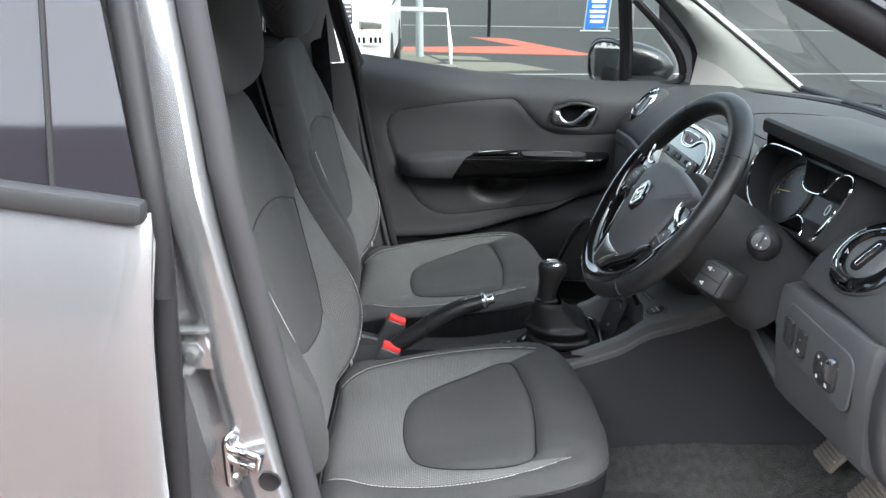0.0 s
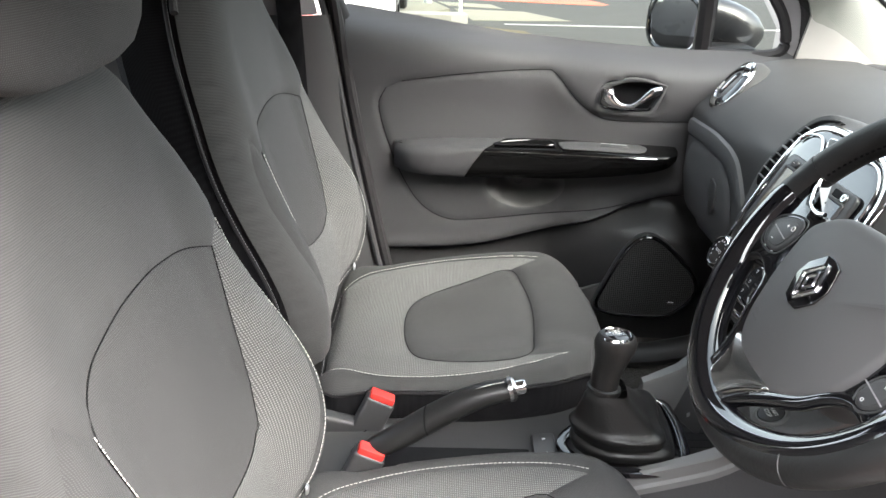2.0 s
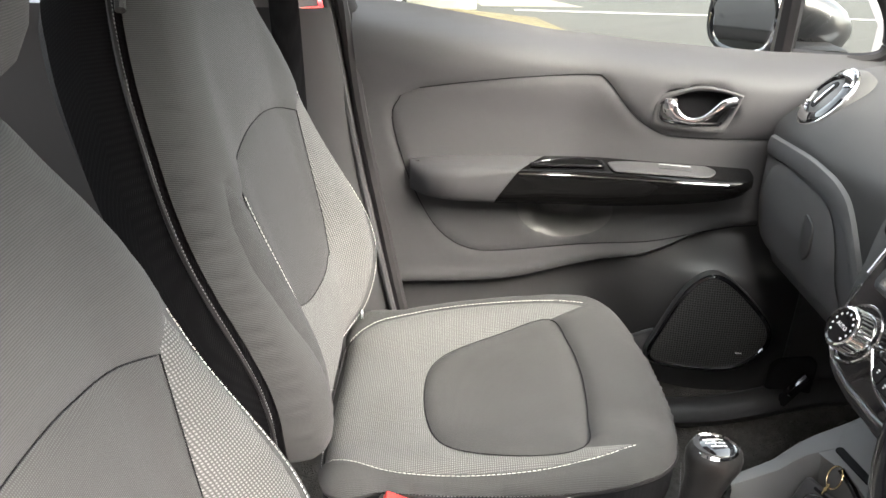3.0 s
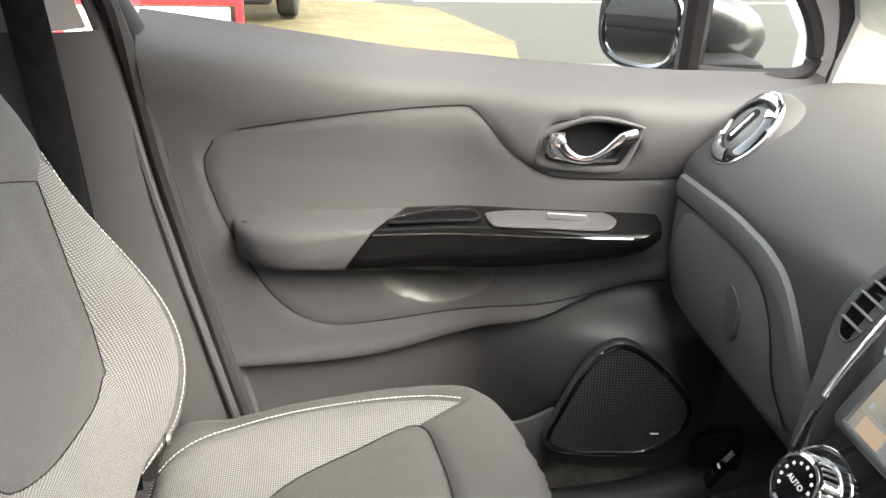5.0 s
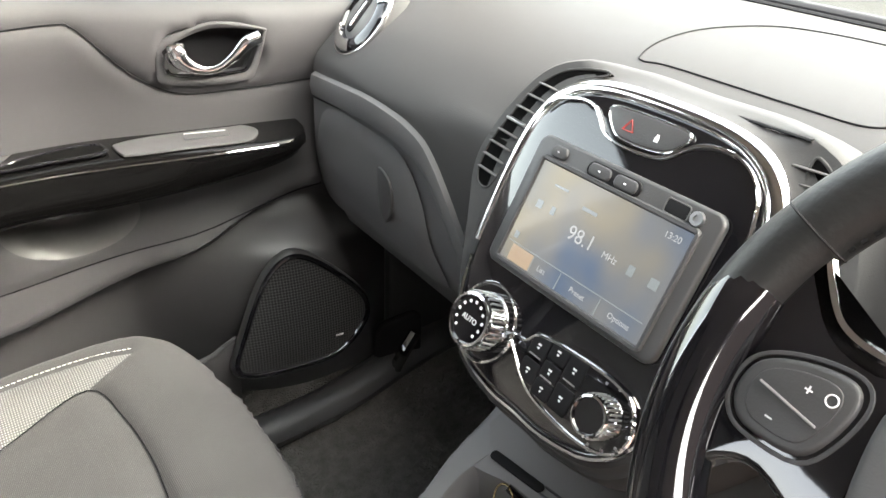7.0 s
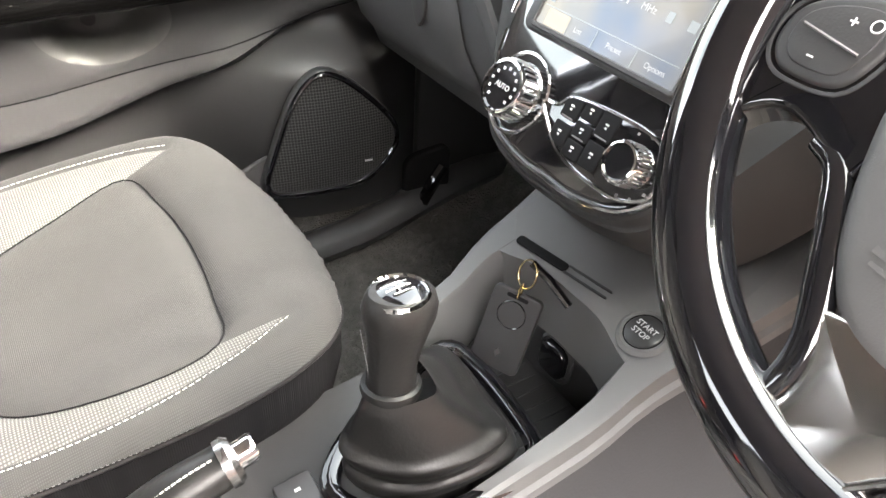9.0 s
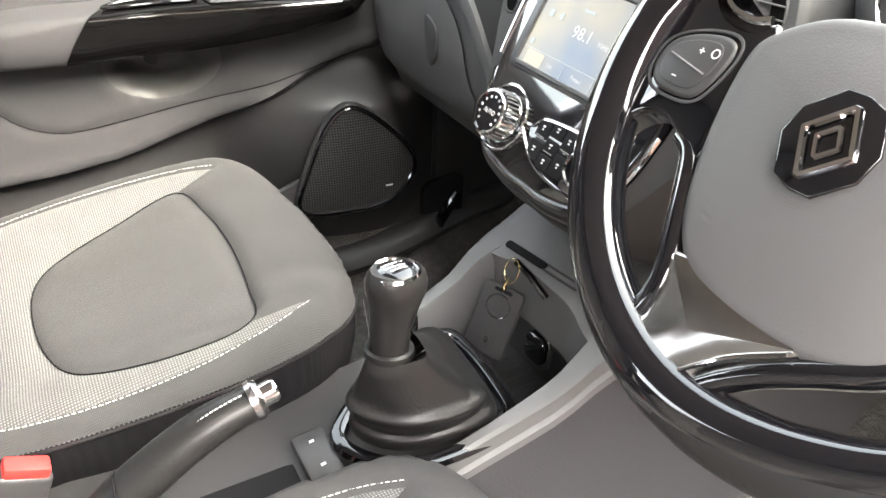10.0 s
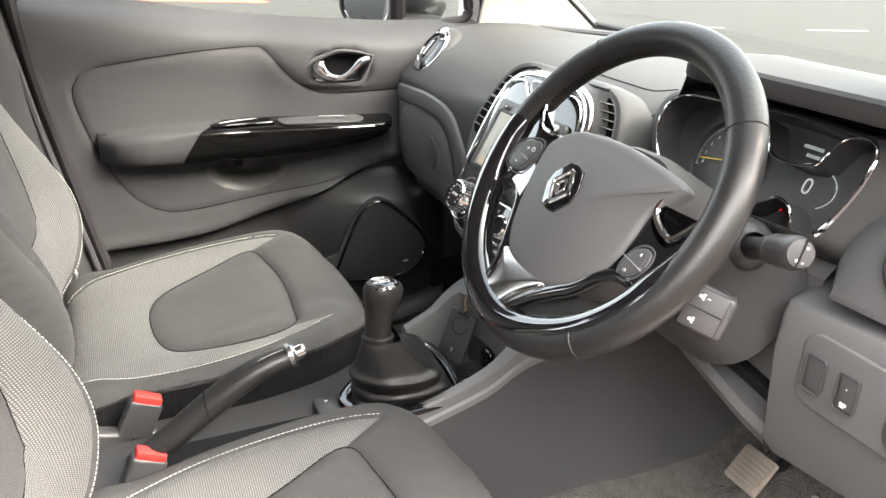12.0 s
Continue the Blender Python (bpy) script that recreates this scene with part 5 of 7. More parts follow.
    part("tray_wall", grid([[(0.452, y, 0.53), (0.446, y, 0.60), (0.440, y, 0.684)] for y in np.linspace(Y0 + 0.10, Y0 - 0.10, 8)]), HARD, c)
    sk = axes((0.444, 0.030, 0.592), (0, -1, 0), Vector((0.06, 0, 1)).normalized(), Vector((-1, 0, 0.06)).normalized())
    so = part("power_socket", plate(rrect(0.034, 0.036, 0.010), 0.012, sk, 0.004), PIANO, c, "black power socket cover")
    part("socket_ring", tube([sk @ Vector((*p, 0.003)) for p in rrect(0.042, 0.044, 0.014)], 0.003, 6, closed=True), HARD, so)
    part("handbrake_well", box((0.22, 0.055, 0.012), Matrix.Translation((0.03, -0.012, 0.566)), 0.005), MATTE, c)
    sb = part("switch_block", box((0.034, 0.062, 0.010), pose(0.158, 0.000, 0.583, 0, -6, 0), 0.003), HARD, c, "cruise control switch")
    part("switch_icon", bars([(0.0, -0.016, 0.005, 0.003), (0.0, 0.016, 0.005, 0.003)], pose(0.158, 0.000, 0.5885, 0, -6, 0)), ICON, sb)
    # gear lever surround
    fr = spline([Vector(p) for p in ((0.353, 0.046), (0.340, 0.082), (0.275, 0.064), (0.212, 0.036), (0.181, 0.000), (0.200, -0.042), (0.242, -0.069), (0.31, -0.074), (0.342, -0.062), (0.352, -0.01))], 5, True)
    gz = lambda x: 0.592 + 0.10 * (x - 0.17)
    part("gaiter_surround", tube([Vector((p.x, p.y, gz(p.x))) for p in fr], 0.009, 8, closed=True, flat=0.8), PIANO, c, "piano black gear surround")
    # Chrome tube drawn as the bright highlight on the gloss surround.
    ch = [Vector((p.x * 0.985 + 0.002, p.y * 0.93, gz(p.x) + 0.007)) for p in fr]
    part("surround_highlight", tube(ch[int(len(ch) * 0.72):] + ch[:int(len(ch) * 0.16)], 0.0022, 6), CHROME, c, "bright strip for the highlight on the gloss surround")
    return c


def gear_lever():
    g = thing("gear_lever", "black leather gear lever with chrome-topped knob", "gear lever")
    base = spline([Vector(p) for p in ((0.343, 0.040), (0.330, 0.070), (0.275, 0.054), (0.222, 0.030), (0.194, 0.000), (0.210, -0.036), (0.247, -0.058), (0.305, -0.064), (0.332, -0.054), (0.342, -0.01))], 6, True)
    neck = Vector((0.230, -0.010, 0.698))
    rows = []
    n = len(base)
    for t in np.linspace(0, 1, 30):
        row = []
        for i, p in enumerate(base):
            a = 2 * math.pi * i / n
            # a slack bag: a rolled fold low down, then drawn creases up to the collar
            fold = 0.055 * math.exp(-((t - 0.46 - 0.08 * math.sin(a + 0.6)) / 0.075) ** 2) - 0.050 * math.exp(-((t - 0.30 - 0.07 * math.sin(a + 0.6)) / 0.06) ** 2)
            crease = (0.034 * math.sin(3 * a + 0.9) + 0.018 * math.sin(5 * a + 3 * t)) * math.sin(min(1, t * 1.1) * math.pi) ** 0.9
            s = table(t, ((0, 0.97), (0.12, 0.965), (0.25, 0.91), (0.45, 0.79), (0.65, 0.63), (0.85, 0.47), (1, 0.37)))
            c = Vector((0.258, 0.004)).lerp(Vector((neck.x, neck.y)), min(1, t * 1.1))
            q = c + (p - Vector((0.258, 0.004))) * (s + fold * 1.4 + crease * (1.1 - 0.5 * t))
            row.append((q.x, q.y, 0.597 + 0.1 * (q.x - 0.17) * (1 - t) + (neck.z - 0.597) * t ** 1.06 + 0.06 * fold + 0.05 * crease * (1 - t)))
        rows.append(row)
    part("gaiter", grid(rows, closed=True), LEATHER, g, "creased black leather gaiter")
    ax = Vector((0.06, 0.10, 0.99)).normalized()
    x = Vector((1, 0, -0.06)).normalized()
    K = axes(neck, x, ax.cross(x), ax)
    part("collar", lathe([(0.0225, -0.006), (0.0240, -0.001), (0.0232, 0.003), (0.0205, 0.0045), (0.018, 0.004)], 28, K), LEATHER, g, "rolled hem of the gaiter")
    rows = []
    for z, rx, ry, ox in ((0.004, 0.0195, 0.018, 0), (0.02, 0.0195, 0.018, 0.0), (0.036, 0.0215, 0.0192, 0.003), (0.05, 0.0245, 0.021, 0.005), (0.062, 0.0285, 0.0235, 0.006), (0.072, 0.0295, 0.0245, 0.006), (0.080, 0.0270, 0.0225, 0.006), (0.0835, 0.0235, 0.0195, 0.006)):
        rows.append([K @ Vector((ox + rx * math.cos(a), ry * math.sin(a), z - 0.1 * ox)) for a in np.linspace(0, 2 * math.pi, 28, endpoint=False)])
    part("knob", grid(rows, closed=True, cap=True), LEATHER, g, "black leather gear knob")
    T = K @ pose(0.004, 0, 0.0825, 0, -6, 0)
    top = part("knob_cap", lathe([(0.0, 0.0035), (0.010, 0.003), (0.018, 0.0012), (0.0215, -0.002)], 28, T), PIANO, g, "black cap with white gate marks")
    part("cap_ring", lathe([(0.0205, -0.002), (0.0225, 0.0005), (0.024, -0.002)], 28, T), CHROME, top, "chrome ring")
    gate = [(-0.006, 0.0, 0.0006, 0.012), (0.0, 0.0, 0.0006, 0.012), (0.006, 0.0, 0.0006, 0.012), (0.0, 0.0, 0.012, 0.0006)]
    part("gate_marks", bars([(a, b_, w + 0.0005, h) for a, b_, w, h in gate], T @ pose(0, 0, 0.0034, 0, 0, -90)), ICON, top)
    for t, px, py in (("1", -0.006, 0.0085), ("3", 0.0, 0.0085), ("5", 0.006, 0.0085), ("2", -0.006, -0.0085), ("4", 0.0, -0.0085), ("R", -0.0125, 0.006)):
        words("gate_number", t, 0.0052, ICON, top, T @ pose(0, 0, 0.0030, 0, 0, -90) @ Matrix.Translation((px, py, 0)))
    part("seam", stitches([K @ Vector((-0.018 - 0.008 * t, 0, 0.01 + 0.05 * t)) for t in np.linspace(0, 1, 8)], 0.002, 0.003, 0.0004), GREYTRIM, g)
    return g


def handbrake():
    h = thing("handbrake_lever", "black leather handbrake lever with chrome release button", "handbrake")
    P = spline([Vector((-0.115, -0.030, 0.585)), Vector((-0.06, -0.029, 0.620)), Vector((0.0, -0.026, 0.660)), Vector((0.055, -0.024, 0.690)), Vector((0.100, -0.022, 0.702))], 8)
    n = len(P)
    part("grip", tube(P, [0.017 + 0.004 * math.sin(math.pi * min(1, i / n * 1.1)) for i in range(n)], 16, flat=0.86), LEATHER, h, "black leather grip")
    d = (P[-1] - P[-2]).normalized()
    E = axes(P[-1] - d * 0.002, Vector((0, 1, 0)), d.cross(Vector((0, 1, 0))), d)
    part("end_cap", lathe([(0.0175, -0.002), (0.018, 0.004), (0.015, 0.008), (0.010, 0.009)], 20, E), SATIN, h)
    part("release_button", lathe([(0.010, 0.004), (0.0105, 0.018), (0.009, 0.022), (0.0, 0.023)], 20, E), CHROME, h, "chrome release button")
    part("seam", stitches([p + Vector((0, -0.004, 0.0165)) for p in P[8:-2]], 0.003, 0.0042, 0.0007), THREAD, h)
    ring = [P[14] + Vector((0.010 * math.cos(a) * 0.3 - 0.004 * math.sin(a), 0.021 * math.cos(a), 0.0195 * math.sin(a))) for a in np.linspace(0, 2 * math.pi, 20, endpoint=False)]
    part("seam_ring", tube(ring, 0.0012, 6, closed=True), MATTE, h)
    return h


def buckle(m):
    b = thing("seat_belt_buckle", "black seat belt buckle with red release button", "seat buckle", m, group="belt buckles")
    T = pose(0, 0, 0, 0, 24, 0)
    part("body", box((0.046, 0.026, 0.066), T @ Matrix.Translation((0, 0, -0.036)), 0.005, 3), HARD, b)
    part("release_button", box((0.039, 0.020, 0.014), T @ Matrix.Translation((0, -0.001, -0.001)), 0.003), RED, b, "red release button")
    part("stalk", tube([T @ Vector((0, 0, -0.06)), T @ Vector((-0.02, 0, -0.11)), T @ Vector((-0.03, 0, -0.16))], 0.014, 8, flat=0.6), MATTE, b)
    return b


def key_card():
    k = thing("key_card", "black key card hanging on a brass key ring", "key card")
    z_ = Vector((-0.80, -0.50, 0.30)).normalized()
    x_ = Vector((0.50, -0.82, -0.08))
    x_ = (x_ - z_ * x_.dot(z_)).normalized()
    K = axes((0.393, 0.054, 0.633), x_, z_.cross(x_), z_) @ pose(0, 0, 0, 0, 0, -3)
    part("card", plate(rrect(0.050, 0.084, 0.006), 0.006, K, 0.002), HARD, k, "black plastic card")
    part("button_ring", tube([K @ Vector((*p, 0.006)) for p in oval(0.014, 0.014, 28, 0.0, 0.018)], 0.0007, 5, closed=True), PIANO, k)
    part("badge", plate([Vector((0.003 * a, -0.024 + 0.005 * b_)) for a, b_ in ((-1, 0), (0, 1), (1, 0), (0, -1))], 0.0066, K), SATIN, k, "small diamond badge")
    part("slot", plate(rrect(0.022, 0.004, 0.002, 0, 0.037), 0.0063, K), MATTE, k)
    part("key_ring", tube([K @ Vector((0.010 * math.sin(a) , 0.062 + 0.014 * math.cos(a), 0.004 + 0.006 * math.sin(a))) for a in np.linspace(0, 2 * math.pi, 28, endpoint=False)], 0.0009, 6, closed=True), BRASS, k, "brass split ring")
    part("link", tube([K @ Vector(p) for p in ((0.0, 0.036, 0.007), (0.002, 0.044, 0.009), (0.0, 0.052, 0.006), (-0.002, 0.045, 0.004))], 0.0012, 6, closed=True), BRASS, k)
    part("fob_bar", tube([K @ Vector((0.0, 0.074, 0.003)), K @ Vector((0.02, 0.066, 0.003)), K @ Vector((0.046, 0.050, 0.002))], 0.004, 8), PIANO, k, "black bar fob")
    return k


# ---- steering wheel ----
WHEEL = axes((0.349, -0.312, 1.0145), (0, -1, 0), (math.sin(radians(33)), 0, math.cos(radians(33))), (-math.cos(radians(33)), 0, math.sin(radians(33))))
RIM = 0.1675


def arc(r, a0, a1, n, z=0.0, flat=1.0):
    out = []
    for a in np.linspace(radians(a0), radians(a1), n):
        out.append(Vector((r * math.cos(a), r * math.sin(a) * flat, z)))
    return out


def steering_wheel():
    w = thing("steering_wheel", "leather-rimmed steering wheel with piano black inlays and chrome lower spoke", "steering wheel", WHEEL.copy())
    up = (0, 0, 1)
    part("rim", tube(arc(RIM, 0, 359.99, 120)[:-1], 0.0180, 18, closed=True, flat=0.94, up=up), LEATHER, w, "black leather rim")
    # gloss inlay: full face of the rim on the far side, inner half only beyond the lower seam
    n = 100
    path, rad = [], []
    for i in range(n):
        a = 157 + 203 * i / (n - 1)
        k = smooth(258, 300, a)
        r = RIM - 0.0012 - 0.0075 * k
        path.append(Vector((r * math.cos(radians(a)), r * math.sin(radians(a)), 0.0012 + 0.0032 * k)))
        rad.append((0.0183 - 0.0030 * k) * (0.55 + 0.45 * smooth(-1, 9, i)) * (1 - 0.55 * smooth(n - 12, n, i)))
    part("rim_inlay", tube(path, rad, 18, flat=0.95, up=up), PIANO, w, "piano black rim inlay")
    for a in (-51, 37, 127, 157):
        p = Vector((RIM * math.cos(radians(a)), RIM * math.sin(radians(a)), 0))
        d, tz = p.normalized(), Vector((0, 0, 1))
        ring = [p + 0.0181 * (d * math.cos(t) + 0.94 * tz * math.sin(t)) for t in np.linspace(0, 2 * math.pi, 28, endpoint=False)]
        part("rim_seam", tube(ring, 0.0006, 5, closed=True), SOFT if a == -51 else SEAL, w)
    part("rim_stitching", stitches(arc(RIM - 0.0176, 128, 156, 24, 0.004), 0.003, 0.006, 0.0011), MATTE, w)
    # hub pad
    pad = spline([Vector(p) for p in ((-0.091, 0.006), (-0.084, 0.026), (-0.056, 0.044), (-0.018, 0.049), (0.022, 0.050), (0.066, 0.046), (0.102, 0.041), (0.121, 0.034), (0.113, 0.020), (0.101, 0.000), (0.099, -0.026), (0.095, -0.050), (0.082, -0.078), (0.055, -0.104), (0.024, -0.114), (-0.016, -0.114), (-0.046, -0.106), (-0.068, -0.082), (-0.084, -0.038))], 5, True)
    part("airbag_pad", plate(pad, 0.016, Matrix.Translation((0, 0.0, -0.004)), 0.010, dome=0.010, seg=5), PAD, w, "soft grey airbag pad")
    part("hub", lathe([(0.075, -0.055), (0.070, -0.03), (0.060, -0.004), (0.0, -0.003)], 32, pose(0.01, -0.03, 0)), HARD, w)
    for q in ((-0.036, -0.080, 0.013, 0.0030), (-0.032, -0.085, 0.016, 0.0020), (0.072, -0.020, 0.008, 0.0012)):
        part("pad_text", bars([q], pose(0, 0, 0.0142, 0, 0, -9)), PAD, w)
    # badge: plain diamond in a dark hexagon
    B = pose(-0.0105, -0.018, 0.0198, 0, 0, -9)
    part("badge_base", plate([Vector((0.0245 * a, 0.0275 * b_)) for a, b_ in ((-0.48, 0.92), (0.0, 1.0), (0.48, 0.92), (1.0, 0.28), (1.0, -0.28), (0.48, -0.92), (0.0, -1.0), (-0.48, -0.92), (-1.0, -0.28), (-1.0, 0.28))], 0.0035, B, 0.001), PIANO, w, "dark badge plate")
    dm = [Vector((0.0150 * a, 0.0205 * b_)) for a, b_ in ((-1, 0), (0, 1), (1, 0), (0, -1))]
    part("badge", tube([B @ Vector((*p, 0.0045)) for p in resample(dm, 0.003, True)], 0.0022, 6, closed=True), CHROME, w, "chrome diamond badge")
    part("badge_core", tube([B @ Vector((p.x * 0.45, p.y * 0.45, 0.0045)) for p in resample(dm, 0.003, True)], 0.0016, 6, closed=True), CHROME, w)
    # side spokes
    def slab(pts, z0, d, mat, name, label="", r=0.004, dome=0.0, n=4):
        return part(name, plate(spline([Vector(q) for q in pts], n, True), d, Matrix.Translation((0, 0, z0)), r, dome), mat, w, label)
    slab(((-0.084, 0.030), (-0.100, 0.025), (-0.122, 0.030), (-0.142, 0.052), (-0.156, 0.064), (-0.166, 0.030), (-0.166, -0.020), (-0.158, -0.060), (-0.149, -0.062), (-0.137, -0.046), (-0.120, -0.040), (-0.094, -0.050), (-0.080, -0.052), (-0.076, -0.010)), -0.014, 0.020, PIANO, "spoke", "piano black spoke")
    slab(((0.090, 0.016), (0.101, 0.004), (0.113, -0.008), (0.134, -0.015), (0.148, 0.000), (0.160, 0.018), (0.166, -0.010), (0.160, -0.050), (0.146, -0.082), (0.130, -0.074), (0.118, -0.066), (0.098, -0.066), (0.086, -0.064), (0.084, -0.020)), -0.014, 0.020, PIANO, "spoke", "piano black spoke")
    left_key = ((-0.148, -0.012), (-0.144, 0.004), (-0.126, 0.014), (-0.104, 0.017), (-0.096, 0.008), (-0.099, -0.012), (-0.108, -0.026), (-0.130, -0.028), (-0.142, -0.024))
    right_key = ((0.100, -0.050), (0.105, -0.034), (0.116, -0.026), (0.128, -0.028), (0.131, -0.040), (0.125, -0.054), (0.114, -0.062), (0.104, -0.060))
    for key, label in ((left_key, "black cruise control buttons"), (right_key, "black cruise resume buttons")):
        c = sum((Vector(q) for q in key), Vector((0, 0))) / len(key)
        sp = slab([c + (Vector(q) - c) * 0.93 for q in key], 0.002, 0.006, HARD, "button_pad", label, 0.003)
        part("pad_rim", tube([Vector((p.x, p.y, 0.0055)) for p in spline([c + (Vector(q) - c) * 1.03 for q in key], 4, True)], 0.0014, 6, closed=True), SOFT, sp)
        inner = [c + (Vector(q) - c) * 0.70 for q in key]
        part("button", plate(spline(inner, 4, True), 0.0012, Matrix.Translation((0, 0, 0.0075)), 0.0008), HARD, sp)
        part("button_line", tube([(c.x - 0.015, c.y + 0.002, 0.0092), (c.x + 0.014, c.y - 0.003, 0.0092)], 0.0007, 5), GREYTRIM, sp)
        if key is left_key:
            for q in ((c.x + 0.004, c.y + 0.009, 0.0036, 0.0008), (c.x + 0.004, c.y + 0.009, 0.0008, 0.0036), (c.x - 0.004, c.y - 0.010, 0.0034, 0.0008)):
                part("button_icon", bars([q], Matrix.Translation((0, 0, 0.0088))), ICON, sp)
            dial = [Vector((c.x + 0.014 + 0.0026 * math.cos(a), c.y + 0.010 + 0.0026 * math.sin(a), 0.0090)) for a in np.linspace(0, 2 * math.pi, 18, endpoint=False)]
            part("button_icon", tube(dial, 0.0004, 5, closed=True), ICON, sp)
        else:
            words("button_text", "R", 0.0045, ICON, sp, Matrix.Translation((c.x + 0.004, c.y + 0.009, 0.0090)))
            words("button_text", "O", 0.0045, ICON, sp, Matrix.Translation((c.x - 0.004, c.y - 0.010, 0.0090)))
    # lower spoke between two gloss bows that ring the openings
    slab(((-0.056, -0.100), (-0.052, -0.120), (-0.051, -0.138), (-0.058, -0.156), (-0.050, -0.168), (-0.024, -0.170), (-0.010, -0.154), (0.006, -0.134), (0.032, -0.113), (0.040, -0.100), (0.0, -0.098)), -0.006, 0.016, SPOKE, "lower_spoke", "dark polished metal lower spoke", 0.005, 0.002)
    far = ((-0.104, -0.045, 0.000), (-0.090, -0.051, 0.002), (-0.078, -0.070, 0.003), (-0.066, -0.094, 0.004), (-0.056, -0.116, 0.005), (-0.055, -0.136, 0.005), (-0.062, -0.150, 0.003), (-0.078, -0.146, 0.001))
    near = ((0.128, -0.064, 0.000), (0.104, -0.062, 0.002), (0.086, -0.072, 0.004), (0.066, -0.095, 0.005), (0.040, -0.114, 0.006), (0.018, -0.132, 0.006), (0.000, -0.152, 0.005), (-0.006, -0.166, 0.003), (0.020, -0.163, 0.001))
    for line in (far, near):
        bow = spline([Vector(p) for p in line], 6)
        m = len(bow)
        part("spoke_bow", tube(bow, [0.0052 + 0.0022 * math.sin(math.pi * i / (m - 1)) for i in range(m)], 12, flat=0.85, up=up), PIANO, w, "piano black bow round the opening")
    part("bow_edge", tube(spline([Vector(p) for p in ((0.030, -0.112, 0.013), (0.008, -0.130, 0.014), (-0.010, -0.150, 0.012), (-0.022, -0.168, 0.009))], 6), 0.0013, 6, up=up), CHROME, w, "chrome edge line")
    part("spoke_edge", tube(spline([Vector(p) for p in ((0.104, 0.020, 0.008), (0.104, 0.006, 0.008), (0.114, -0.004, 0.008), (0.134, -0.011, 0.007), (0.147, 0.004, 0.006), (0.156, 0.022, 0.004))], 6), 0.0032, 6, up=up), CHROME, w, "chrome spoke edge")
    part("spoke_edge", tube(spline([Vector(p) for p in ((-0.090, 0.032, 0.006), (-0.102, 0.029, 0.006), (-0.122, 0.034, 0.005), (-0.138, 0.052, 0.004), (-0.146, 0.066, 0.002))], 6), 0.0026, 6, up=up), CHROME, w, "chrome spoke edge")
    return w


def column():
    c = thing("steering_column", "dark grey steering column shroud with control stalks", "steering column")
    M = WHEEL
    rows = []
    for z, rx, y0, y1 in ((-0.035, 0.062, 0.058, -0.062), (-0.05, 0.070, 0.064, -0.072), (-0.12, 0.074, 0.066, -0.086), (-0.22, 0.080, 0.066, -0.100)):
        row = []
        for a in np.linspace(0, 2 * math.pi, 32, endpoint=False):
            ca, sa = math.cos(a), math.sin(a)
            row.append(M @ Vector(((rx + (0.25 * max(0, -0.05 - z) if ca > 0 else 0)) * math.copysign(abs(ca) ** 0.6, ca), (y1 if sa < 0 else y0) * abs(sa) ** 0.7 * (1 if sa < 0 else 1), z)))
        rows.append(row)
    part("shroud", grid(rows, closed=True, cap=True), DASH, c, "dark grey column shroud")
    return c


def stalk():
    s = thing("wiper_stalk", "black wiper control stalk with white markings", "control stalk")
    a, b = Vector((0.482, -0.402, 0.966)), Vector((0.432, -0.502, 1.005))
    d = (b - a).normalized()
    x = Vector((1, 0, 0)) - d * d.x
    x.normalize()
    K = axes(a, x, d.cross(x), d)
    L = (b - a).length
    part("boot", lathe([(0.026, -0.03), (0.027, 0.0), (0.022, 0.012), (0.014, 0.018)], 24, K), HARD, s)
    part("arm", lathe([(0.0095, 0.0), (0.0095, L * 0.42), (0.0130, L * 0.48), (0.0145, L * 0.62), (0.0158, L * 0.85), (0.0158, L * 0.95), (0.0142, L), (0.0132, L + 0.002)], 24, K), HARD, s)
    part("ring_line", lathe([(0.0146, L * 0.615), (0.0150, L * 0.62), (0.0148, L * 0.628)], 24, K), GREYTRIM, s)
    e = part("end_cap", lathe([(0.0132, L + 0.001), (0.012, L + 0.004), (0.0, L + 0.0055)], 24, K), HARD, s, "black turning end cap")
    part("cap_groove", box((0.024, 0.0014, 0.0012), K @ pose(0, 0, L + 0.0055, 0, 0, 60)), MATTE, e)
    part("marks", bars([(0.006, 0.004, 0.002, 0.002), (-0.005, -0.005, 0.002, 0.002), (0.0, -0.008, 0.002, 0.0012)], K @ Matrix.Translation((0, 0, L + 0.0050))), ICON, e)
    return s


def audio_pod():
    p = thing("audio_remote", "grey column-mounted audio remote with volume buttons", "remote control")
    K = axes((0.392, -0.448, 0.930), Vector((0.60, -0.74, -0.26)).normalized(), Vector((0.37, -0.02, 0.93)).normalized(), Vector((-0.70, -0.62, 0.35)).normalized())
    K = axes(K.translation, K.to_3x3() @ Vector((1, 0, 0)), (K.to_3x3() @ Vector((0, 0, 1))).cross(K.to_3x3() @ Vector((1, 0, 0))).normalized(), K.to_3x3() @ Vector((0, 0, 1)))
    part("body", box((0.046, 0.046, 0.060), K @ Matrix.Translation((0.002, 0, -0.032)), 0.007, 3), HARD, p)
    b = part("volume_buttons", box((0.037, 0.041, 0.012), K @ Matrix.Translation((0, 0, -0.003)), 0.003), SOFT, p, "grey volume buttons")
    part("button_line", box((0.037, 0.001, 0.001), K @ Matrix.Translation((0, 0, 0.0030))), MATTE, b)
    part("button_icon", bars([(-0.008, 0.012, 0.003, 0.003), (-0.005, 0.012, 0.002, 0.006), (-0.008, -0.012, 0.003, 0.003), (-0.005, -0.012, 0.002, 0.006), (0.0, 0.012, 0.003, 0.0008)], K @ Matrix.Translation((0, 0, 0.0031))), ICON, b)
    return p


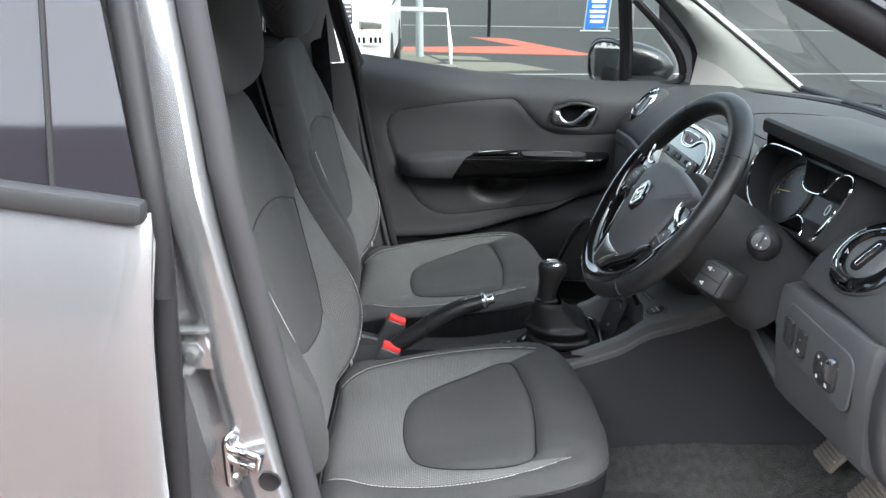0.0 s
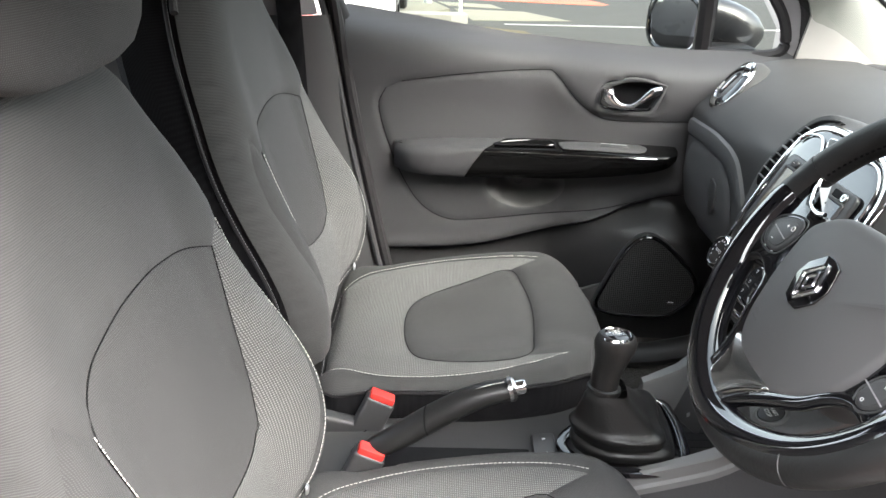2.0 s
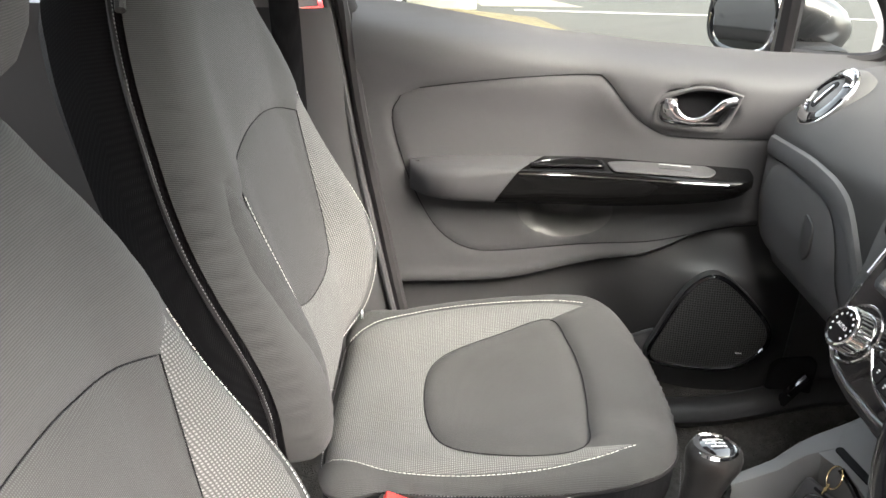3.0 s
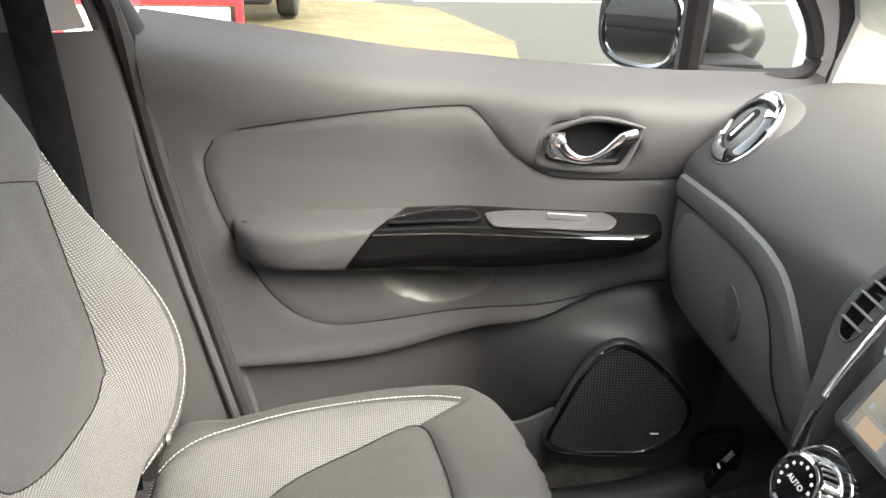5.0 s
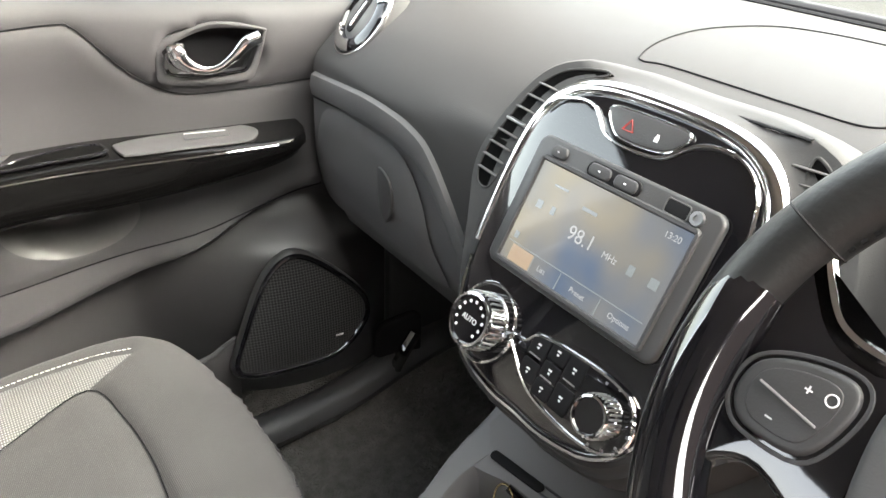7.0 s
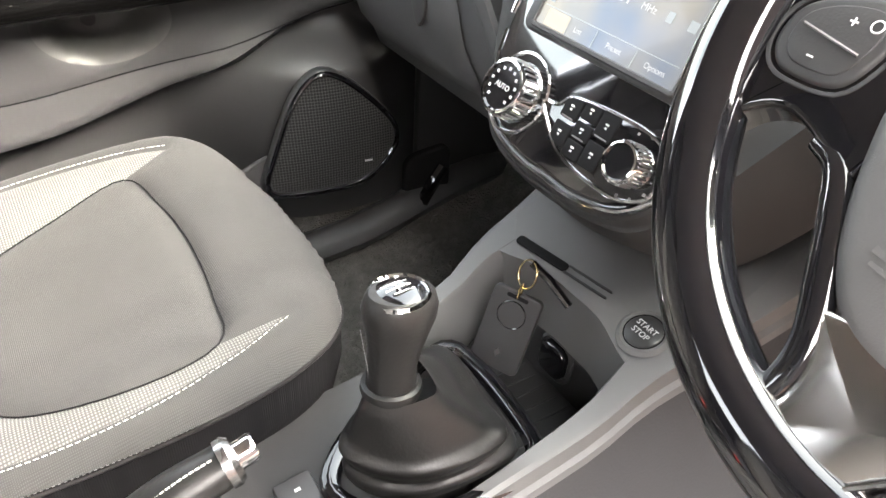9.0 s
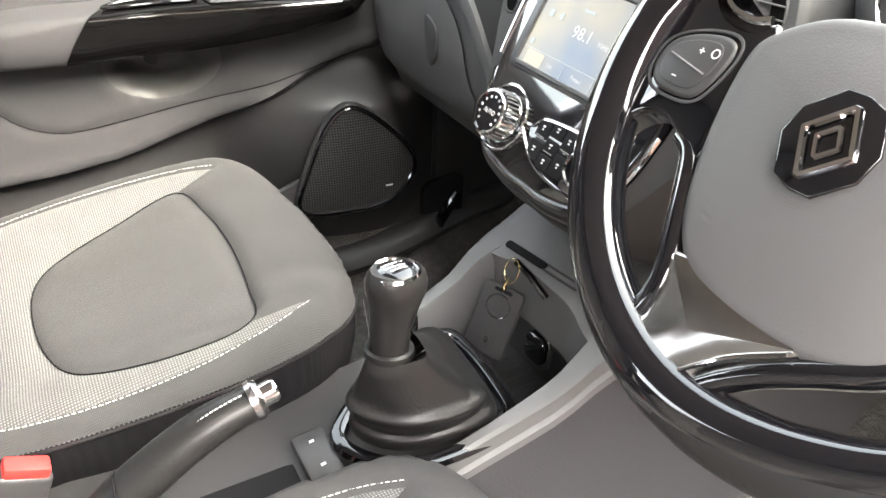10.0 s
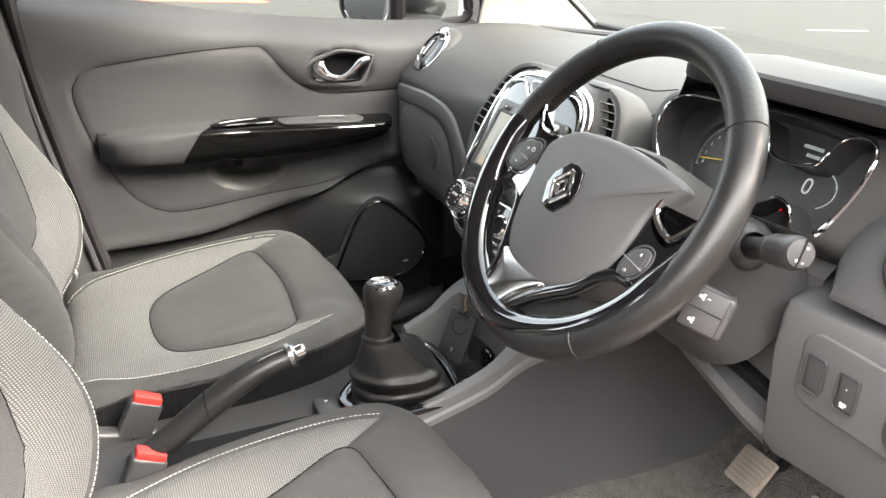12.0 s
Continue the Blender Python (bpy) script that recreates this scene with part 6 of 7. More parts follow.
# ---- instruments ----
def instruments():
    s = thing("instrument_cluster", "instrument cluster with chrome-edged dials under a grey hood", "instrument cluster")
    M = axes((0.554, -0.300, 1.020), (0, -1, 0), Vector((0.40, 0, 0.9165)), Vector((-0.9165, 0, 0.40)))
    face = spline([Vector(p) for p in ((-0.141, 0.009), (-0.137, 0.038), (-0.113, 0.052), (-0.053, 0.058), (0.03, 0.061), (0.112, 0.060), (0.134, 0.062), (0.148, 0.057), (0.154, 0.042), (0.152, 0.009), (0.142, -0.030), (0.130, -0.043), (0.100, -0.047), (0.05, -0.050), (0.0, -0.056), (-0.05, -0.055), (-0.09, -0.044), (-0.119, -0.024))], 5, True)
    part("dial_panel", plate([p * 0.99 for p in face], 0.004, M @ Matrix.Translation((0, 0, -0.042))), HARD, s, "black instrument panel")
    wall = grid([[M @ Vector((*(p * k), z)) for p in face] for k, z in ((1.0, 0.0), (0.985, -0.010), (0.975, -0.040))], closed=True)
    part("panel_wall", wall, HARD, s, "black recessed wall round the dials")
    rows = [[M @ Vector((*(p * k), z)) for p in face] for k, z in ((0.998, -0.002), (1.012, 0.003), (1.05, 0.002), (1.14, -0.006), (1.26, -0.03), (1.36, -0.07))]
    part("cluster_surround", grid(rows, closed=True), DASH, s, "grey cluster surround")
    left_ring = ((-0.01, 0.058), (-0.053, 0.057), (-0.113, 0.052), (-0.137, 0.038), (-0.141, 0.009), (-0.119, -0.024), (-0.09, -0.044), (-0.05, -0.055), (0.0, -0.056), (0.036, -0.048), (0.058, -0.032), (0.074, -0.022), (0.091, -0.026), (0.100, -0.036), (0.104, -0.046))
    right_ring = ((0.012, 0.054), (0.026, 0.036), (0.038, 0.020), (0.062, 0.015), (0.094, 0.021), (0.104, 0.037), (0.112, 0.054), (0.130, 0.061), (0.147, 0.057), (0.154, 0.042), (0.152, 0.009), (0.142, -0.030), (0.134, -0.042))
    for k, line in enumerate((left_ring, right_ring)):
        path = spline([Vector(p) for p in line], 6)
        part("chrome_line", tube([M @ Vector((*p, 0.002)) for p in path], [0.0016 + (0.0022 * smooth(0.6, 0.95, i / len(path)) if k else 0.0) for i in range(len(path))], 8), CHROME, s, "chrome outline")
        inner = [Vector((p.x, p.y)) for p in path]
        part("ring_wall", grid([[M @ Vector((*p, z)) for p in inner] for z in (0.001, -0.02, -0.040)]), HARD, s)
    M = M @ Matrix.Translation((-0.026, 0, -0.040))
    D = M @ Matrix.Translation((-0.018, -0.004, 0.004))
    tk = part("rev_counter", lathe([(0.050, 0.0), (0.052, 0.004), (0.055, 0.0)], 40, D), HARD, s, "dark rev counter with white numbers")
    for i in range(8):
        a = radians(197 - 19 * i)
        words("dial_number", str(i), 0.0062, ICON, tk, D @ Matrix.Translation((0.036 * math.cos(a), 0.036 * math.sin(a), 0.001)))
    part("dial_ticks", bars_radial(0.0445, 36, 200, -7.2, D), ICON, tk)
    part("needle", tube([D @ Vector((0, 0, 0.004)), D @ Vector((0.038 * math.cos(radians(190)), 0.038 * math.sin(radians(190)), 0.004))], 0.0008, 6), YELLOW, tk)
    words("speed_digit", "0", 0.026, GLOW, s, M @ Matrix.Translation((0.099, 0.001, 0.006)), 0)
    part("speed_arc", tube([M @ Vector((0.100 + 0.034 * math.cos(a), 0.002 + 0.024 * math.sin(a), 0.006)) for a in np.linspace(-0.9, 2.2, 20)], 0.0010, 5), GLOWDIM, s)
    part("readout", bars([(0.084, 0.042, 0.026, 0.004), (0.088, 0.033, 0.018, 0.004)], M @ Matrix.Translation((0, 0, 0.006))), GLOWDIM, s, "faint trip readout")
    part("warning_lamp", bars([(0.083, -0.0265, 0.004, 0.004), (0.083, -0.0315, 0.006, 0.0035)], M @ Matrix.Translation((0, 0, 0.007))), REDICON, s, "small red warning lamp")
    # hood: a thin flat brow with a slanted end, rising out of the dash crown
    rows = []
    for y in np.linspace(-0.196, -0.660, 36):
        k = smooth(-0.196, -0.216, y)
        g = 0.004 * smooth(-0.22, -0.62, y)
        x0 = 0.536 + 0.020 * (1 - k)
        lo, hi = 1.098 + g, 1.101 + g + 0.020 * k
        rows.append([(0.66, y, 1.062), (0.60, y, lo - 0.006), (x0 + 0.016, y, lo - 0.002), (x0 + 0.003, y, lo - 0.001), (x0, y, lo + 0.003), (x0, y, hi - 0.004), (x0 + 0.004, y, hi), (0.60, y, hi + 0.004 * k), (0.68, y, hi - 0.002), (0.76, y, 1.084 + 0.012 * k), (0.86, y, 1.058)])
    part("hood", grid(rows), DASH, s, "grey instrument hood")
    side = [[a, (a[0] + 0.02, a[1] + 0.035, 1.048)] for a in rows[0][5:]]
    part("hood_end", grid(side), DASH, s)
    # Extra sheet below the grey hood; its matte black paints the shade there.
    part("hood_shade_sheet", grid([[(0.552, y, 1.094), (0.60, y, 1.088), (0.63, y, 1.04)] for y in np.linspace(-0.205, -0.60, 8)]), MATTE, s, "matte black sheet for the shade under the hood")
    return s


def bars_radial(r, n, a0, step, m):
    bm = bmesh.new()
    for i in range(n):
        a = radians(a0 + step * i * 0.55)
        box((0.004 if i % 4 == 0 else 0.0025, 0.0008, 0.0004), Matrix.Translation((r * math.cos(a), r * math.sin(a), 0.0012)) @ Matrix.Rotation(a, 4, "Z"), bm=bm)
    bm.transform(m)
    return bm

# ---- floor, pillars, roof ----
def cabin():
    f = thing("floor", "dark carpeted car floor with black sills", "car floor", kind="structure")
    rows = []
    for x in np.linspace(-1.3, 0.98, 40):
        zf = 0.36 + 0.22 * smooth(0.62, 0.98, x)
        rows.append([(x, y, zf + 0.05 * smooth(0.50, 0.62, abs(y))) for y in np.linspace(-0.66, 0.66, 24)])
    part("carpet", grid(rows), CARPET, f, "dark grey felt carpet")
    sill = [Vector((x, 0.555 + 0.02 * smooth(0.3, 0.7, x), 0.40 + 0.05 * smooth(0.45, 0.75, x))) for x in np.linspace(-0.4, 0.80, 20)]
    part("sill_trim", tube(sill, 0.032, 10, flat=0.8), HARD, f, "black plastic sill trim")
    part("kick_panel", box((0.28, 0.03, 0.34), pose(0.76, 0.595, 0.56, 0, 0, -8), 0.012), HARD, f, "black kick panel")
    part("kick_pull", plate(rrect(0.08, 0.10, 0.02), 0.012, axes((0.62, 0.575, 0.47), Vector((0.9, -0.3, 0.3)).normalized(), (0, 0, 1), (0, -1, 0)), 0.006), MATTE, f, "bonnet release recess")
    part("bonnet_release", tube(spline([Vector((0.605, 0.553, 0.43)), Vector((0.615, 0.548, 0.46)), Vector((0.640, 0.548, 0.495))], 4), 0.011, 8), PIANO, f, "bonnet release lever")
    part("bulkhead", box((0.03, 1.3, 0.7), Matrix.Translation((1.0, 0, 0.7)), 0.01), MATTE, f)
    rows, low = [], []
    for x in list(np.linspace(0.10, 0.78, 34)) + [0.85, 0.92, 0.98]:
        yo = 0.022 - table(x, ((0.10, 0.093), (0.30, 0.104), (0.45, 0.122), (0.60, 0.150)))
        zt = table(x, ((0.16, 0.585), (0.26, 0.604), (0.30, 0.617), (0.335, 0.631), (0.38, 0.651), (0.405, 0.673), (0.430, 0.688), (0.460, 0.699), (0.50, 0.715), (0.56, 0.746), (0.60, 0.77), (0.80, 0.86)))
        zb = 0.405 + 0.045 * smooth(0.25, 0.6, x)
        rows.append([(x, yo - 0.006, zt - 0.033), (x, yo - 0.022, 0.5 * (zt - 0.03 + zb)), (x, yo - 0.038, zb), (x, yo - 0.030, zb - 0.004)])
        low.append([(x, yo - 0.030, zb), (x, yo - 0.060, zb - 0.035), (x, yo - 0.11, 0.362 + 0.22 * smooth(0.62, 0.98, x))])
    part("footwell_side", grid(rows), FOOT, f, "dark grey tunnel side panel")
    part("tunnel_carpet", grid(low), CARPET, f)
    sl = [Vector((x, -0.69, 0.40)) for x in np.linspace(-0.5, 0.9, 10)]
    part("sill_trim", tube(sl, 0.05, 10, flat=0.7), HARD, f, "black plastic sill trim")
    part("outer_sill", box((1.6, 0.10, 0.14), Matrix.Translation((0.3, -0.78, 0.32)), 0.03), SILVER, f, "silver painted sill")
    return f


def pedals():
    for y, w, nm in ((-0.40, 0.060, "brake_pedal"), (-0.275, 0.060, "clutch_pedal"), (-0.52, 0.045, "accelerator_pedal")):
        p = thing(nm, "worn ribbed rubber pedal on a black steel arm", "pedal", pose(0.738, y, 0.505, 0, -52, 0), group="pedals")
        part("pad", box((0.062 if nm != "accelerator_pedal" else 0.12, w, 0.012), None, 0.004), PEDAL, p)
        for i in range(7):
            part("rib", box((0.0045, w * 0.9, 0.006), Matrix.Translation((-0.024 + 0.008 * i, 0, 0.0070)), 0.001), PEDAL, p)
        part("arm", tube([(0.0, 0, -0.006), (0.03, 0, -0.06), (0.16, 0, -0.10)], 0.009, 8), MATTE, p)


def rear_cabin():
    r = thing("rear_cabin", "dark rear cabin lining", "cabin lining", kind="structure")
    part("rear_wall", box((0.04, 1.5, 0.72), Matrix.Translation((-1.35, 0, 0.70)), 0.01), MATTE, r)
    rs = part("rear_screen", grid([[(-1.38 + 0.10 * t, y, 1.06 + 0.42 * t) for t in (0, 0.5, 1)] for y in np.linspace(-0.66, 0.66, 6)]), REARGLASS, r, "tinted rear window")
    rs.visible_shadow = False
    part("rear_side_lining", box((0.72, 0.06, 0.76), Matrix.Translation((-0.75, 0.70, 0.72)), 0.02), HARD, r, "dark rear door lining")
    return r


def roof():
    c = thing("ceiling", "pale grey car headlining under a silver roof", "ceiling", kind="structure")
    rows = [[(x, y, 1.49 - 0.12 * (abs(y) / 0.6) ** 3 - 0.07 * smooth(0.0, 0.45, x)) for y in np.linspace(-0.58, 0.58, 12)] for x in np.linspace(-1.4, 0.27, 14)]
    part("headlining", grid(rows), BEIGE, c)
    rows = [[(x, y, 1.53 - 0.12 * (abs(y) / 0.6) ** 3 - 0.07 * smooth(0.0, 0.45, x)) for y in np.linspace(-0.62, 0.62, 12)] for x in np.linspace(-1.45, 0.31, 14)]
    part("roof_panel", grid(rows), SILVER, c)
    return c


def pillars():
    for s in (1, -1):
        a = thing("a_pillar", "pale grey trimmed windscreen pillar", "windscreen pillar", kind="structure", group="pillars")
        rows = []
        for t in np.linspace(0, 1, 14):
            o = Vector((table(t, ((0, 0.692), (0.25, 0.700), (0.55, 0.640), (0.75, 0.56), (1, 0.36))), s * (0.622 - 0.085 * t), table(t, ((0, 1.035), (0.25, 1.14), (0.55, 1.22), (0.75, 1.29), (1, 1.40)))))
            i = Vector((table(t, ((0, 0.995), (0.3, 0.818), (0.6, 0.670), (1, 0.40))), s * (0.60 - 0.10 * t), table(t, ((0, 1.035), (0.3, 1.16), (0.6, 1.26), (1, 1.425)))))
            m_ = (o + i) / 2 + Vector((-0.012, -s * 0.022, 0.004))
            rows.append([o + Vector((0.01, s * 0.03, 0)), o, o.lerp(m_, 0.5) + Vector((0, -s * 0.006, 0)), m_, m_.lerp(i, 0.5) + Vector((0, -s * 0.004, 0)), i, i + Vector((0.02, s * 0.03, 0.01))])
        part("screen_seal", tube([r[5] for r in rows], 0.0045, 8), SEAL, a, "black windscreen edge")
        part("pillar_trim", grid(rows), BEIGE, a, "pale grey pillar trim")
        if s < 0:
            rim = spline([Vector(p) for p in ((0.10, -0.590, 1.455), (0.232, -0.605, 1.409), (0.367, -0.625, 1.338), (0.495, -0.645, 1.269), (0.61, -0.665, 1.209), (0.70, -0.685, 1.155), (0.76, -0.70, 1.06))], 5)
            part("aperture_seal", tube(rim, 0.020, 10), SEAL, a, "black door aperture seal")
            part("aperture_flange", tube([p + Vector((0.030, -0.012, 0.052)) for p in rim], 0.036, 10), GREYTRIM, a)
        part("outer_pillar", tube([Vector((1.00, s * 0.70, 0.99)), Vector((0.72, s * 0.675, 1.20)), Vector((0.40, s * 0.61, 1.42))], 0.022, 8), SEAL, a)
    b = thing("b_pillar", "dark lower and grey upper centre pillar with belt", "centre pillar", kind="structure")
    part("lower_trim", grid([[(-0.45, 0.70, z), (-0.36, 0.665 + 0.02 * (1.1 - z), z), (e - 0.05, 0.672, z), (e - 0.012, 0.690, z), (e + 0.012, 0.74, z), (e + 0.03, 0.78, z)] for z, e in ((0.34, -0.075), (0.60, -0.130), (0.85, -0.182), (1.10, -0.222))]), HARD, b)
    part("upper_trim", grid([[(-0.42 - 0.06 * t, 0.69 - 0.13 * t, 1.10 + 0.36 * t), (-0.36 - 0.06 * t, 0.665 - 0.13 * t, 1.10 + 0.36 * t), (-0.29 - 0.06 * t, 0.67 - 0.13 * t, 1.10 + 0.36 * t), (-0.255 - 0.05 * t, 0.70 - 0.13 * t, 1.10 + 0.36 * t)] for t in (0, 0.5, 1)]), GREYTRIM, b, "grey upper trim")
    part("door_seal", tube(spline([Vector(p) for p in ((-0.075, 0.675, 0.38), (-0.125, 0.685, 0.60), (-0.175, 0.692, 0.85), (-0.215, 0.700, 1.09), (-0.25, 0.66, 1.25), (-0.28, 0.60, 1.42))], 6), 0.012, 8), SEAL, b, "rubber door seal")
    part("seal_lip", tube(spline([Vector(p) for p in ((-0.092, 0.672, 0.38), (-0.142, 0.680, 0.60), (-0.195, 0.688, 0.85), (-0.238, 0.698, 1.09), (-0.275, 0.66, 1.25), (-0.31, 0.60, 1.42))], 6), 0.007, 8), SOFT, b, "grey door edge")
    part("upper_lining", grid([[(-0.70, 0.72 - 0.13 * t, 1.08 + 0.40 * t), (-0.52, 0.70 - 0.13 * t, 1.08 + 0.40 * t), (-0.41 - 0.06 * t, 0.688 - 0.13 * t, 1.08 + 0.40 * t)] for t in (0, 0.5, 1)]), HARD, b, "dark lining behind the belt")
    belt = [Vector((-0.31, 0.640, 1.30)), Vector((-0.30, 0.655, 1.00)), Vector((-0.29, 0.655, 0.60)), Vector((-0.29, 0.63, 0.42))]
    part("belt", tube(spline(belt, 6), 0.024, 8, flat=0.10, up=(0, 1, 0)), BLACKCLOTH, b, "black seat belt webbing")
    return b


# ---- near side: rear door, centre pillar, latch ----
def near_side():
    d = thing("door_2", "closed silver rear door with tinted window", "car door", kind="structure")
    edge = ((0.40, -0.288), (0.70, -0.283), (0.86, -0.275), (1.05, -0.266), (1.14, -0.259), (1.17, -0.257))
    ex = lambda z: table(z, edge)
    def bulge(z):
        return -0.850 + 0.30 * (z - 1.0) ** 2 if z < 1.0 else -0.850 + 1.2 * (z - 1.0) ** 2
    rows = []
    for z in np.linspace(0.40, 1.155, 24):
        e = ex(z)
        rows.append([(x, bulge(z) + 0.02 * smooth(-0.015, 0.0, x - e) + 0.02 * smooth(0.4, 0.9, e - x), z - 0.012 * smooth(0.9, 1.15, z) + 0.147 * smooth(0.9, 1.15, z) * min(0.5, e - x)) for x in [e - q for q in (1.1, 0.8, 0.5, 0.3, 0.15, 0.06, 0.02, 0.008, 0.0)]])
    part("door_skin", grid(rows), SILVER, d, "silver painted skin with soft reflections")
    part("door_edge", grid([[(ex(z), bulge(z) + 0.02, z), (ex(z) - 0.004, bulge(z) + 0.030, z), (ex(z) - 0.014, -0.70, z)] for z in np.linspace(0.40, 1.16, 40)]), SEAL, d)
    part("belt_moulding", box((0.56, 0.022, 0.022), pose(-0.538, -0.822, 1.189, 0, 8.4, 0), 0.006), HARD, d, "black belt moulding")
    part("rear_glass", grid([[(x - 0.024 * t, -0.808 + 0.13 * t, 1.15 + 0.33 * t) for t in (0, 0.5, 1)] for x in (-1.1, -0.7, -0.346)]), DARKGLASS, d, "dark tinted rear window")
    part("pillar_applique", grid([[(x - k * t, -0.813 + 0.13 * t, 1.15 + 0.33 * t) for t in (0, 0.5, 1)] for x, k in ((-0.341, 0.024), (-0.30, 0.05), (-0.266, 0.075))]), DARKGLASS, d, "gloss black pillar cover")
    part("glass_run", tube([(-0.3435, -0.812, 1.15), (-0.3555, -0.747, 1.315), (-0.3675, -0.682, 1.48)], 0.0035, 6), SEAL, d)
    part("door_seal", tube(spline([Vector(p) for p in ((-0.290, -0.795, 0.38), (-0.276, -0.80, 0.80), (-0.262, -0.80, 1.10), (-0.276, -0.765, 1.23), (-0.296, -0.72, 1.33), (-0.325, -0.665, 1.46))], 6), 0.0125, 18), SEAL, d, "black rubber edge seal")
    p = thing("b_pillar", "silver painted centre pillar with door latch striker", "centre pillar", kind="structure")
    rows = []
    for z in np.linspace(0.38, 1.48, 34):
        fx = table(z, ((0.38, -0.102), (0.60, -0.137), (0.80, -0.170), (1.00, -0.202), (1.20, -0.234), (1.48, -0.282)))
        y = -0.750 + 0.10 * max(0, (z - 1.15)) / 0.33
        w = 0.015 * smooth(0.80, 0.90, z) * smooth(1.02, 0.95, z)
        rows.append([(fx + dx, y + dy, z) for dx, dy in ((-0.17, 0.012), (-0.10, 0.006), (-0.080, 0.003), (-0.072, 0.004 + w), (-0.058, 0.004 + w), (-0.052, 0.003), (-0.047, -0.002), (-0.041, -0.008), (-0.034, -0.011), (-0.020, -0.010), (-0.010, -0.011), (-0.004, -0.004), (0.0, 0.012), (0.004, 0.05))])
    part("pillar_panel", grid(rows), SILVER, p, "silver painted pillar panel")
    wl_ = []
    for z in np.linspace(0.36, 1.48, 26):
        fx = table(z, ((0.36, -0.084), (0.60, -0.122), (0.80, -0.155), (1.00, -0.187), (1.20, -0.219), (1.32, -0.241), (1.48, -0.268)))
        wl_.append(Vector((fx, -0.742 + 0.10 * max(0, (z - 1.15)) / 0.33, z)))
    part("weather_strip", tube(wl_, 0.0145, 10), GREYSEAL, p, "grey door aperture seal")
    part("inner_trim", grid([[q + Vector((0.004, 0.012, 0)), q + Vector((-0.012, 0.035, 0)), q + Vector((-0.045, 0.07, 0)), q + Vector((-0.15, 0.09, 0))] for q in wl_]), GREYTRIM, p, "grey inner pillar trim")
    S = axes((-0.228, -0.762, 0.852), (0.42, 0.907, 0), (0, 0, 1), (0.907, -0.42, 0))
    st = part("striker_plate", plate(rrect(0.026, 0.068, 0.011), 0.005, S, 0.002), CHROME, p, "bright steel latch striker")
    for y in (-0.025, 0.025):
        part("striker_bolt", lathe([(0.0, 0.008), (0.005, 0.008), (0.006, 0.005)], 8, S @ Matrix.Translation((0, y, 0))), SATIN, st)
    lp = box((0.010, 0.006, 0.034), S @ Matrix.Translation((0.002, 0.009, 0.019)), 0.0028)
    box((0.010, 0.006, 0.032), S @ Matrix.Translation((0.002, -0.005, 0.018)), 0.0028, bm=lp)
    box((0.010, 0.020, 0.006), S @ pose(0.002, 0.002, 0.035, 10, 0, 0), 0.0028, bm=lp)
    part("striker_loop", lp, CHROME, st, "steel loop")
    C = axes((-0.2640, -0.752, 0.979), (1, 0, 0), (0, 0, 1), (0, -1, 0))
    ck = part("check_bracket", plate(rrect(0.056, 0.046, 0.004), 0.005, C, 0.002), SILVER, p, "silver painted hinge bracket")
    part("bracket_bolt", lathe([(0.0, 0.014), (0.006, 0.014), (0.0068, 0.007), (0.0125, 0.007), (0.013, 0.005)], 6, C @ Matrix.Translation((0.006, -0.002, 0))), SILVER, ck)
    for y in (0.024, -0.025):
        part("bracket_flange", box((0.052 if y > 0 else 0.034, 0.005, 0.014), C @ Matrix.Translation((0.0 if y > 0 else -0.012, y, 0.006)), 0.002), SILVER, ck)
    part("drain_plug", lathe([(0.0, 0.001), (0.009, 0.0015), (0.0115, 0.003), (0.0125, 0.0)], 20, axes((-0.189, -0.7615, 0.821), (1, 0, 0), (0, 0, 1), (0, -1, 0))), SEAL, p, "black rubber grommet")
    return d


def forecourt_wall():
    # Added out of view: darkens the rear glass reflection, holds back low sky.
    w = thing("wall_south", "plain dark wall added out of view for reflections and shade", "wall", kind="structure")
    part("wall_face", box((46, 0.4, 7.4), Matrix.Translation((0, -11.2, 3.7))), DARKBRICK, w)
    part("coping", box((46.2, 0.5, 0.12), Matrix.Translation((0, -11.2, 7.46)), 0.02), CONCRETE, w)


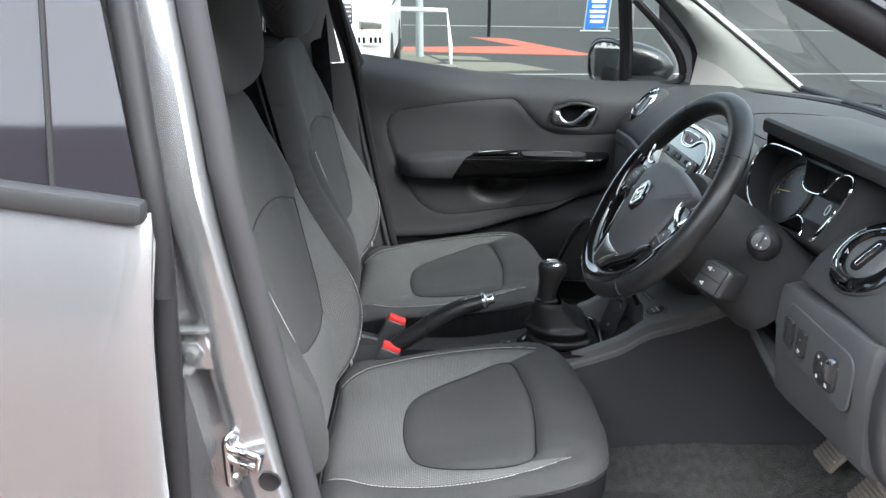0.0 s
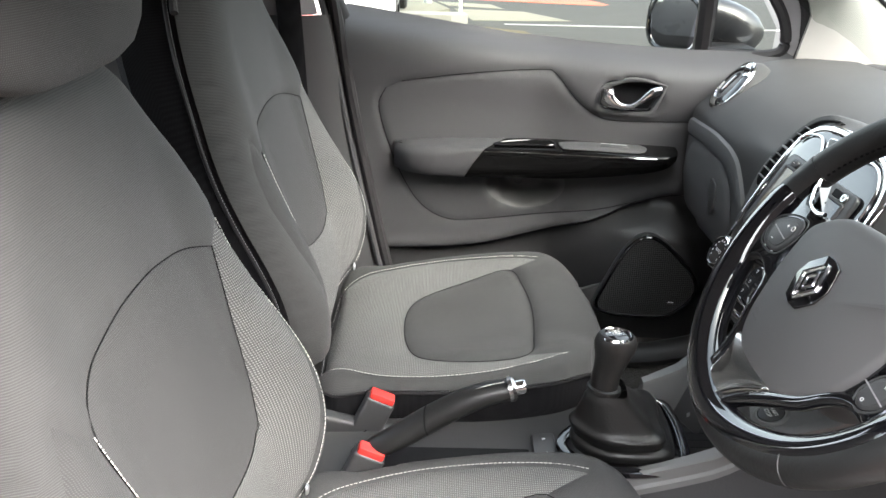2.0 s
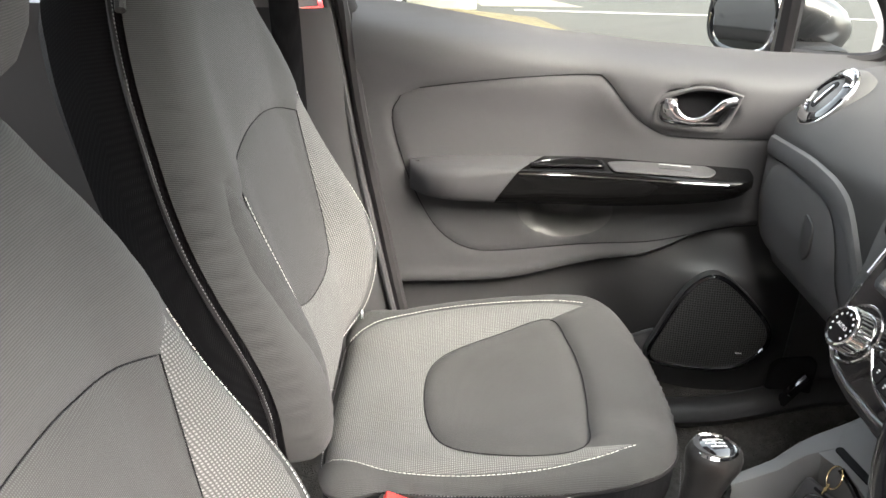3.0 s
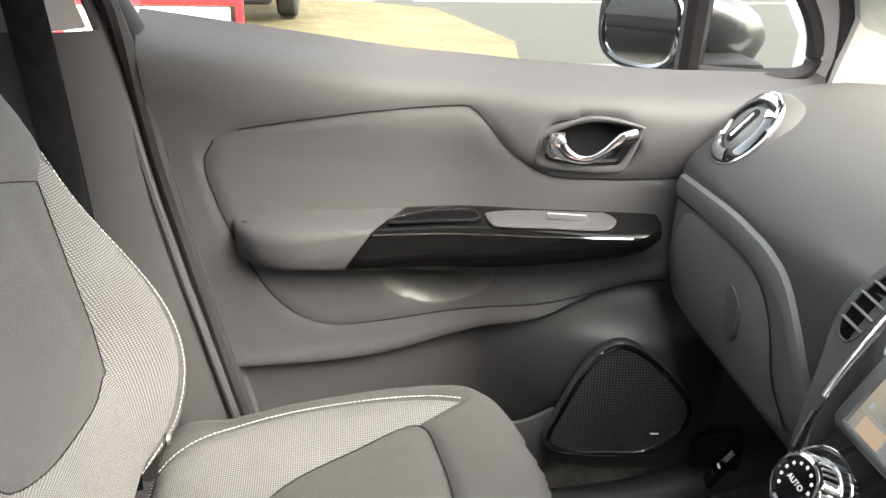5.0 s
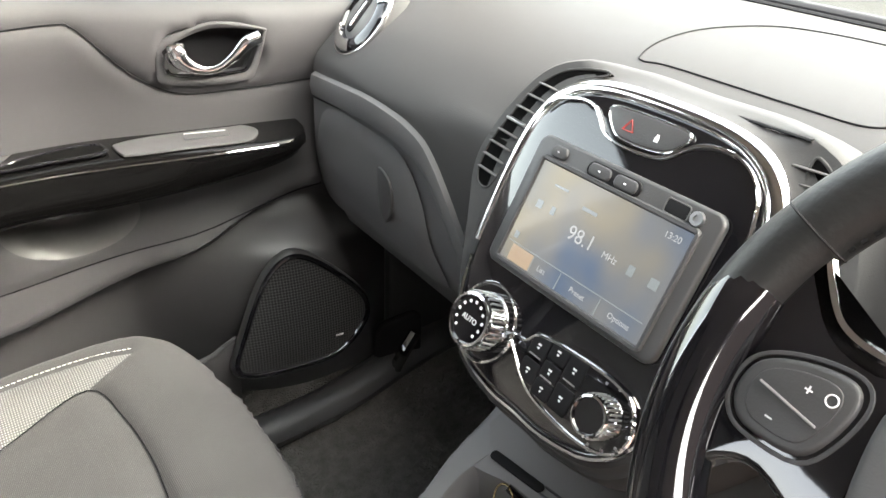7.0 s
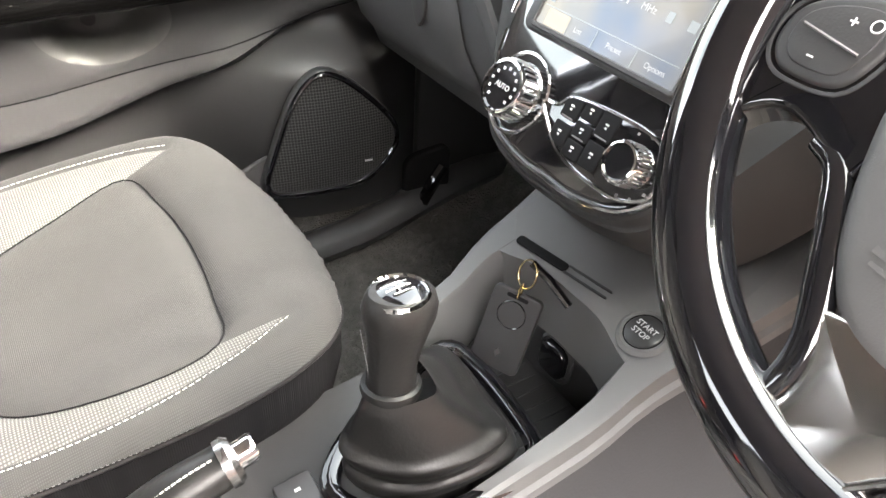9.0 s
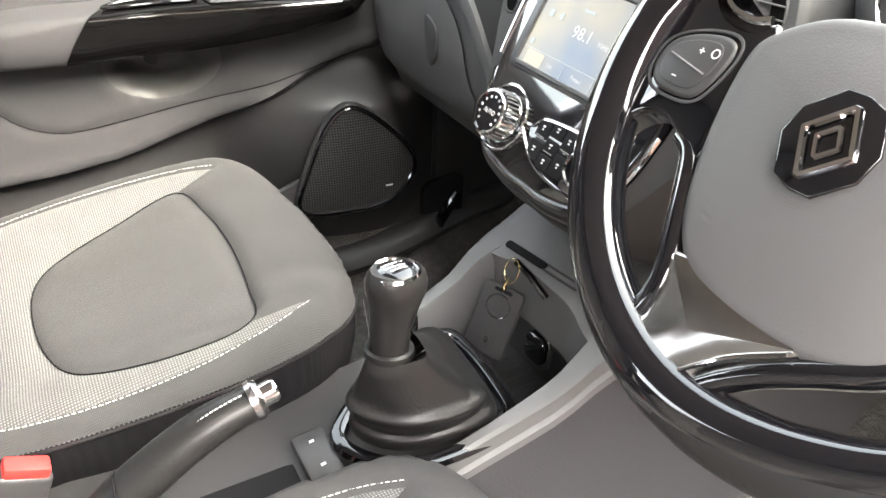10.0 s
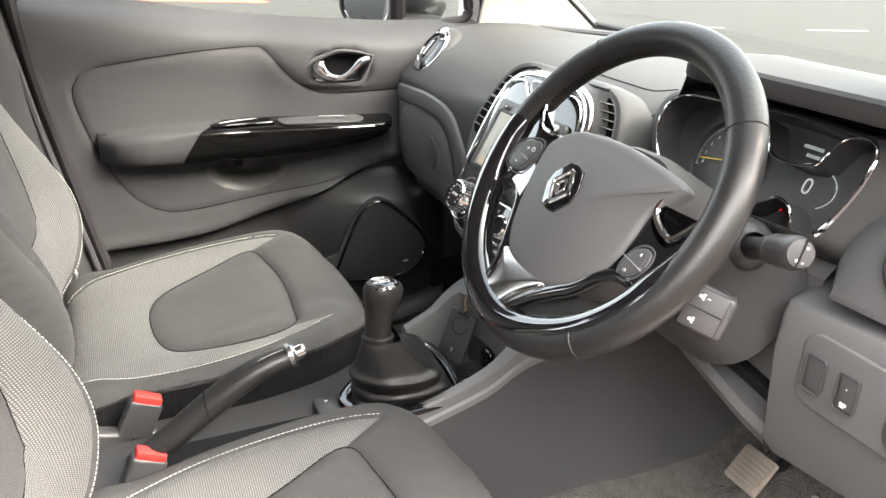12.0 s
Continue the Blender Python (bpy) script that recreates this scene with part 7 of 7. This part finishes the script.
def wing_mirror():
    w = thing("wing_mirror", "dark wing mirror with a grey-black housing", "wing mirror")
    rows = []
    for t in np.linspace(0, 1, 9):
        k = math.sqrt(max(0.0, 1 - (t * 0.98) ** 2.4))
        row = []
        for a in np.linspace(0, 2 * math.pi, 26, endpoint=False):
            ca, sa = math.cos(a), math.sin(a)
            dy = 0.076 * k * math.copysign(abs(ca) ** 0.7, ca)
            row.append((0.527 + 0.190 * t - 0.61 * dy * (1 - t), 0.885 - 0.02 * t + dy, 1.078 - 0.015 * t + 0.072 * k * math.copysign(abs(sa) ** 0.7, sa)))
        rows.append(row)
    part("housing", grid(rows, closed=True, cap=True), MIRRORCAP, w, "black mirror housing")
    g = [Vector((0.074 * math.copysign(abs(math.cos(a)) ** 0.7, math.cos(a)), 0.063 * math.copysign(abs(math.sin(a)) ** 0.7, math.sin(a)))) for a in np.linspace(0, 2 * math.pi, 26, endpoint=False)]
    K = axes((0.525, 0.884, 1.078), Vector((0.52, -0.854, 0)).normalized(), (0, 0, 1), Vector((-0.854, -0.52, 0)).normalized())
    part("mirror_glass", plate(g, 0.003, K), MIRROR, w, "silvered mirror glass")
    part("mirror_rim", tube([K @ Vector((*p, 0.001)) for p in g], 0.006, 8, closed=True), PIANO, w)
    part("mount", box((0.10, 0.10, 0.03), pose(0.62, 0.79, 1.035, 0, 0, 0), 0.012), SEAL, w)
    return w


def screen_and_wiper():
    s = thing("windscreen", "clear windscreen", "windscreen", kind="structure")
    rows = [[(ws_x(y) + 0.02 - (ws_x(y) + 0.02 - 0.30) * t, y * (1 - 0.16 * t), 1.03 + 0.43 * t) for y in np.linspace(-0.62, 0.62, 16)] for t in np.linspace(0, 1, 6)]
    p = part("pane", grid(rows), SCREENGLASS, s)
    p.visible_shadow = False
    sc = thing("scuttle_panel", "black plastic scuttle and silver bonnet", "bonnet", kind="structure")
    part("scuttle", grid([[(ws_x(y) + 0.02 + d, y, 1.01 - z) for d, z in ((0, 0), (0.05, 0.03), (0.16, 0.035), (0.2, 0.03))] for y in np.linspace(-0.7, 0.7, 18)]), MATTE, sc)
    part("bonnet_skin", grid([[(1.2 + 0.75 * t - 0.3 * max(0, abs(y) - 0.3) ** 2, y, 0.985 - 0.10 * t - 0.12 * t * t - 0.04 * (y / 0.7) ** 2) for t in np.linspace(0, 1, 8)] for y in np.linspace(-0.72, 0.72, 16)]), SILVER, sc)
    w = thing("wiper", "black windscreen wiper arm and blade", "wiper")
    part("arm", tube(spline([Vector((1.18, 0.10, 1.00)), Vector((1.12, 0.30, 1.022)), Vector((1.07, 0.48, 1.024))], 5), 0.006, 6, flat=0.7), MATTE, w)
    part("blade", tube(spline([Vector((0.96, 0.58, 1.036)), Vector((1.07, 0.40, 1.030)), Vector((1.12, 0.10, 1.026)), Vector((1.12, -0.15, 1.026))], 5), 0.006, 6), SEAL, w)
    part("clip", box((0.02, 0.05, 0.012), pose(1.085, 0.42, 1.030, 0, 0, 20), 0.004), MATTE, w)
    return s


# ---- street ----
def street():
    def gz(y):
        return -0.030 * min(58.0, max(0.0, y - 2.0))
    g = thing("ground", "worn grey asphalt forecourt and road", "ground", kind="structure")
    ys = [-300, -60, -20, -6, -2, 0, 2, 4, 6, 8, 10, 12, 15, 20, 30, 60, 300]
    xs = [-300, -60, -20, -8, -4, -2, 0, 2, 4, 8, 20, 60, 300]
    part("asphalt", grid([[(x, y, gz(y)) for y in ys] for x in xs]), ASPHALT, g)
    def patch(name, label, cat, pts, h, mat, kind="structure"):
        t = thing(name, label, cat, kind=kind)
        P = [Vector(p) for p in pts]
        b = bmesh.new()
        top = [b.verts.new((p.x, p.y, gz(p.y) + h)) for p in P]
        bot = [b.verts.new((p.x, p.y, gz(p.y) - 0.05)) for p in P]
        b.faces.new(top)
        for i in range(len(P)):
            j = (i + 1) % len(P)
            b.faces.new((top[i], top[j], bot[j], bot[i]))
        part(name + "_surface", b, mat, t, smooth=False)
        return t
    patch("block_paving", "red-brown block paving beside the car", "paving", ((-12, -9), (12, -9), (12, -0.95), (-12, -0.95)), 0.006, BRICKRED)
    patch("verge", "buff block-paved verge beside the kerb", "verge", ((-7, 4.6), (1.3, 4.8), (1.7, 7.2), (1.2, 9.8), (0.2, 10.55), (-7, 10.4)), 0.02, BUFF)
    patch("kerb", "white-edged concrete kerb", "kerb", ((-7, 10.4), (0.2, 10.6), (0.45, 10.75), (0.40, 11.15), (-0.2, 11.1), (-7, 10.9)), 0.13, CONCRETE)
    patch("pavement", "pale concrete paving behind the kerb", "pavement", ((-7, 10.9), (-0.2, 11.1), (0.2, 12.0), (-0.3, 14.5), (-7, 14.5)), 0.10, PAVING)
    patch("crossing_strip", "faded yellow-cream crossing strip", "road marking", ((0.55, 11.2), (2.1, 11.5), (1.5, 12.9), (0.3, 13.1)), 0.006, PAVING)
    patch("crossing_strip", "faded yellow-cream crossing strip", "road marking", ((0.2, 13.7), (1.2, 13.3), (1.0, 14.2), (0.0, 14.6)), 0.006, PAVING)
    patch("red_lane", "orange-red surfaced cycle lane", "road marking", ((-0.6, 15.6), (3.2, 14.6), (3.4, 14.9), (2.2, 20.5), (1.2, 21.0), (2.2, 17.3), (-0.6, 17.0)), 0.008, REDROAD)
    patch("road_line", "white painted road line", "road marking", ((-1, 29), (14, 25.5), (14, 25.8), (-1, 29.4)), 0.008, PAINT)
    patch("road_line", "white painted road line", "road marking", ((1.0, 10.75), (8, 11.0), (8, 11.1), (1.0, 10.85)), 0.008, PAINT)
    for x, y in ((6.3, 10.0), (8.6, 9.3), (10.9, 8.4), (13.5, 7.2)):
        patch("road_dash", "white road dash", "road marking", ((x, y), (x + 1.0, y - 0.33), (x + 1.02, y - 0.24), (x + 0.02, y + 0.09)), 0.008, PAINT)
    r = thing("railing", "white tubular guard railing", "railing")
    part("rail", tube([(-4, 12.1, gz(12) + 1.05), (0.30, 11.8, gz(12) + 0.95), (0.36, 11.6, gz(12) + 0.4), (0.36, 11.6, gz(12) - 0.1)], 0.035, 8), WHITE, r)
    p = thing("lamp_column", "grey galvanised lamp column", "street lamp")
    part("column", lathe([(0.075, 0), (0.065, 1.2), (0.05, 6.0), (0.0, 6.0)], 16, pose(-0.17, 13.0, gz(13))), GREYMETAL, p)
    b = thing("bollard_post", "slim black sign post", "post")
    part("post", lathe([(0.05, 0), (0.05, 2.6), (0, 2.6)], 12, pose(1.75, 21.5, gz(21.5))), MATTE, b)
    s = thing("banner_sign", "tilted blue forecourt banner with white lettering", "sign")
    bm_ = axes((5.55, 24.8, gz(24.8) - 0.02), Vector((1, -0.1, 0)).normalized(), (0.07, 0, 0.997), (0.1, 1, 0))
    part("panel", plate([Vector(q) for q in ((-0.36, 0.10), (0.30, 0.16), (0.36, 2.3), (-0.36, 2.3))], 0.02, bm_ @ Matrix.Translation((0, 0, -0.04))), BLUE, s)
    part("lettering", bars([(0.0, 0.34 + 0.16 * i, 0.42 + 0.06 * (i % 3), 0.085) for i in range(11)], bm_ @ Matrix.Translation((0, 0, -0.043)), 0.001), ICON, s)
    for x in (-0.37, 0.37):
        part("leg", tube([bm_ @ Vector((x, 0, 0)), bm_ @ Vector((x, 2.3, 0))], 0.03, 8), GREYMETAL, s, "grey frame leg")
    part("foot", tube([bm_ @ Vector((-0.5, 0.03, 0)), bm_ @ Vector((0.5, 0.03, 0))], 0.03, 8), GREYMETAL, s, "grey foot rail")
    h = thing("hedge", "dark clumped hedge across the street", "hedge", kind="stuff")
    rnd = random.Random(5)
    b2 = bmesh.new()
    for i in range(900):
        t = rnd.random()
        p = Vector((-15 + 2 * t, -3 + 13 * t)) + Vector((rnd.gauss(0, 0.5), rnd.gauss(0, 0.5)))
        z = gz(p.y) + rnd.random() ** 0.8 * (2.2 + 0.7 * math.sin(t * 23))
        m_ = Matrix.Translation((p.x, p.y, z)) @ Matrix.Rotation(rnd.random() * 6, 4, "Z") @ Matrix.Rotation(rnd.random() * 3, 4, "X")
        k = 0.12 + 0.22 * rnd.random()
        q = [b2.verts.new(m_ @ Vector(c)) for c in ((-k, 0, 0), (0, -0.6 * k, 0.1 * k), (k, 0, 0), (0, 0.6 * k, 0.1 * k))]
        b2.faces.new(q)
    part("hedge_leaves", b2, LEAF, h, smooth=False)
    return gz


def parked_car(name, label, paint, m, tall):
    c = thing(name, label, "car", m, group="parked cars")
    rows = []
    W = 0.96 if tall else 0.85
    for x, z in ((-0.02, 0.35), (-0.06, 0.5), (-0.05, 0.75), (0.02, 0.95), (0.10, 1.02), (1.2, 1.10), (1.9, 1.72 if tall else 1.42), (4.0, 1.75 if tall else 1.35), (4.6, 1.0), (4.6, 0.35)):
        rows.append([(x + 0.18 * (abs(y) / W) ** 4 * (1 if x < 2 else -1), y * (0.86 if z > 1.2 else 1), z - 0.03 * (y / W) ** 2) for y in np.linspace(-W, W, 14)])
    part("body", grid(rows), paint, c)
    for sgn in (-1, 1):
        part("body_side", grid([[(x, sgn * W * 0.995, 0.35), (x, sgn * W, 0.7), (x, sgn * W * 0.97, min(1.0, 0.99))] for x in np.linspace(0.12, 4.5, 8)]), paint, c)
        for x in (0.85, 3.6):
            wh = part("wheel", lathe([(0.20, -0.11), (0.33, -0.11), (0.36, -0.08), (0.36, 0.08), (0.33, 0.11), (0.20, 0.11)], 28, pose(x, sgn * (W - 0.10), 0.36, 90, 0, 0)), TYRE, c, "black tyre")
            part("rim", lathe([(0.0, 0.06), (0.05, 0.07), (0.20, 0.10), (0.22, 0.11)], 20, pose(x, sgn * (W - 0.10), 0.36, 90 * sgn, 0, 0)), SATIN, wh)
    part("windscreen", grid([[(1.22, y, 1.13), (1.85, y * 0.9, 1.66 if tall else 1.38)] for y in np.linspace(-W * 0.8, W * 0.8, 6)]), DARKGLASS, c)
    part("lower_bumper", box((0.14, 1.5, 0.20), pose(0.06, 0, 0.34), 0.04), MATTE, c, "black lower bumper")
    py, pz = -0.70, 0.68
    pl = part("number_plate", box((0.02, 0.52, 0.115), pose(-0.068 + 0.03 * tall, py, pz), 0.004), PLATEWHITE, c, "pale number plate")
    part("plate_bars", bars([(-0.19 + 0.054 * i + (0.03 if i > 3 else 0), 0, 0.034, 0.070) for i in range(7)], axes((-0.0785 + 0.03 * tall, py, pz), (0, -1, 0), (0, 0, 1), (-1, 0, 0)), 0.001), MATTE, pl)
    if tall:
        gr = part("grille", box((0.03, 1.10, 0.24), pose(-0.045, 0, 0.98), 0.02), HARD, c, "dark mesh grille")
        for i in range(4):
            part("grille_bar", box((0.014, 1.06, 0.018), pose(-0.062, 0, 0.90 + 0.052 * i), 0.004), SATIN, gr)
        part("bumper_slot", box((0.02, 0.66, 0.012), pose(-0.066, 0, 0.79), 0.003), MATTE, c)
    for sgn in (-1, 1):
        part("headlamp", box((0.08, 0.30, 0.14), pose(0.06, sgn * (W - 0.22), 0.86, 0, 0, sgn * -20), 0.03), SATIN, c, "clear headlamp")
    return c


def barrier_board():
    b = thing("barrier_board", "low red-framed board with a white panel on the verge", "sign")
    x0, x1, y, g = -2.3, -0.83, 6.5, -0.135
    for x in (x0, x1):
        part("post", box((0.07, 0.07, 0.50), pose(x, y, g + 0.25), 0.01), REDPAINT, b, "red post")
    part("rail", box((x1 - x0 + 0.07, 0.05, 0.07), pose((x0 + x1) / 2, y - 0.003, g + 0.45), 0.01), REDPAINT, b, "red top rail")
    part("panel", box((x1 - x0 - 0.10, 0.02, 0.30), pose((x0 + x1) / 2 - 0.03, y + 0.004, g + 0.25), 0.004), WHITE, b, "white panel")
    part("panel_strip", box((x1 - x0 - 0.05, 0.02, 0.06), pose((x0 + x1) / 2 - 0.02, y, g + 0.52), 0.004), WHITE, b, "white strip on the rail")


# ---- build ----
passenger_door()
dashboard()
screen_stack()
console()
gear_lever()
handbrake()
buckle(pose(-0.085, 0.082, 0.612, 0, 0, 0))
buckle(pose(-0.092, -0.042, 0.608, 0, 0, 0))
key_card()
steering_wheel()
column()
stalk()
audio_pod()
instruments()
cabin()
pedals()
rear_cabin()
roof()
pillars()
near_side()
forecourt_wall()
wing_mirror()
screen_and_wiper()
street()
parked_car("parked_suv", "white parked off-road car with a dark mesh grille", WHITE, pose(-1.45, 7.95, -0.165, 0, 0, 90), True)
barrier_board()
parked_car("parked_saloon", "dark grey parked saloon standing behind the car", DARKPAINT, pose(-4.6, 1.5, 0.0, 0, 0, 180), False)
parked_car("parked_saloon", "dark grey parked saloon standing behind the car", DARKPAINT, pose(-10.2, 2.2, -0.006, 0, 0, 180), False)
